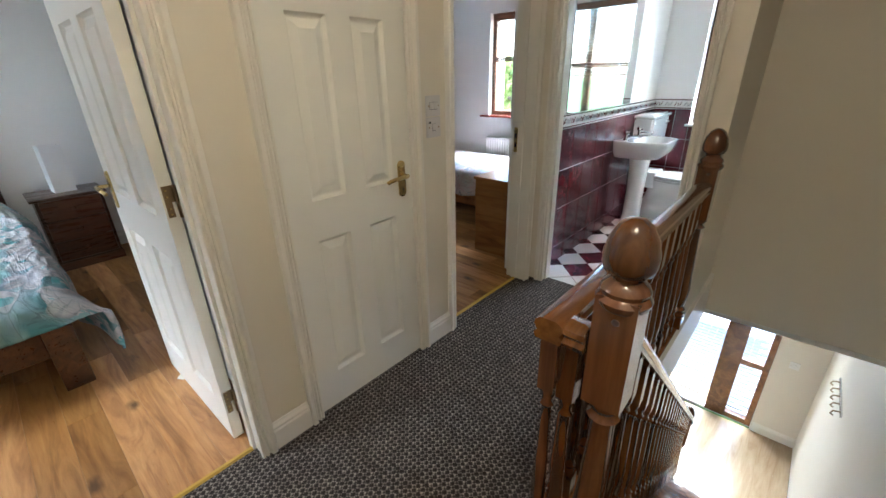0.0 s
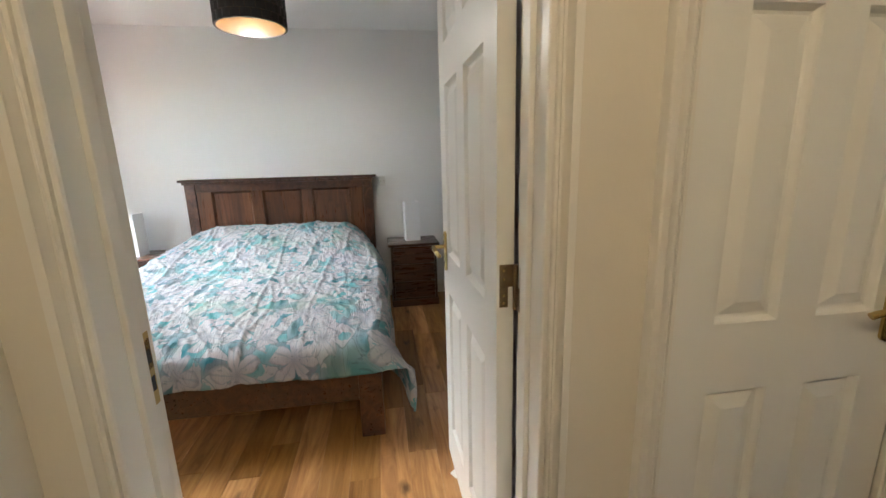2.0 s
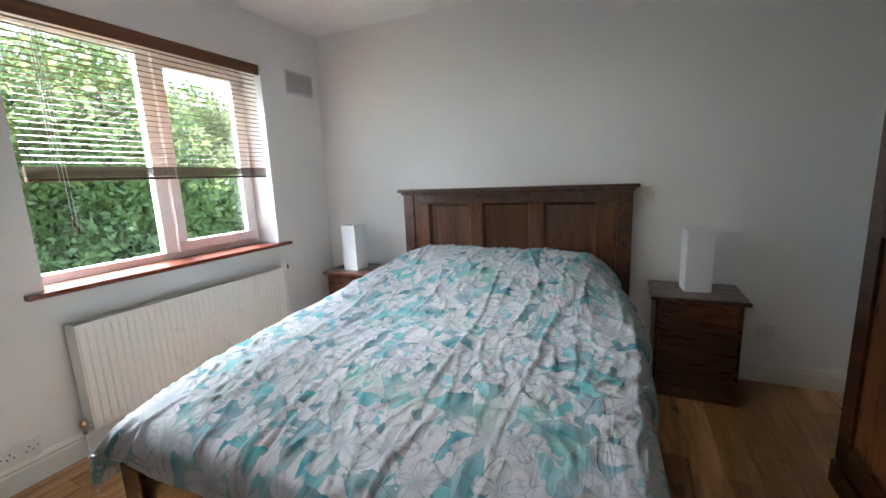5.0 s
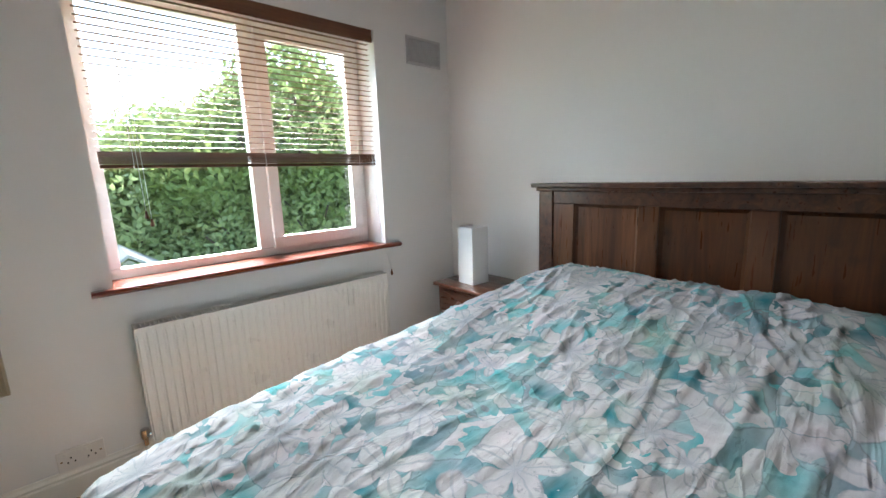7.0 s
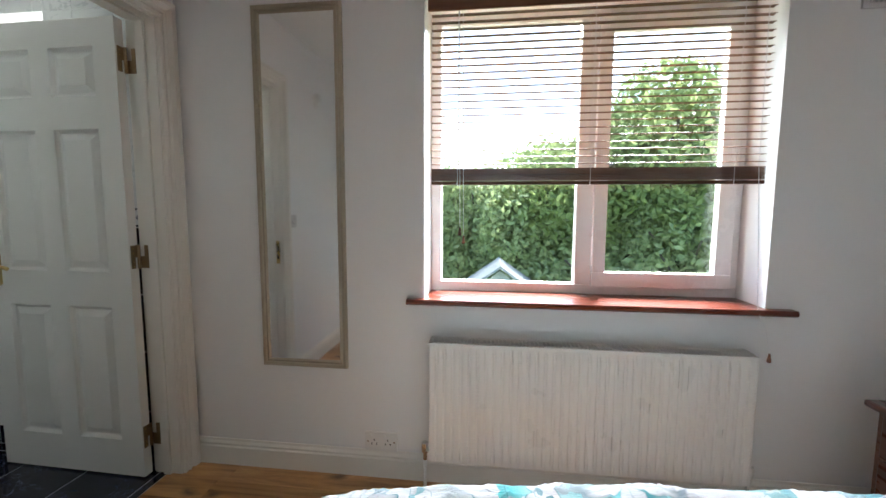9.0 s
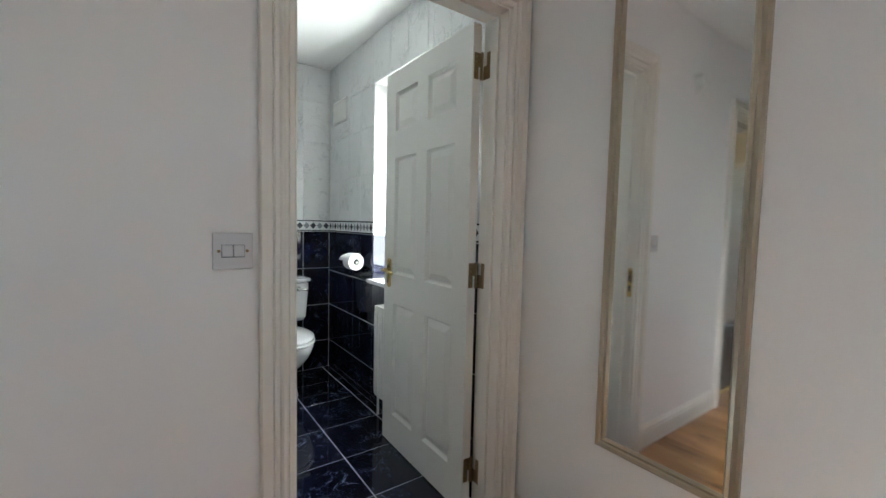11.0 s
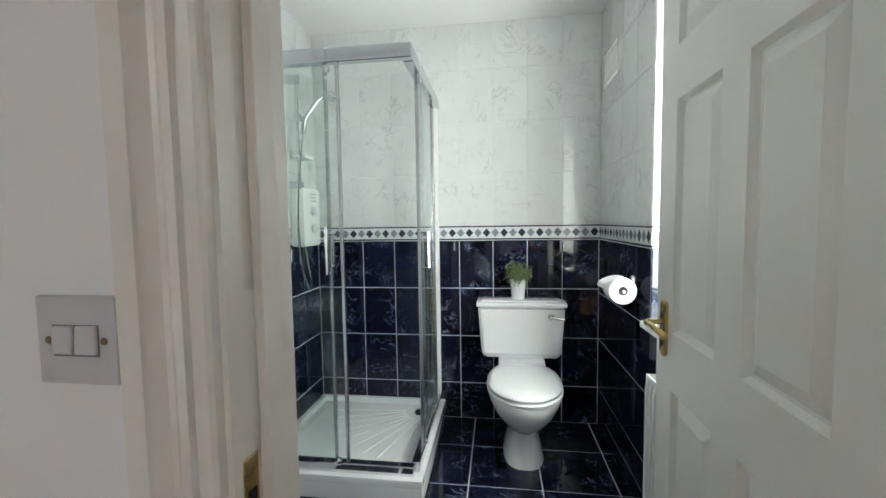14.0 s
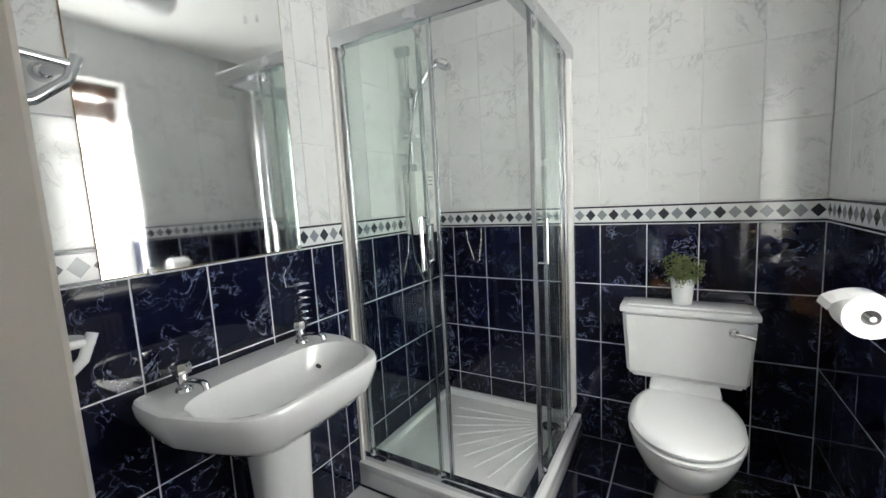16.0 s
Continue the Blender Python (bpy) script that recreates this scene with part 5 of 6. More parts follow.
bm_ = thing("bathroom_mirror", pose(-0.652, NY - 0.006, 1.122), "large frameless mirror over the basin", "mirror")
part("mirror_pane", boxes((-0.308, 0.308, 0.001, 0.006, 0.0, 0.98)), MIRROR, bm_, "silvered glass with a dark worn edge")
for x in (-0.3095, 0.308):
    part("edge", boxes((x, x + 0.0015, 0.0005, 0.0062, 0.0, 0.98)), BRONZE, bm_)
part("edge", boxes((-0.3095, 0.3095, 0.0005, 0.0062, -0.0015, 0.0)), BRONZE, bm_)
for x in (-0.2, 0.295):
    part("mirror_clip", boxes((x - 0.008, x + 0.008, -0.004, 0.006, -0.008, 0.012), bev=0.001), CHROME, bm_)


def towel_ring(z, mat, label, x=-1.02):
    t = thing("towel_ring", pose(x, NY, z), label, "towel ring", "towel rings")
    part("boss", lathe([(0.022, 0), (0.020, 0.012), (0.012, 0.02)], 16), mat, t, m=pose(0, 0, 0, 90), smooth=True)
    part("arm", tube([(0, -0.01, 0), (0.02, -0.07, 0.002), (0.03, -0.10, 0.0)], 0.012, 10), mat, t, smooth=True)
    part("bar", tube([(0.035, -0.10, 0.02), (0.01, -0.105, -0.035), (-0.05, -0.105, -0.085), (-0.13, -0.105, -0.11)], 0.012, 10), mat, t, smooth=True)
    part("top_bar", tube([(0.035, -0.10, 0.0), (-0.06, -0.105, 0.005), (-0.16, -0.105, 0.008)], 0.010, 10), mat, t, smooth=True)
    return t


towel_ring(1.605, ALU, "curved grey metal towel ring beside the mirror", -1.010)
towel_ring(1.00, CERAM, "curved white towel ring under the mirror", -1.06)

sp_ = thing("spiral_holder", pose(-0.435, NY, 0.98), "coiled chrome wire holder beside the mirror", "holder")
coil = []
for k in range(97):
    a = 6.28318 * k / 16
    r_ = 0.030 - 0.00014 * k
    coil.append((0.055 + r_ * math.cos(a), -0.036 + r_ * math.sin(a), 0.01 - 0.00165 * k))
part("coil", tube(coil, 0.0028, 6), CHROME, sp_, smooth=True)
part("hanger", tube([(0.0, -0.004, 0.08), (0.008, -0.008, 0.085), (0.012, -0.006, 0.07), (0.0, -0.006, 0.05), (0.002, -0.010, 0.01), (0.03, -0.012, 0.008), (0.06, -0.01, 0.012), (0.085, -0.036, 0.01)], 0.0025, 6), CHROME, sp_, smooth=True)

# shower
TX, TY = -0.135, -1.448
tray = thing("shower_tray", pose(TX, TY, 0), "white stone-resin shower tray with a fan of ribs", "shower tray")
wx, wy = EX - TX, NY - TY
part("body", boxes((0, wx, 0, wy, 0, 0.085), bev=0.006), CERAM, tray, smooth=True)
for r in ((0, 0.055, 0, wy), (wx - 0.035, wx, 0, wy), (0.055, wx - 0.035, 0, 0.055), (0.055, wx - 0.035, wy - 0.035, wy)):
    part("rim", boxes((*r, 0.080, 0.118), bev=0.006), CERAM, tray, smooth=True)
for k in range(9):
    a = radians(8 + k * 9.5)
    l0, l1 = 0.13, 0.55
    part("rib", boxes((l0, l1, -0.008, 0.008, 0.084, 0.0905), bev=0.003), CERAM, tray, m=pose(wx - 0.10, 0.10, 0, 0, 0, 180 - math.degrees(a)))
part("waste", lathe([(0.045, 0.084), (0.042, 0.090), (0.01, 0.091)], 20), CHROME, tray, m=pose(wx - 0.13, 0.13, 0), smooth=True)
part("foot_seal", boxes((-0.002, 0.0, 0, wy, 0.0, 0.012), (0, wx, -0.002, 0, 0.0, 0.012)), BORDD, tray)

en = thing("shower_enclosure", pose(-0.088, -1.405, 0.118), "corner-entry shower enclosure of glass and chrome, doors slid open", "shower enclosure")
ex, ey, eh = EX + 0.088, NY + 1.405, 1.787
part("bottom_rail", boxes((-0.022, 0.018, 0, ey, 0, 0.044), bev=0.004), CHROME, en)
part("bottom_rail", boxes((0.018, ex, -0.022, 0.018, 0, 0.044), bev=0.004), CHROME, en)
part("top_rail", boxes((-0.026, 0.022, -0.026, ey, eh - 0.005, eh + 0.055), bev=0.008), ALU, en)
part("top_rail", boxes((0.022, ex, -0.026, 0.022, eh - 0.005, eh + 0.055), bev=0.008), ALU, en)
part("wall_profile", boxes((-0.018, 0.018, ey - 0.032, ey, 0.0, eh + 0.03), bev=0.004), PLAST, en)
part("wall_profile", boxes((ex - 0.032, ex, -0.018, 0.018, 0.0, eh + 0.03), bev=0.004), PLAST, en)
part("seal_strip", boxes((-0.030, -0.018, ey - 0.014, ey, -0.118, eh + 0.04)), PLAST, en)


def glass_leaf(nm, along_y, a, b, off, mat):
    r = (off - 0.003, off + 0.003, a, b, 0.030, eh) if along_y else (a, b, off - 0.003, off + 0.003, 0.030, eh)
    g = part(nm, boxes(r), SHGLASS, en, "clear green-tinted glass")
    g.visible_shadow = False
    for e, w_ in ((a, 0.014), (b - 0.014, 0.014)):
        q = (off - 0.009, off + 0.009, e, e + w_, 0.03, eh) if along_y else (e, e + w_, off - 0.009, off + 0.009, 0.03, eh)
        part("stile", boxes(q, bev=0.003), ALU, g)
    return g


glass_leaf("fixed_panel", True, ey - 0.415, ey - 0.032, 0.010, ALU)
dw = glass_leaf("sliding_door", True, 0.288, 0.715, -0.010, ALU)
glass_leaf("fixed_panel", False, ex - 0.415, ex - 0.032, 0.010, ALU)
ds_ = glass_leaf("sliding_door", False, 0.160, 0.580, -0.010, ALU)
for g, pts in ((dw, [(-0.012, 0.352, 0.895), (-0.045, 0.352, 0.895), (-0.045, 0.352, 1.095), (-0.012, 0.352, 1.095)]), (dw, [(-0.012, 0.352, 0.925), (0.030, 0.352, 0.925), (0.030, 0.352, 1.065), (-0.012, 0.352, 1.065)]),
               (ds_, [(0.205, -0.012, 0.895), (0.205, -0.045, 0.895), (0.205, -0.045, 1.065), (0.205, -0.012, 1.065)])):
    part("door_handle", tube(pts, 0.007, 8), CHROME, g, "chrome bar handle", smooth=True)
for g, al_y, p in ((dw, True, 0.34), (dw, True, 0.70), (ds_, False, 0.19), (ds_, False, 0.55)):
    for z in (0.05, eh - 0.03):
        m = pose(-0.012, p, z, 0, -90) if al_y else pose(p, -0.012, z, 90)
        part("roller", lathe([(0.017, 0.0), (0.017, 0.010), (0.008, 0.016)], 14), CHROME, g, m=m, smooth=True)

# electric shower
SX = 0.36
rr_ = thing("shower_riser", pose(SX, NY, 0), "chrome shower riser rail with hand shower and hose", "shower")
part("rail", tube([(0, -0.055, 1.42), (0, -0.055, 2.03)], 0.010, 10), CHROME, rr_, smooth=True)
for z in (1.44, 2.01):
    part("bracket", boxes((-0.018, 0.018, -0.072, 0.0, z - 0.022, z + 0.022), bev=0.006), ALU, rr_, smooth=True)
part("slider", boxes((-0.022, 0.022, -0.085, -0.038, 1.78, 1.83), bev=0.008), CHROME, rr_, smooth=True)
hd = part("hand_shower", tube([(-0.01, -0.09, 1.72), (0.0, -0.10, 1.80), (0.03, -0.16, 1.90), (0.05, -0.20, 1.935)], 0.013, 10), ALU, rr_, "silver hand shower", smooth=True)
part("spray_head", lathe([(0.012, -0.03), (0.045, -0.01), (0.048, 0.004), (0.04, 0.010)], 18), ALU, hd, m=pose(0.06, -0.225, 1.925, 200, 10), smooth=True)
part("soap_holder", boxes((-0.05, 0.05, -0.12, -0.045, 1.58, 1.60), bev=0.006), LAMPG, rr_)
part("hose", tube([(-0.01, -0.09, 1.72), (-0.05, -0.10, 1.66), (-0.085, -0.09, 1.45), (-0.085, -0.08, 1.2), (-0.06, -0.08, 0.98), (0.0, -0.09, 0.86), (0.06, -0.08, 0.88), (0.075, -0.05, 1.0), (0.078, -0.04, 1.09)], 0.007, 8), CHROME, rr_, "chrome spiral hose", smooth=True)
eb = thing("electric_shower", pose(SX + 0.085, NY, 1.10), "white electric shower unit with two dials", "shower unit")
part("case", boxes((-0.105, 0.105, -0.085, 0.0, 0.0, 0.33), bev=0.020), PLAST, eb, smooth=True)
for z in (0.10, 0.20):
    part("dial", lathe([(0.028, 0), (0.026, 0.014), (0.02, 0.018)], 18), GREYP, eb, m=pose(0.0, -0.085, z, 90), smooth=True)
for z in (0.255, 0.275, 0.295):
    part("marking", boxes((-0.02, 0.05, -0.0862, -0.0848, z, z + 0.005)), BORDG, eb)
part("hose_outlet", lathe([(0.010, -0.03), (0.012, 0.0)], 10), CHROME, eb, m=pose(-0.01, -0.04, 0))

# paper roll
tr = thing("toilet_roll", pose(0.015, SY, 0.932), "white toilet roll on a chrome wall holder", "toilet roll")
part("wall_plate", lathe([(0.024, 0), (0.022, 0.010), (0.008, 0.016)], 16), CHROME, tr, m=pose(0.075, 0, 0.03, -90), smooth=True)
part("arm", tube([(0.075, 0.01, 0.03), (0.075, 0.06, 0.026), (0.07, 0.075, 0.01), (0.055, 0.078, 0.0), (-0.065, 0.078, 0.0)], 0.006, 8), CHROME, tr, smooth=True)
roll = bmesh.new()
loft([[(x, 0.078 + r * math.cos(6.28318 * k / 30), r * math.sin(6.28318 * k / 30)) for k in range(30)] for x, r in ((0.05, 0.021), (0.05, 0.054), (0.045, 0.056), (-0.045, 0.056), (-0.05, 0.054), (-0.05, 0.021), (0.05, 0.021))], roll, cap=False)
part("paper", roll, PAPER, tr, smooth=True)
part("core", loft([[(x, 0.078 + r * math.cos(6.28318 * k / 20), r * math.sin(6.28318 * k / 20)) for k in range(20)] for x, r in ((0.049, 0.019), (0.049, 0.0208), (-0.0505, 0.0208), (-0.0505, 0.019))], cap=False), GREYP, tr)
fl = bmesh.new()
loft([[(x, y, z) for x in (-0.049, 0.049)] + [(x, y + 0.0006, z) for x in (0.049, -0.049)] for y, z in ((0.085, 0.055), (0.11, 0.050), (0.135, 0.040), (0.15, 0.030), (0.158, 0.012))], fl)
part("loose_sheet", fl, PAPER, tr)

# pot plant on the cistern
pot = thing("pot_plant", pose(0.585, -1.892, 0.779), "small green plant in a white lace-edged metal pot", "plant")
part("pot", lathe([(0.036, 0.0), (0.037, 0.004), (0.046, 0.098), (0.049, 0.112), (0.047, 0.112), (0.040, 0.09), (0.0365, 0.02)], 28), CERAM, pot, "white pot with a pierced rim", smooth=True)
for k in range(22):
    a = 6.28318 * k / 22
    part("lace_hole", lathe([(0.0034, 0), (0.003, 0.0006)], 8), BORDG, pot, m=pose(0.0472 * math.cos(a), 0.0472 * math.sin(a), 0.103, 0, 85, math.degrees(a)))
    part("lace_hole", lathe([(0.0024, 0), (0.002, 0.0006)], 6), BORDG, pot, m=pose(0.0455 * math.cos(a + 0.14), 0.0455 * math.sin(a + 0.14), 0.090, 0, 85, math.degrees(a + 0.14)))
part("soil", lathe([(0.040, 0.090), (0.040, 0.094)], 20), BARK, pot)


def leaf_cloud(name, centre, radii, count, size, mat, seed, lumps=9, dome=False):
    """Small bent leaves on an uneven crown, as one mesh."""
    rng = np.random.default_rng(seed)
    lc = rng.normal(0, 1, (lumps, 3))
    lc /= np.linalg.norm(lc, axis=1)[:, None]
    lr = rng.uniform(0.32, 0.62, lumps)
    lc *= rng.uniform(0.35, 0.72, lumps)[:, None]
    pick = rng.integers(0, lumps, count)
    d = rng.normal(0, 1, (count, 3))
    d /= np.linalg.norm(d, axis=1)[:, None]
    rad = lr[pick] * rng.uniform(0.55, 1.08, count) ** 0.6
    pos = (lc[pick] + d * rad[:, None]) * np.array(radii)
    if dome:
        pos[:, 2] = np.abs(pos[:, 2])
    pos += np.array(centre)
    nrm = d + rng.normal(0, 0.7, (count, 3))
    nrm /= np.linalg.norm(nrm, axis=1)[:, None]
    t = np.cross(nrm, rng.normal(0, 1, (count, 3)))
    t /= np.linalg.norm(t, axis=1)[:, None]
    b = np.cross(nrm, t)
    s = size * rng.uniform(0.6, 1.3, count)[:, None]
    quad = np.stack([pos - t * s, pos + b * s * 0.45 + nrm * s * 0.12, pos + t * s, pos - b * s * 0.45 + nrm * s * 0.12], 1).reshape(-1, 3)
    me = bpy.data.meshes.new(name)
    me.vertices.add(len(quad))
    me.vertices.foreach_set("co", quad.astype(np.float32).ravel())
    me.loops.add(len(quad))
    me.loops.foreach_set("vertex_index", np.arange(len(quad), dtype=np.int32))
    me.polygons.add(count)
    me.polygons.foreach_set("loop_start", np.arange(0, 4 * count, 4, dtype=np.int32))
    me.update(calc_edges=True)
    me.materials.append(mat)
    return me


part("foliage", leaf_cloud("foliage", (0, 0, 0.148), (0.078, 0.078, 0.078), 1300, 0.0085, LEAF_POT, 12, 16), LEAF_POT, pot)
part("stems", loft([[(0.012 * math.cos(a), 0.012 * math.sin(a), z) for a in (0, 1.57, 3.14, 4.71)] for z in (0.092, 0.15)]), BARK, pot)

# window, blind, radiator and vent
casement("window_2", pose(-0.775, -2.60, 0.825), 0.66, 1.25, "narrow white window with obscured lower glass", (), PVC, OBSC, transom=0.86)
struct("window_sill_ensuite", boxes((-0.79, -0.085, -2.60, -2.335, 0.800, 0.825), bev=0.004), PVC, "white window sill board", "window sill")
venetian("venetian_blind", pose(-0.445, -2.50, 2.075), 0.63, 0.07, 0.085, 0.03, "brown wooden blind drawn up to the top of the window", 26, 0, BLINDW)
radiator(pose(-0.69, SY, 0.145), 0.70, 0.555, 0.095, "small white panel radiator under the shower room window")
vent(pose(0.335, SY, 1.935), 0.255, 0.17, "white slotted wall vent on the tiled wall", 14, PLAST)
cl = thing("ceiling_light", pose(-0.24, -1.70, CH), "white opal glass ceiling light", "lamp")
part("base", lathe([(0.13, 0.0), (0.13, -0.02), (0.12, -0.03)], 28), PLAST, cl, smooth=True)
part("diffuser", lathe([(0.12, -0.03), (0.118, -0.06), (0.09, -0.10), (0.04, -0.12), (0.005, -0.124)], 28), LAMPG, cl, smooth=True)
for x, y, l in ((0.05, -1.37, 0.12), (0.095, -1.34, 0.105)):
    pc = thing("pull_switch", pose(x, y, CH), "white cord pull switch hanging from the ceiling", "light switch", "pull switches")
    part("case", lathe([(0.030, 0), (0.030, -0.02), (0.02, -0.03)], 18), PLAST, pc, smooth=True)
    part("cord", tube([(0, 0, -0.03), (0, 0, -l)], 0.0013, 5), LINEN, pc)
    part("pull", lathe([(0.003, -l + 0.002), (0.006, -l - 0.03), (0.004, -l - 0.036)], 8), ALU, pc)


# ---- landing, stairs and hall ----
def turned(r_square, z0, zb0, zb1, z1):
    """A post with square ends and a turned middle."""
    bm = bmesh.new()
    box(bm, -r_square, r_square, -r_square, r_square, z0, zb0)
    box(bm, -r_square, r_square, -r_square, r_square, zb1, z1)
    h = zb1 - zb0
    r = r_square
    lathe([(r * 0.95, zb0), (r * 0.95, zb0 + 0.012), (r * 0.62, zb0 + 0.022), (r * 0.98, zb0 + 0.038), (r * 0.66, zb0 + 0.056), (r * 0.85, zb0 + 0.16 * h), (r * 1.0, zb0 + 0.28 * h), (r * 0.85, zb0 + 0.42 * h), (r * 0.62, zb0 + 0.80 * h), (r * 0.58, zb1 - 0.060), (r * 0.9, zb1 - 0.048), (r * 0.62, zb1 - 0.034), (r * 0.95, zb1 - 0.014), (r * 0.95, zb1)], 12, bm)
    return bm


def newel(m, label, h=0.93, half=False):
    n = thing("newel_post", m, label, "newel post", "newel posts")
    part("post", turned(0.042, -0.28, 0.10, 0.66, h), STAIRW, n, smooth=True)
    cap = part("collar", lathe([(0.044, h - 0.030), (0.052, h - 0.022), (0.055, h - 0.010), (0.050, h - 0.002), (0.046, h + 0.002), (0.049, h + 0.012), (0.044, h + 0.022), (0.030, h + 0.034), (0.034, h + 0.044)], 24), STAIRW, n, smooth=True)
    part("finial", lathe([(0.028, h + 0.040), (0.044, h + 0.048), (0.0515, h + 0.064), (0.052, h + 0.086), (0.045, h + 0.118), (0.031, h + 0.145), (0.014, h + 0.157), (0.003, h + 0.159)], 24), STAIRW, n, "acorn finial", smooth=True)
    part("plug", lathe([(0.008, 0), (0.007, 0.002)], 12), DKWOOD, n, m=pose(0.006, -0.048, h - 0.045, 90))
    return n


newel(pose(-0.205, 0.765, 0), "varnished timber newel post with an acorn finial")
newel(pose(-0.330, 2.268, 0), "varnished timber newel post against the bathroom wall")
newel(pose(-0.235, 3.66, HALL), "varnished timber newel post at the foot of the stairs")

RAILP = [(-0.030, 0.0), (0.030, 0.0), (0.034, 0.012), (0.026, 0.022), (0.034, 0.034), (0.032, 0.046), (0.020, 0.056), (-0.020, 0.056), (-0.032, 0.046), (-0.034, 0.034), (-0.026, 0.022), (-0.034, 0.012)]
bal = thing("landing_balustrade", pose(-0.33, 0.735, 0), "varnished timber landing balustrade with turned spindles", "balustrade")
part("handrail", loft([[(a, y, 0.79 + b) for a, b in RAILP] for y in (-0.034, 1.49)]), RAILW, bal, smooth=True)
part("handrail", loft([[(x, a, 0.79 + b) for a, b in RAILP] for x in (0.034, 0.08)]), RAILW, bal, smooth=True)
part("base_rail", boxes((-0.032, 0.032, -0.03, 1.49, 0.0, 0.035), (0.032, 0.08, -0.032, 0.032, 0.0, 0.035), bev=0.004), RAILW, bal)
spm = mesh_of("spindle", turned(0.0205, 0.035, 0.14, 0.64, 0.792), STAIRW, True)
for k in range(14):
    part("spindle", spm, STAIRW, bal, m=pose(0, k * 0.108, 0))
part("spindle", spm, STAIRW, bal, m=pose(0.048, 0.0, 0))

st = thing("staircase", pose(-0.225, 0.82, 0), "straight timber staircase with treads and risers", "staircase")
RISE, GO = 2.65 / 14, 0.215
tm = mesh_of("tread", boxes((0.02, 0.905, -0.02, GO + 0.005, -0.028, 0.0), bev=0.006), STAIRW)
rm = mesh_of("riser", boxes((0.02, 0.905, 0.0, 0.018, -RISE, -0.028)), GLOSS)
for k in range(13):
    part("tread", tm, STAIRW, st, m=pose(0, k * GO, -(k + 1) * RISE))
for k in range(14):
    part("riser", rm, GLOSS, st, m=pose(0, k * GO - 0.001, -k * RISE))
sl = -RISE / GO
part("string", prism([(0.0, -0.32), (0.0, 0.06), (13.2 * GO, 0.06 + sl * 13.2 * GO), (13.2 * GO, -0.20 + sl * 13.2 * GO)], -0.02, 0.02), STAIRW, st)
part("wall_string", prism([(0.0, -0.32), (0.0, 0.06), (13.2 * GO, 0.06 + sl * 13.2 * GO), (13.2 * GO, -0.20 + sl * 13.2 * GO)], 0.905, 0.923), GLOSS, st)
sb = thing("stair_balustrade", pose(-0.222, 0.82, 0), "varnished sloping handrail with turned spindles", "balustrade")
y0_, y1_ = -0.01, 2.80
part("handrail", loft([[(a, y, 0.80 + b + sl * y) for a, b in RAILP] for y in (y0_, y1_)]), RAILW, sb, smooth=True)
for k in range(23):
    y = 0.09 + k * 0.118
    part("spindle", spm, STAIRW, sb, m=pose(0, y, 0.01 + sl * y))

# hall front
fd = thing("front_door_screen", pose(0.0, 5.14, HALL), "varnished timber front door frame with a glazed side screen", "door")
part("jamb", boxes((-0.98, -0.92, 0, 0.08, 0, 2.09), bev=0.004), RAILW, fd)
part("post", boxes((-0.195, 0.015, 0, 0.08, 0, 2.03), bev=0.004), RAILW, fd)
part("jamb", boxes((0.225, 0.285, 0, 0.08, 0, 2.09), bev=0.004), RAILW, fd)
part("head", boxes((-0.92, 0.225, 0, 0.08, 2.03, 2.09), bev=0.004), RAILW, fd)
part("bottom_rail", boxes((0.015, 0.225, 0.005, 0.075, 0, 0.07), bev=0.004), RAILW, fd)
part("middle_rail", boxes((0.015, 0.225, 0.005, 0.075, 0.80, 0.87), bev=0.004), RAILW, fd)
for za, zb in ((0.07, 0.80), (0.87, 2.03)):
    part("pane", boxes((0.015, 0.225, 0.035, 0.041, za, zb)), GLASS, fd).visible_shadow = False
part("door_sill", boxes((-0.92, -0.195, 0, 0.12, 0, 0.03), bev=0.004), PVC, fd)
dm = thing("door_mat", pose(-0.55, 5.42, HALL - 0.03), "tan coir doormat outside the open front door", "mat")
part("mat", boxes((-0.36, 0.36, -0.16, 0.20, 0.0, 0.018), bev=0.004), MAT, dm)
for k in range(5):
    part("marking", boxes((0.02 + k * 0.05, 0.05 + k * 0.05, -0.05, 0.03, 0.0178, 0.0188)), BARK, dm)
hk = thing("coat_hook_rail", pose(0.70, 4.05, HALL + 1.50, 0, 0, 90), "row of metal coat hooks on the hall wall", "coat hooks")
part("back_bar", boxes((-0.28, 0.28, 0.0, 0.012, -0.012, 0.012), bev=0.002), ALU, hk)
for k in range(5):
    x = -0.22 + k * 0.11
    part("hook", tube([(x, 0.012, 0.0), (x, 0.05, -0.01), (x, 0.06, -0.04), (x, 0.04, -0.05)], 0.006, 8), BRONZE, hk, smooth=True)
plate(pose(0.46, 5.10, -1.62, 0, 0, 180), 0.086, 0.086, "white switch plate on the hall wall beside the door", "light switch", 1)
sw0 = plate(pose(XL, 1.372, 1.215, 0, 0, -90), 0.086, 0.086, "grey-white double switch beside the closet door", "light switch", 2, mat=GREYP)
sw1 = plate(pose(XL, 1.372, 1.125, 0, 0, -90), 0.086, 0.086, "grey-white fused switch beside the closet door", "light switch", 1, mat=GREYP)
part("neon", boxes((0.022, 0.034, 0.009, 0.0115, 0.018, 0.026)), BORDD, sw1)

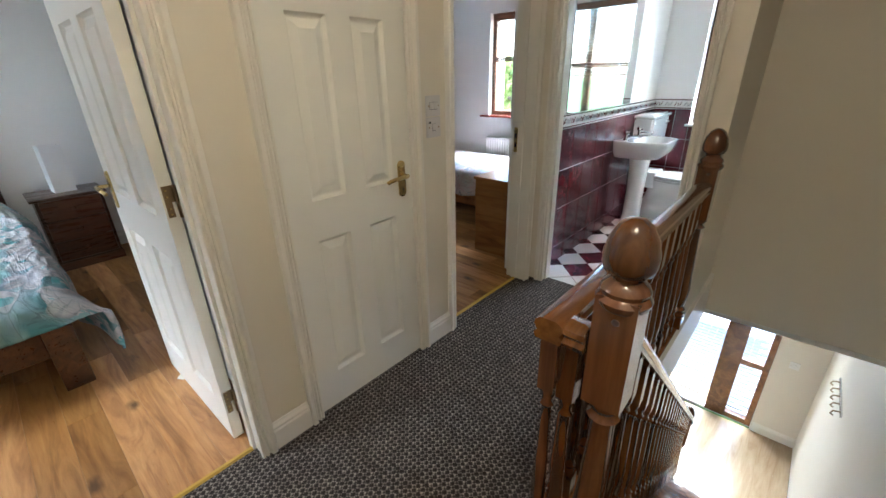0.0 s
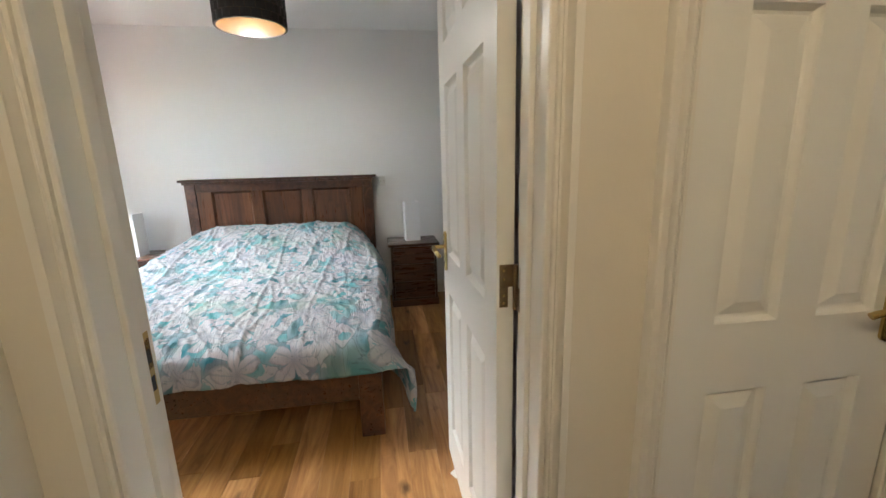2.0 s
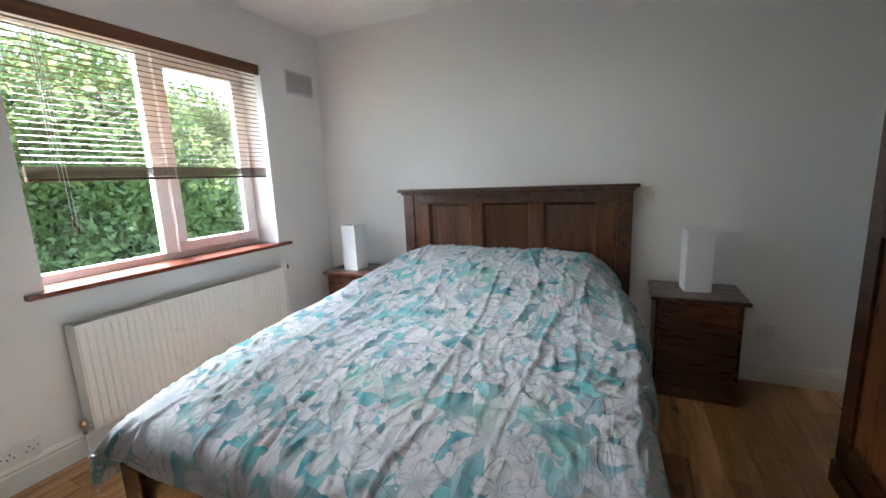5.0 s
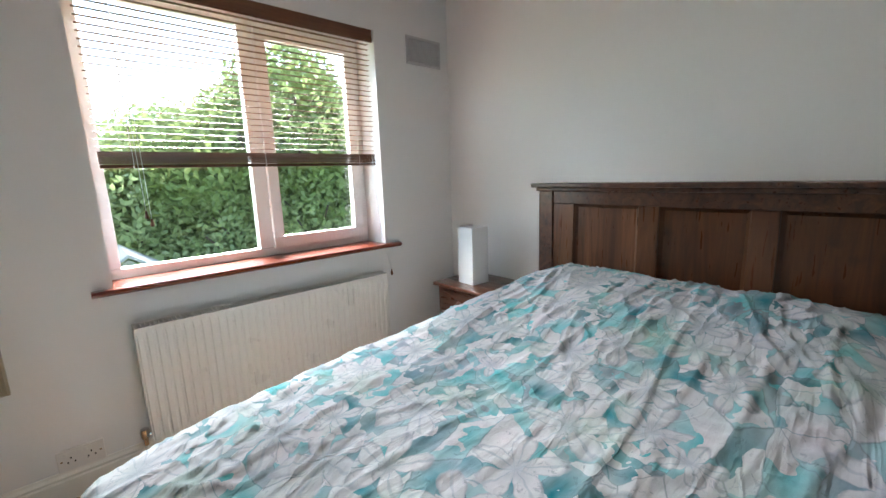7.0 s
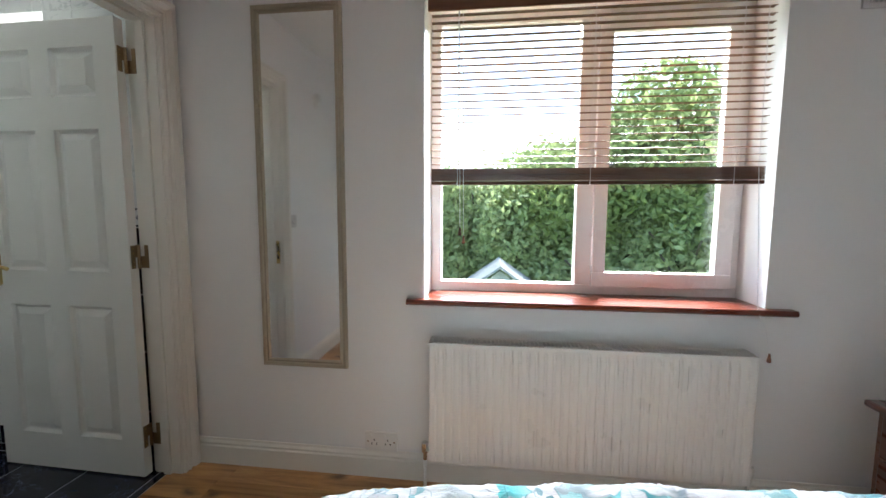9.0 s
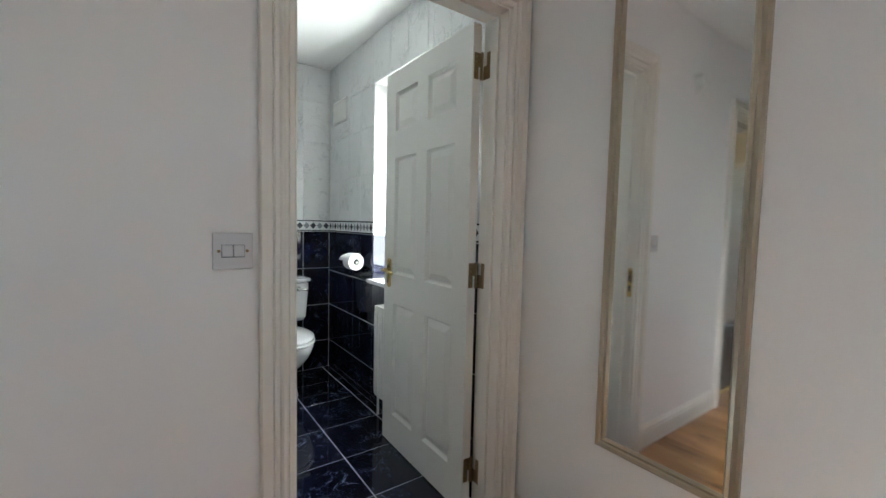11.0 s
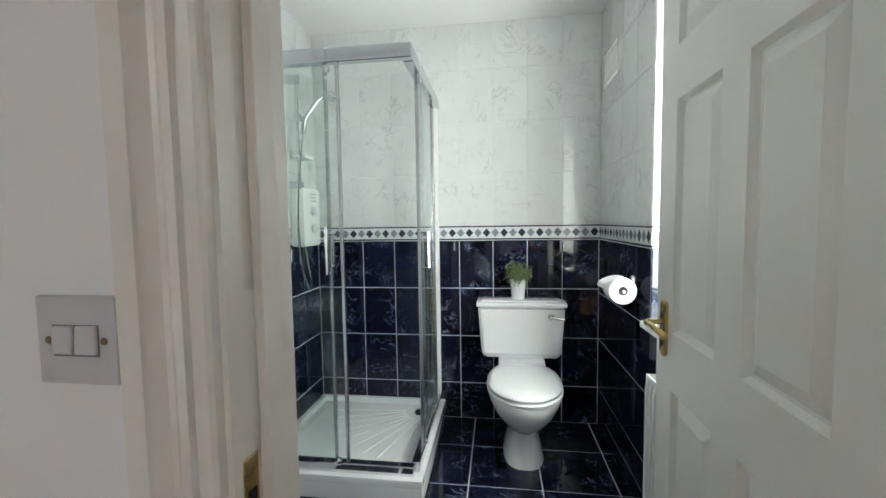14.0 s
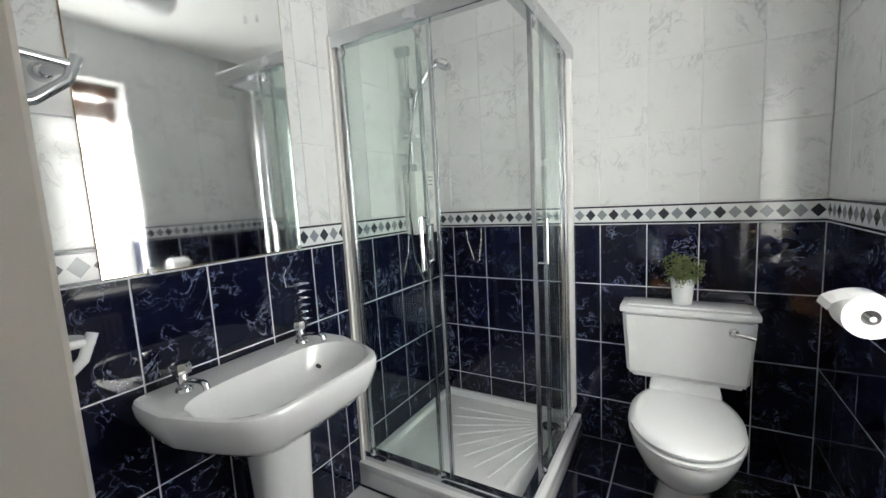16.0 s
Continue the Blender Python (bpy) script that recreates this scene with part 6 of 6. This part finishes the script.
# added warm fill lamp that brightens the landing; its fitting is invented and unseen
ll = thing("ceiling_light", pose(0.05, 0.15, CH), "added warm fill lamp over the landing, its fitting never in view", "lamp")
part("base", lathe([(0.12, 0.0), (0.12, -0.02)], 28), BRASS, ll, smooth=True)
part("diffuser", lathe([(0.11, -0.02), (0.108, -0.05), (0.08, -0.085), (0.03, -0.10), (0.004, -0.102)], 28), glow("landing_fill_glow", (1.0, 0.82, 0.58), 1.5), ll, "glowing bowl of the added fill lamp", smooth=True)
lp = new("landing_fill_light", bpy.data.lights.new("landing_fill_light", "POINT"))
lp.data.energy, lp.data.color, lp.data.shadow_soft_size = LANDING_W, (1.0, 0.77, 0.52), 0.08
lp.matrix_basis = pose(0.05, 0.15, CH - 0.19)

# ---- bathroom ----
basin(pose(-1.262, 3.80, 0, 0, 0, 90), 0.52, 0.42, "white pedestal basin on the maroon tiled wall")
toilet(pose(-1.258, 4.26, 0, 0, 0, 180), "white toilet with a raised cistern in the corner", 0.20)
bmr = thing("bathroom_mirror", pose(-1.262, 2.64, 1.085), "wide frameless mirror above the basin", "mirror")
part("mirror_pane", boxes((0.0, 0.006, 0.0, 1.20, 0.0, 0.76)), MIRROR, bmr)
for y in (-0.002, 1.20):
    part("edge", boxes((-0.001, 0.0065, y, y + 0.002, 0.0, 0.76)), ALU, bmr)
bl2 = thing("wall_light", pose(-1.265, 3.40, 1.90), "white glass wall light over the mirror", "lamp")
part("bracket", boxes((0, 0.05, -0.03, 0.03, -0.03, 0.03), bev=0.006), ALU, bl2)
part("shade", lathe([(0.03, 0), (0.06, 0.05), (0.055, 0.055)], 18), LAMPG, bl2, m=pose(0.08, 0, -0.02), smooth=True)
casement("window_3", pose(0.05, 4.80, 0.86, 0, 0, 180), 0.98, 1.15, "brown timber bathroom window", (0.50,), BLINDW, GLASS, transom=0.55)
venetian("venetian_blind", pose(-0.44, 4.72, 2.01, 0, 0, 180), 0.95, 0.07, 0.66, 0.03, "wooden slatted blind half lowered in the bathroom window", 8, -14)
struct("window_sill_bathroom", boxes((-0.96, 0.08, 4.57, 4.80, 0.835, 0.858), bev=0.004), PVC, "white tiled window sill", "window sill")

# ---- second bedroom ----
casement("window_4", pose(-1.85, 4.22, 0.90, 0, 0, 180), 1.08, 1.04, "brown timber window of the second bedroom", (0.54,), BLINDW, GLASS)
venetian("venetian_blind", pose(-2.39, 4.17, 1.935, 0, 0, 180), 1.04, 0.07, 0.42, 0.03, "brown wooden blind lowered over the second bedroom window", 8, -14)
struct("window_sill_second", boxes((-3.03, -1.75, 4.06, 4.22, 0.875, 0.898), bev=0.005), SILLW, "dark red window sill", "window sill")
radiator(pose(-2.45, 4.10, 0.14, 0, 0, 180), 0.9, 0.52, 0.10, "white panel radiator under the second bedroom window")
b2 = thing("single_bed", pose(-2.70, 3.50, 0), "pine bed in the second bedroom", "bed")
part("frame", boxes((-0.98, 0.98, -0.47, -0.44, 0.16, 0.34), (-0.98, 0.98, 0.44, 0.47, 0.16, 0.34), (-0.98, -0.95, -0.44, 0.44, 0.16, 0.34), (0.95, 0.98, -0.44, 0.44, 0.16, 0.34), bev=0.004), PINE, b2)
for x in (-0.95, 0.90):
    for y in (-0.45, 0.40):
        part("leg", boxes((x, x + 0.05, y, y + 0.05, 0, 0.16)), PINE, b2)
part("mattress", boxes((-0.94, 0.94, -0.43, 0.43, 0.20, 0.44), bev=0.04), LINEN, b2, smooth=True)
duvet("duvet", pose(0, 0, 0), -3.66, -1.74, 3.02, 3.98, 0.485, 0.10, 0.20, 0.10, QUILT2, "white duvet with red and grey flowers", 0.03, 0.0, 7.0, 0.6, 0.0)
cd = thing("chest_of_drawers", pose(-1.89, 2.49, 0), "low orange pine chest beside the bedroom wall", "chest")
part("body", boxes((0.0, 0.39, 0.0, 0.72, 0.0, 0.59), bev=0.003), PINE, cd)
part("top", boxes((-0.012, 0.395, -0.012, 0.732, 0.59, 0.612), bev=0.005), PINE, cd)
for k in range(3):
    dr = part("drawer", boxes((-0.006, 0.0, 0.02, 0.70, 0.05 + k * 0.18, 0.22 + k * 0.18)), PINE, cd)
    part("knob", lathe([(0.007, 0), (0.015, 0.015), (0.01, 0.022)], 12), PINE, dr, m=pose(-0.006, 0.36, 0.135 + k * 0.18, 0, -90), smooth=True)
l2 = thing("table_lamp", pose(-1.60, 2.66, 0.612), "white cylindrical table lamp on the chest", "lamp")
part("base", lathe([(0.05, 0.0), (0.05, 0.01), (0.012, 0.02)], 20), PLAST, l2)
part("shade", lathe([(0.07, 0.01), (0.07, 0.29), (0.066, 0.29), (0.066, 0.02)], 28), LAMPG, l2, smooth=True)
w2 = thing("wardrobe", pose(-4.20, 3.42, 0), "orange pine wardrobe in the second bedroom", "wardrobe")
part("carcass", boxes((0, 0.46, 0, 0.62, 0.08, 1.88), bev=0.004), PINE, w2)
part("plinth", boxes((0.0, 0.45, 0.01, 0.61, 0, 0.08)), PINE, w2)
part("door", boxes((0.46, 0.478, 0.01, 0.305, 0.10, 1.86), bev=0.003), PINE, w2)
part("door", boxes((0.46, 0.478, 0.315, 0.61, 0.10, 1.86), bev=0.003), PINE, w2)

# ---- outside ----
gr = bmesh.new()
bmesh.ops.create_grid(gr, x_segments=40, y_segments=40, size=400)
for v in gr.verts:
    v.co.z = -2.86
struct("ground", gr, GRASS, "green lawn round the house", "ground")
struct("pavement_front", boxes((-6.0, 5.0, 5.40, 12.0, -2.88, -2.70)), DGROUT, "grey block paving before the front door", "pavement")


def tree(m, h, spread, leaves, mat, seed, label, size=0.11, trunk=0.16, name="tree", base=0.30):
    t = thing(name, m, label, "tree" if name == "tree" else "shrub")
    rng = random.Random(seed)
    top = h * 0.72
    part("trunk", tube([(0, 0, -0.1), (0.05, 0.02, h * 0.2), (-0.03, 0.05, h * 0.4), (0.04, 0.0, top)], trunk, 9), BARK, t, smooth=True)
    for k in range(7):
        a, z = rng.uniform(0, 6.28), h * rng.uniform(0.25, 0.6)
        r = spread * rng.uniform(0.5, 0.85)
        part("limb", tube([(0, 0, z), (r * 0.4 * math.cos(a), r * 0.4 * math.sin(a), z + h * 0.10), (r * math.cos(a), r * math.sin(a), z + h * 0.22)], trunk * 0.33, 6), BARK, t, smooth=True)
    zc = h * (1 + base) / 2
    part("crown", leaf_cloud("crown", (0, 0, zc), (spread, spread, h * (1 - base) / 2 * 1.05), leaves, size, mat, seed, 16), mat, t)
    return t


G0 = -2.86
tree(pose(-6.7, -11.6, G0), 7.25, 3.2, 48000, LEAF_TREE, 3, "tall rounded green tree behind the hedge", 0.095)
tree(pose(-10.2, -12.0, G0), 6.6, 2.4, 26000, LEAF_TREE, 4, "green tree behind the garden hedge", 0.095)
tree(pose(-13.2, -10.5, G0), 7.4, 2.6, 20000, LEAF_TREE, 6, "green tree behind the garden hedge", 0.11)
for k, (x, y, h, s) in enumerate(((-0.6, -11.2, 5.2, 1.5), (1.6, -11.6, 5.5, 1.6), (-2.4, -11.6, 5.55, 1.5), (-3.9, -10.9, 4.9, 1.5), (-5.3, -10.4, 4.6, 1.5), (-7.0, -10.0, 4.5, 1.6), (-8.9, -9.9, 4.6, 1.6), (-10.8, -9.4, 4.6, 1.6), (-12.8, -8.6, 4.8, 1.7), (3.8, -11.8, 5.2, 1.8))):
    tree(pose(x, y, G0), h, s, 17000, LEAF_HEDGE, 20 + k, "dense green hedge shrub at the end of the garden", 0.085, 0.07, "hedge_shrub", -0.02)
sd_ = thing("garden_shed", pose(-2.95, -8.6, G0), "small shed with a pale grey pitched roof", "shed")
part("wall", boxes((-0.85, 0.85, -0.6, 0.6, 0, 2.35)), RENDERW, sd_)
part("roof", prism([(-1.0, 2.32), (0, 3.02), (1.0, 2.32), (1.0, 2.37), (0, 3.07), (-1.0, 2.37)], -0.75, 0.75), SHEDROOF, sd_, m=pose(0, 0, 0, 0, 0, 90))
part("gable", prism([(-0.85, 2.30), (0.85, 2.30), (0, 2.98)], 0.60, 0.64), RENDERW, sd_, m=pose(0, 0, 0, 0, 0, 90))
for k, (x, y, h, s) in enumerate(((-3.6, 12.5, 5.0, 2.2), (-6.8, 12.5, 5.4, 2.4), (-10.0, 11.5, 5.0, 2.2))):
    tree(pose(x, y, G0), h, s, 15000, LEAF_TREE, 50 + k, "green garden tree in front of the house", 0.11)

# ---- pieces of floors and walls ----
rng = random.Random(11)


def planks(parent, x0, x1, y0, y1, pitch, mat, name="plank"):
    y = y0
    meshes = {}
    while y < y1 - 0.01:
        wd_ = min(pitch, y1 - y)
        x = x0 - rng.uniform(0, 0.9)
        while x < x1:
            ln = rng.choice((0.55, 0.8, 1.0, 1.2))
            a, b = max(x, x0), min(x + ln, x1)
            x += ln
            if b - a < 0.02:
                continue
            key = (round(b - a, 3), round(wd_, 3))
            if key not in meshes:
                h, w2_, e, t = (b - a) / 2, wd_ / 2, 0.0014, 0.0
                bm = bmesh.new()
                loft([[(-h, -w2_, -0.016), (h, -w2_, -0.016), (h, w2_, -0.016), (-h, w2_, -0.016)], [(-h, -w2_, -e), (h, -w2_, -e), (h, w2_, -e), (-h, w2_, -e)], [(-h + e, -w2_ + e, t), (h - e, -w2_ + e, t), (h - e, w2_ - e, t), (-h + e, w2_ - e, t)]], bm)
                meshes[key] = mesh_of(name, bm, mat)
            part(name, meshes[key], mat, parent, m=pose((a + b) / 2, y + wd_ / 2, rng.uniform(-0.0004, 0.0004)))
        y += pitch
    return parent


planks(bpy.data.objects["floor_bedroom"], -4.44, -1.353, -2.37, 1.33, 0.125, OAK)
planks(bpy.data.objects["floor_second"], -3.2, -1.353, 1.45, 4.10, 0.125, OAK)


def tile_mesh(w, h, mat, name="tile", e=0.0016, t=0.008):
    """A tile in its own x-z plane, its face towards -y."""
    bm = bmesh.new()
    loft([[(0, 0, 0), (w, 0, 0), (w, 0, h), (0, 0, h)], [(0, -t + e, 0), (w, -t + e, 0), (w, -t + e, h), (0, -t + e, h)], [(e, -t, e), (w - e, -t, e), (w - e, -t, h - e), (e, -t, h - e)]], bm)
    return mesh_of(name, bm, mat)


TILE_CACHE = {}


def tiles(parent, m, cols, rows, mat, joint=0.0045, skip=(), name="tile"):
    """Tiles between the joints cols (x) and rows (z) of a wall plane m; skip: (x0, x1, z0, z1) left open."""
    for a, b in zip(cols, cols[1:]):
        for c, d in zip(rows, rows[1:]):
            if any(a >= s[0] - 1e-3 and b <= s[1] + 1e-3 and c >= s[2] - 1e-3 and d <= s[3] + 1e-3 for s in skip):
                continue
            w, h = b - a - joint, d - c - joint
            if w < 0.008 or h < 0.008:
                continue
            key = (round(w, 4), round(h, 4), mat.name)
            if key not in TILE_CACHE:
                TILE_CACHE[key] = tile_mesh(w, h, mat, name)
            part(name, TILE_CACHE[key], mat, parent, m=m @ pose(a + joint / 2, 0, c + joint / 2))


def grout_wall(name, rows_, label, mat=GROUT):
    return struct(name, boxes(*rows_), mat, label, "tiled wall")


LOW = [0.0, 0.226, 0.523, 0.820, 1.114]
HIGH = [1.203, 1.512, 1.816, 2.120, CH]


def border(parent, m, x0, x1):
    """A band of white tiles with dark and grey diamonds between thin navy strips."""
    for z in (1.117, 1.193):
        part("listel", boxes((x0, x1, -0.0095, 0.0, z, z + 0.008)), BORDD, parent, m=m)
    part("border_band", boxes((x0, x1, -0.0075, 0.0, 1.126, 1.192)), BORDW, parent, m=m)
    n = int((x1 - x0) / 0.0508)
    for k in range(n):
        x = x0 + (k + 0.5) * (x1 - x0) / n
        big = k % 2 == 0
        s = 0.026
        bm = bmesh.new()
        vs = [bm.verts.new(p) for p in ((x - s * 0.9, -0.0082, 1.159), (x, -0.0082, 1.159 - s), (x + s * 0.9, -0.0082, 1.159), (x, -0.0082, 1.159 + s))]
        vb = [bm.verts.new((v.co.x, -0.006, v.co.z)) for v in vs]
        bm.faces.new(vs)
        for i in range(4):
            bm.faces.new((vs[i], vs[(i + 1) % 4], vb[(i + 1) % 4], vb[i]))
        part("diamond", bm, BORDD if big else BORDG, parent, m=m)


def run(a, b, first, pitch):
    """Joints from a to b with one at `first`."""
    k0 = math.ceil((a - first) / pitch + 1e-6)
    out = [a]
    while first + k0 * pitch < b - 0.012:
        if first + k0 * pitch > a + 0.012:
            out.append(first + k0 * pitch)
        k0 += 1
    return out + [b]


# east wall: seen along -x; local x runs towards -y
te = grout_wall("wall_tiles_east", [(EX + 0.0025, 0.70, SY, NY, 0, CH)], "navy and white marbled wall tiles with a diamond border")
me_ = pose(EX + 0.008, NY, 0, 0, 0, -90)
ce = run(0.0, NY - SY, 0.091, 0.2035)
tiles(te, me_, ce, LOW, NAVY)
tiles(te, me_, ce, HIGH, WMARB, 0.002)
border(te, me_, 0.0, NY - SY)
# north wall: seen along +y; local x runs towards +x
tn = grout_wall("wall_tiles_north", [(WXE, EX, NY + 0.0025, -0.63, 0, CH)], "navy and white marbled wall tiles with a diamond border")
mn_ = pose(0, NY + 0.008, 0)
cn = run(WXE, -0.289, -0.289, 0.2045) + [-0.18, -0.10, 0.075, 0.28, 0.485, EX]
tiles(tn, mn_, cn, LOW, NAVY)
tiles(tn, mn_, cn, HIGH, WMARB, 0.002)
border(tn, mn_, WXE, EX)
# south wall: seen along -y; local x runs towards -x
ts = grout_wall("wall_tiles_south", [(-0.11, EX, -2.374, SY - 0.0025, 0, CH), (WXE, -0.78, -2.374, SY - 0.0025, 0, CH), (-0.78, -0.11, -2.374, SY - 0.0025, 0, 0.80), (-0.78, -0.11, -2.374, SY - 0.0025, 2.08, CH)], "navy and white marbled wall tiles round the window")
ms_ = pose(EX, SY - 0.008, 0, 0, 0, 180)
cs_ = run(0.0, 0.80, 0.20, 0.2035) + run(0.80, 1.47, 0.81, 0.2035)[1:] + run(1.47, EX - WXE, 1.62, 0.2035)[1:]
tiles(ts, ms_, cs_, LOW[:3] + [0.80], NAVY)
tiles(ts, ms_, cs_, [0.80, 1.114], NAVY, skip=[(0.80, 1.47, 0, 3)])
tiles(ts, ms_, cs_, HIGH[:3] + [2.08], WMARB, 0.002, skip=[(0.80, 1.47, 0, 2.08)])
tiles(ts, ms_, cs_, [2.08, CH], WMARB, 0.002)
border(ts, ms_, 0.0, 0.80)
border(ts, ms_, 1.47, EX - WXE)
# window reveal
rv = grout_wall("wall_tiles_reveal", [(-0.114, -0.11, -2.60, -2.374, 0.825, 2.08)], "tiled reveal of the window")
mr_ = pose(-0.110, -2.365, 0, 0, 0, -90)
tiles(rv, mr_, [0.0, 0.115, 0.235], [0.825, 1.114], NAVY)
tiles(rv, mr_, [0.0, 0.235], HIGH[:3] + [2.08], WMARB, 0.002)
border(rv, mr_, 0.0, 0.235)
# floor
fe = bpy.data.objects["floor_ensuite"]
fx = run(-1.352, 0.70, 0.040, 0.338)
fy = run(-2.374, -0.63, -1.640, 0.340)
for a, b in zip(fx, fx[1:]):
    for c, d in zip(fy, fy[1:]):
        w, h = b - a - 0.006, d - c - 0.006
        key = (round(w, 4), round(h, 4), "floor")
        if key not in TILE_CACHE:
            TILE_CACHE[key] = tile_mesh(w, h, NAVY)
        part("tile", TILE_CACHE[key], NAVY, fe, m=pose(a + 0.003, c + 0.003, -0.008) @ pose(0, 0, 0, -90, 0, 0) @ pose(0, 0, 0, 0, 0, 0) @ Matrix.Diagonal((1, 1, -1, 1)))

# bathroom tiles
BXW = -1.265
tb = grout_wall("wall_tiles_bathroom", [(BXW, BXW + 0.003, 2.43, 4.61, 0, 1.085)], "maroon wall tiles with a patterned border")
mb_ = pose(BXW, 2.43, 0, 0, 0, 90)
tiles(tb, mb_, run(0, 2.18, 0.15, 0.2035), [0.0, 0.13, 0.43, 0.71, 0.99], MAROON)
tb2 = grout_wall("wall_tiles_bathroom_north", [(BXW, -0.93, 4.607, 4.61, 0, 1.085), (-0.93, 0.70, 4.607, 4.61, 0, 0.835)], "maroon wall tiles with a patterned border")
tiles(tb2, pose(BXW, 4.61, 0), run(0, 0.335, 0.2, 0.2035), [0.0, 0.13, 0.43, 0.71, 0.99], MAROON)
tiles(tb2, pose(-0.93, 4.61, 0), run(0, 1.63, 0.2, 0.2035), [0.0, 0.13, 0.43, 0.71, 0.835], MAROON)


def bath_border(parent, m, ln):
    part("border_band", boxes((0, ln, -0.009, 0.0, 0.993, 1.080)), BORDW, parent, m=m)
    for z in (0.995, 1.070):
        part("listel", boxes((0, ln, -0.0105, -0.008, z, z + 0.008)), MAROON, parent, m=m)
    n = int(ln / 0.07)
    for k in range(n):
        x = (k + 0.5) * ln / n
        part("scroll", tube([(x - 0.028, -0.0095, 1.02), (x - 0.012, -0.0095, 1.05), (x + 0.004, -0.0095, 1.04), (x, -0.0095, 1.02), (x + 0.02, -0.0095, 1.03), (x + 0.03, -0.0095, 1.055)], 0.004, 5), BORDG if k % 2 else MAROON, parent, m=m)


bath_border(tb, mb_, 2.18)
bath_border(tb2, pose(BXW, 4.61, 0), 0.335)
fb = bpy.data.objects["floor_bathroom"]
half = 0.1365
dmn = {}
for mat in (MAROON, WTILE):
    bm = bmesh.new()
    s = half - 0.002
    loft([[(s, 0, -0.008), (0, s, -0.008), (-s, 0, -0.008), (0, -s, -0.008)], [(s, 0, -0.001), (0, s, -0.001), (-s, 0, -0.001), (0, -s, -0.001)], [(s - 0.002, 0, 0), (0, s - 0.002, 0), (-s + 0.002, 0, 0), (0, -s + 0.002, 0)]], bm)
    dmn[mat.name] = mesh_of("tile", bm, mat)
for i in range(-1, 16):
    for j in range(0, 16):
        x, y = -1.185 + i * half, 2.52 + j * half
        if (i + j) % 2 == 0 and -1.36 < x < 0.2 and y < 4.62 and (x < -0.42 or y > 3.3):
            mat = MAROON if j % 2 else WTILE
            part("tile", dmn[mat.name], mat, fb, m=pose(x, y, 0))

# block paving outside the front door
pv = bpy.data.objects["pavement_front"]
pm_ = mesh_of("paving_block", boxes((0.004, 0.196, 0.004, 0.096, 0, 0.02), bev=0.004), PAVE)
for i in range(12):
    for j in range(20):
        x = -2.2 + i * 0.2 + (0.1 if j % 2 else 0)
        part("paving_block", pm_, PAVE, pv, m=pose(x, 5.42 + j * 0.1, -2.70))
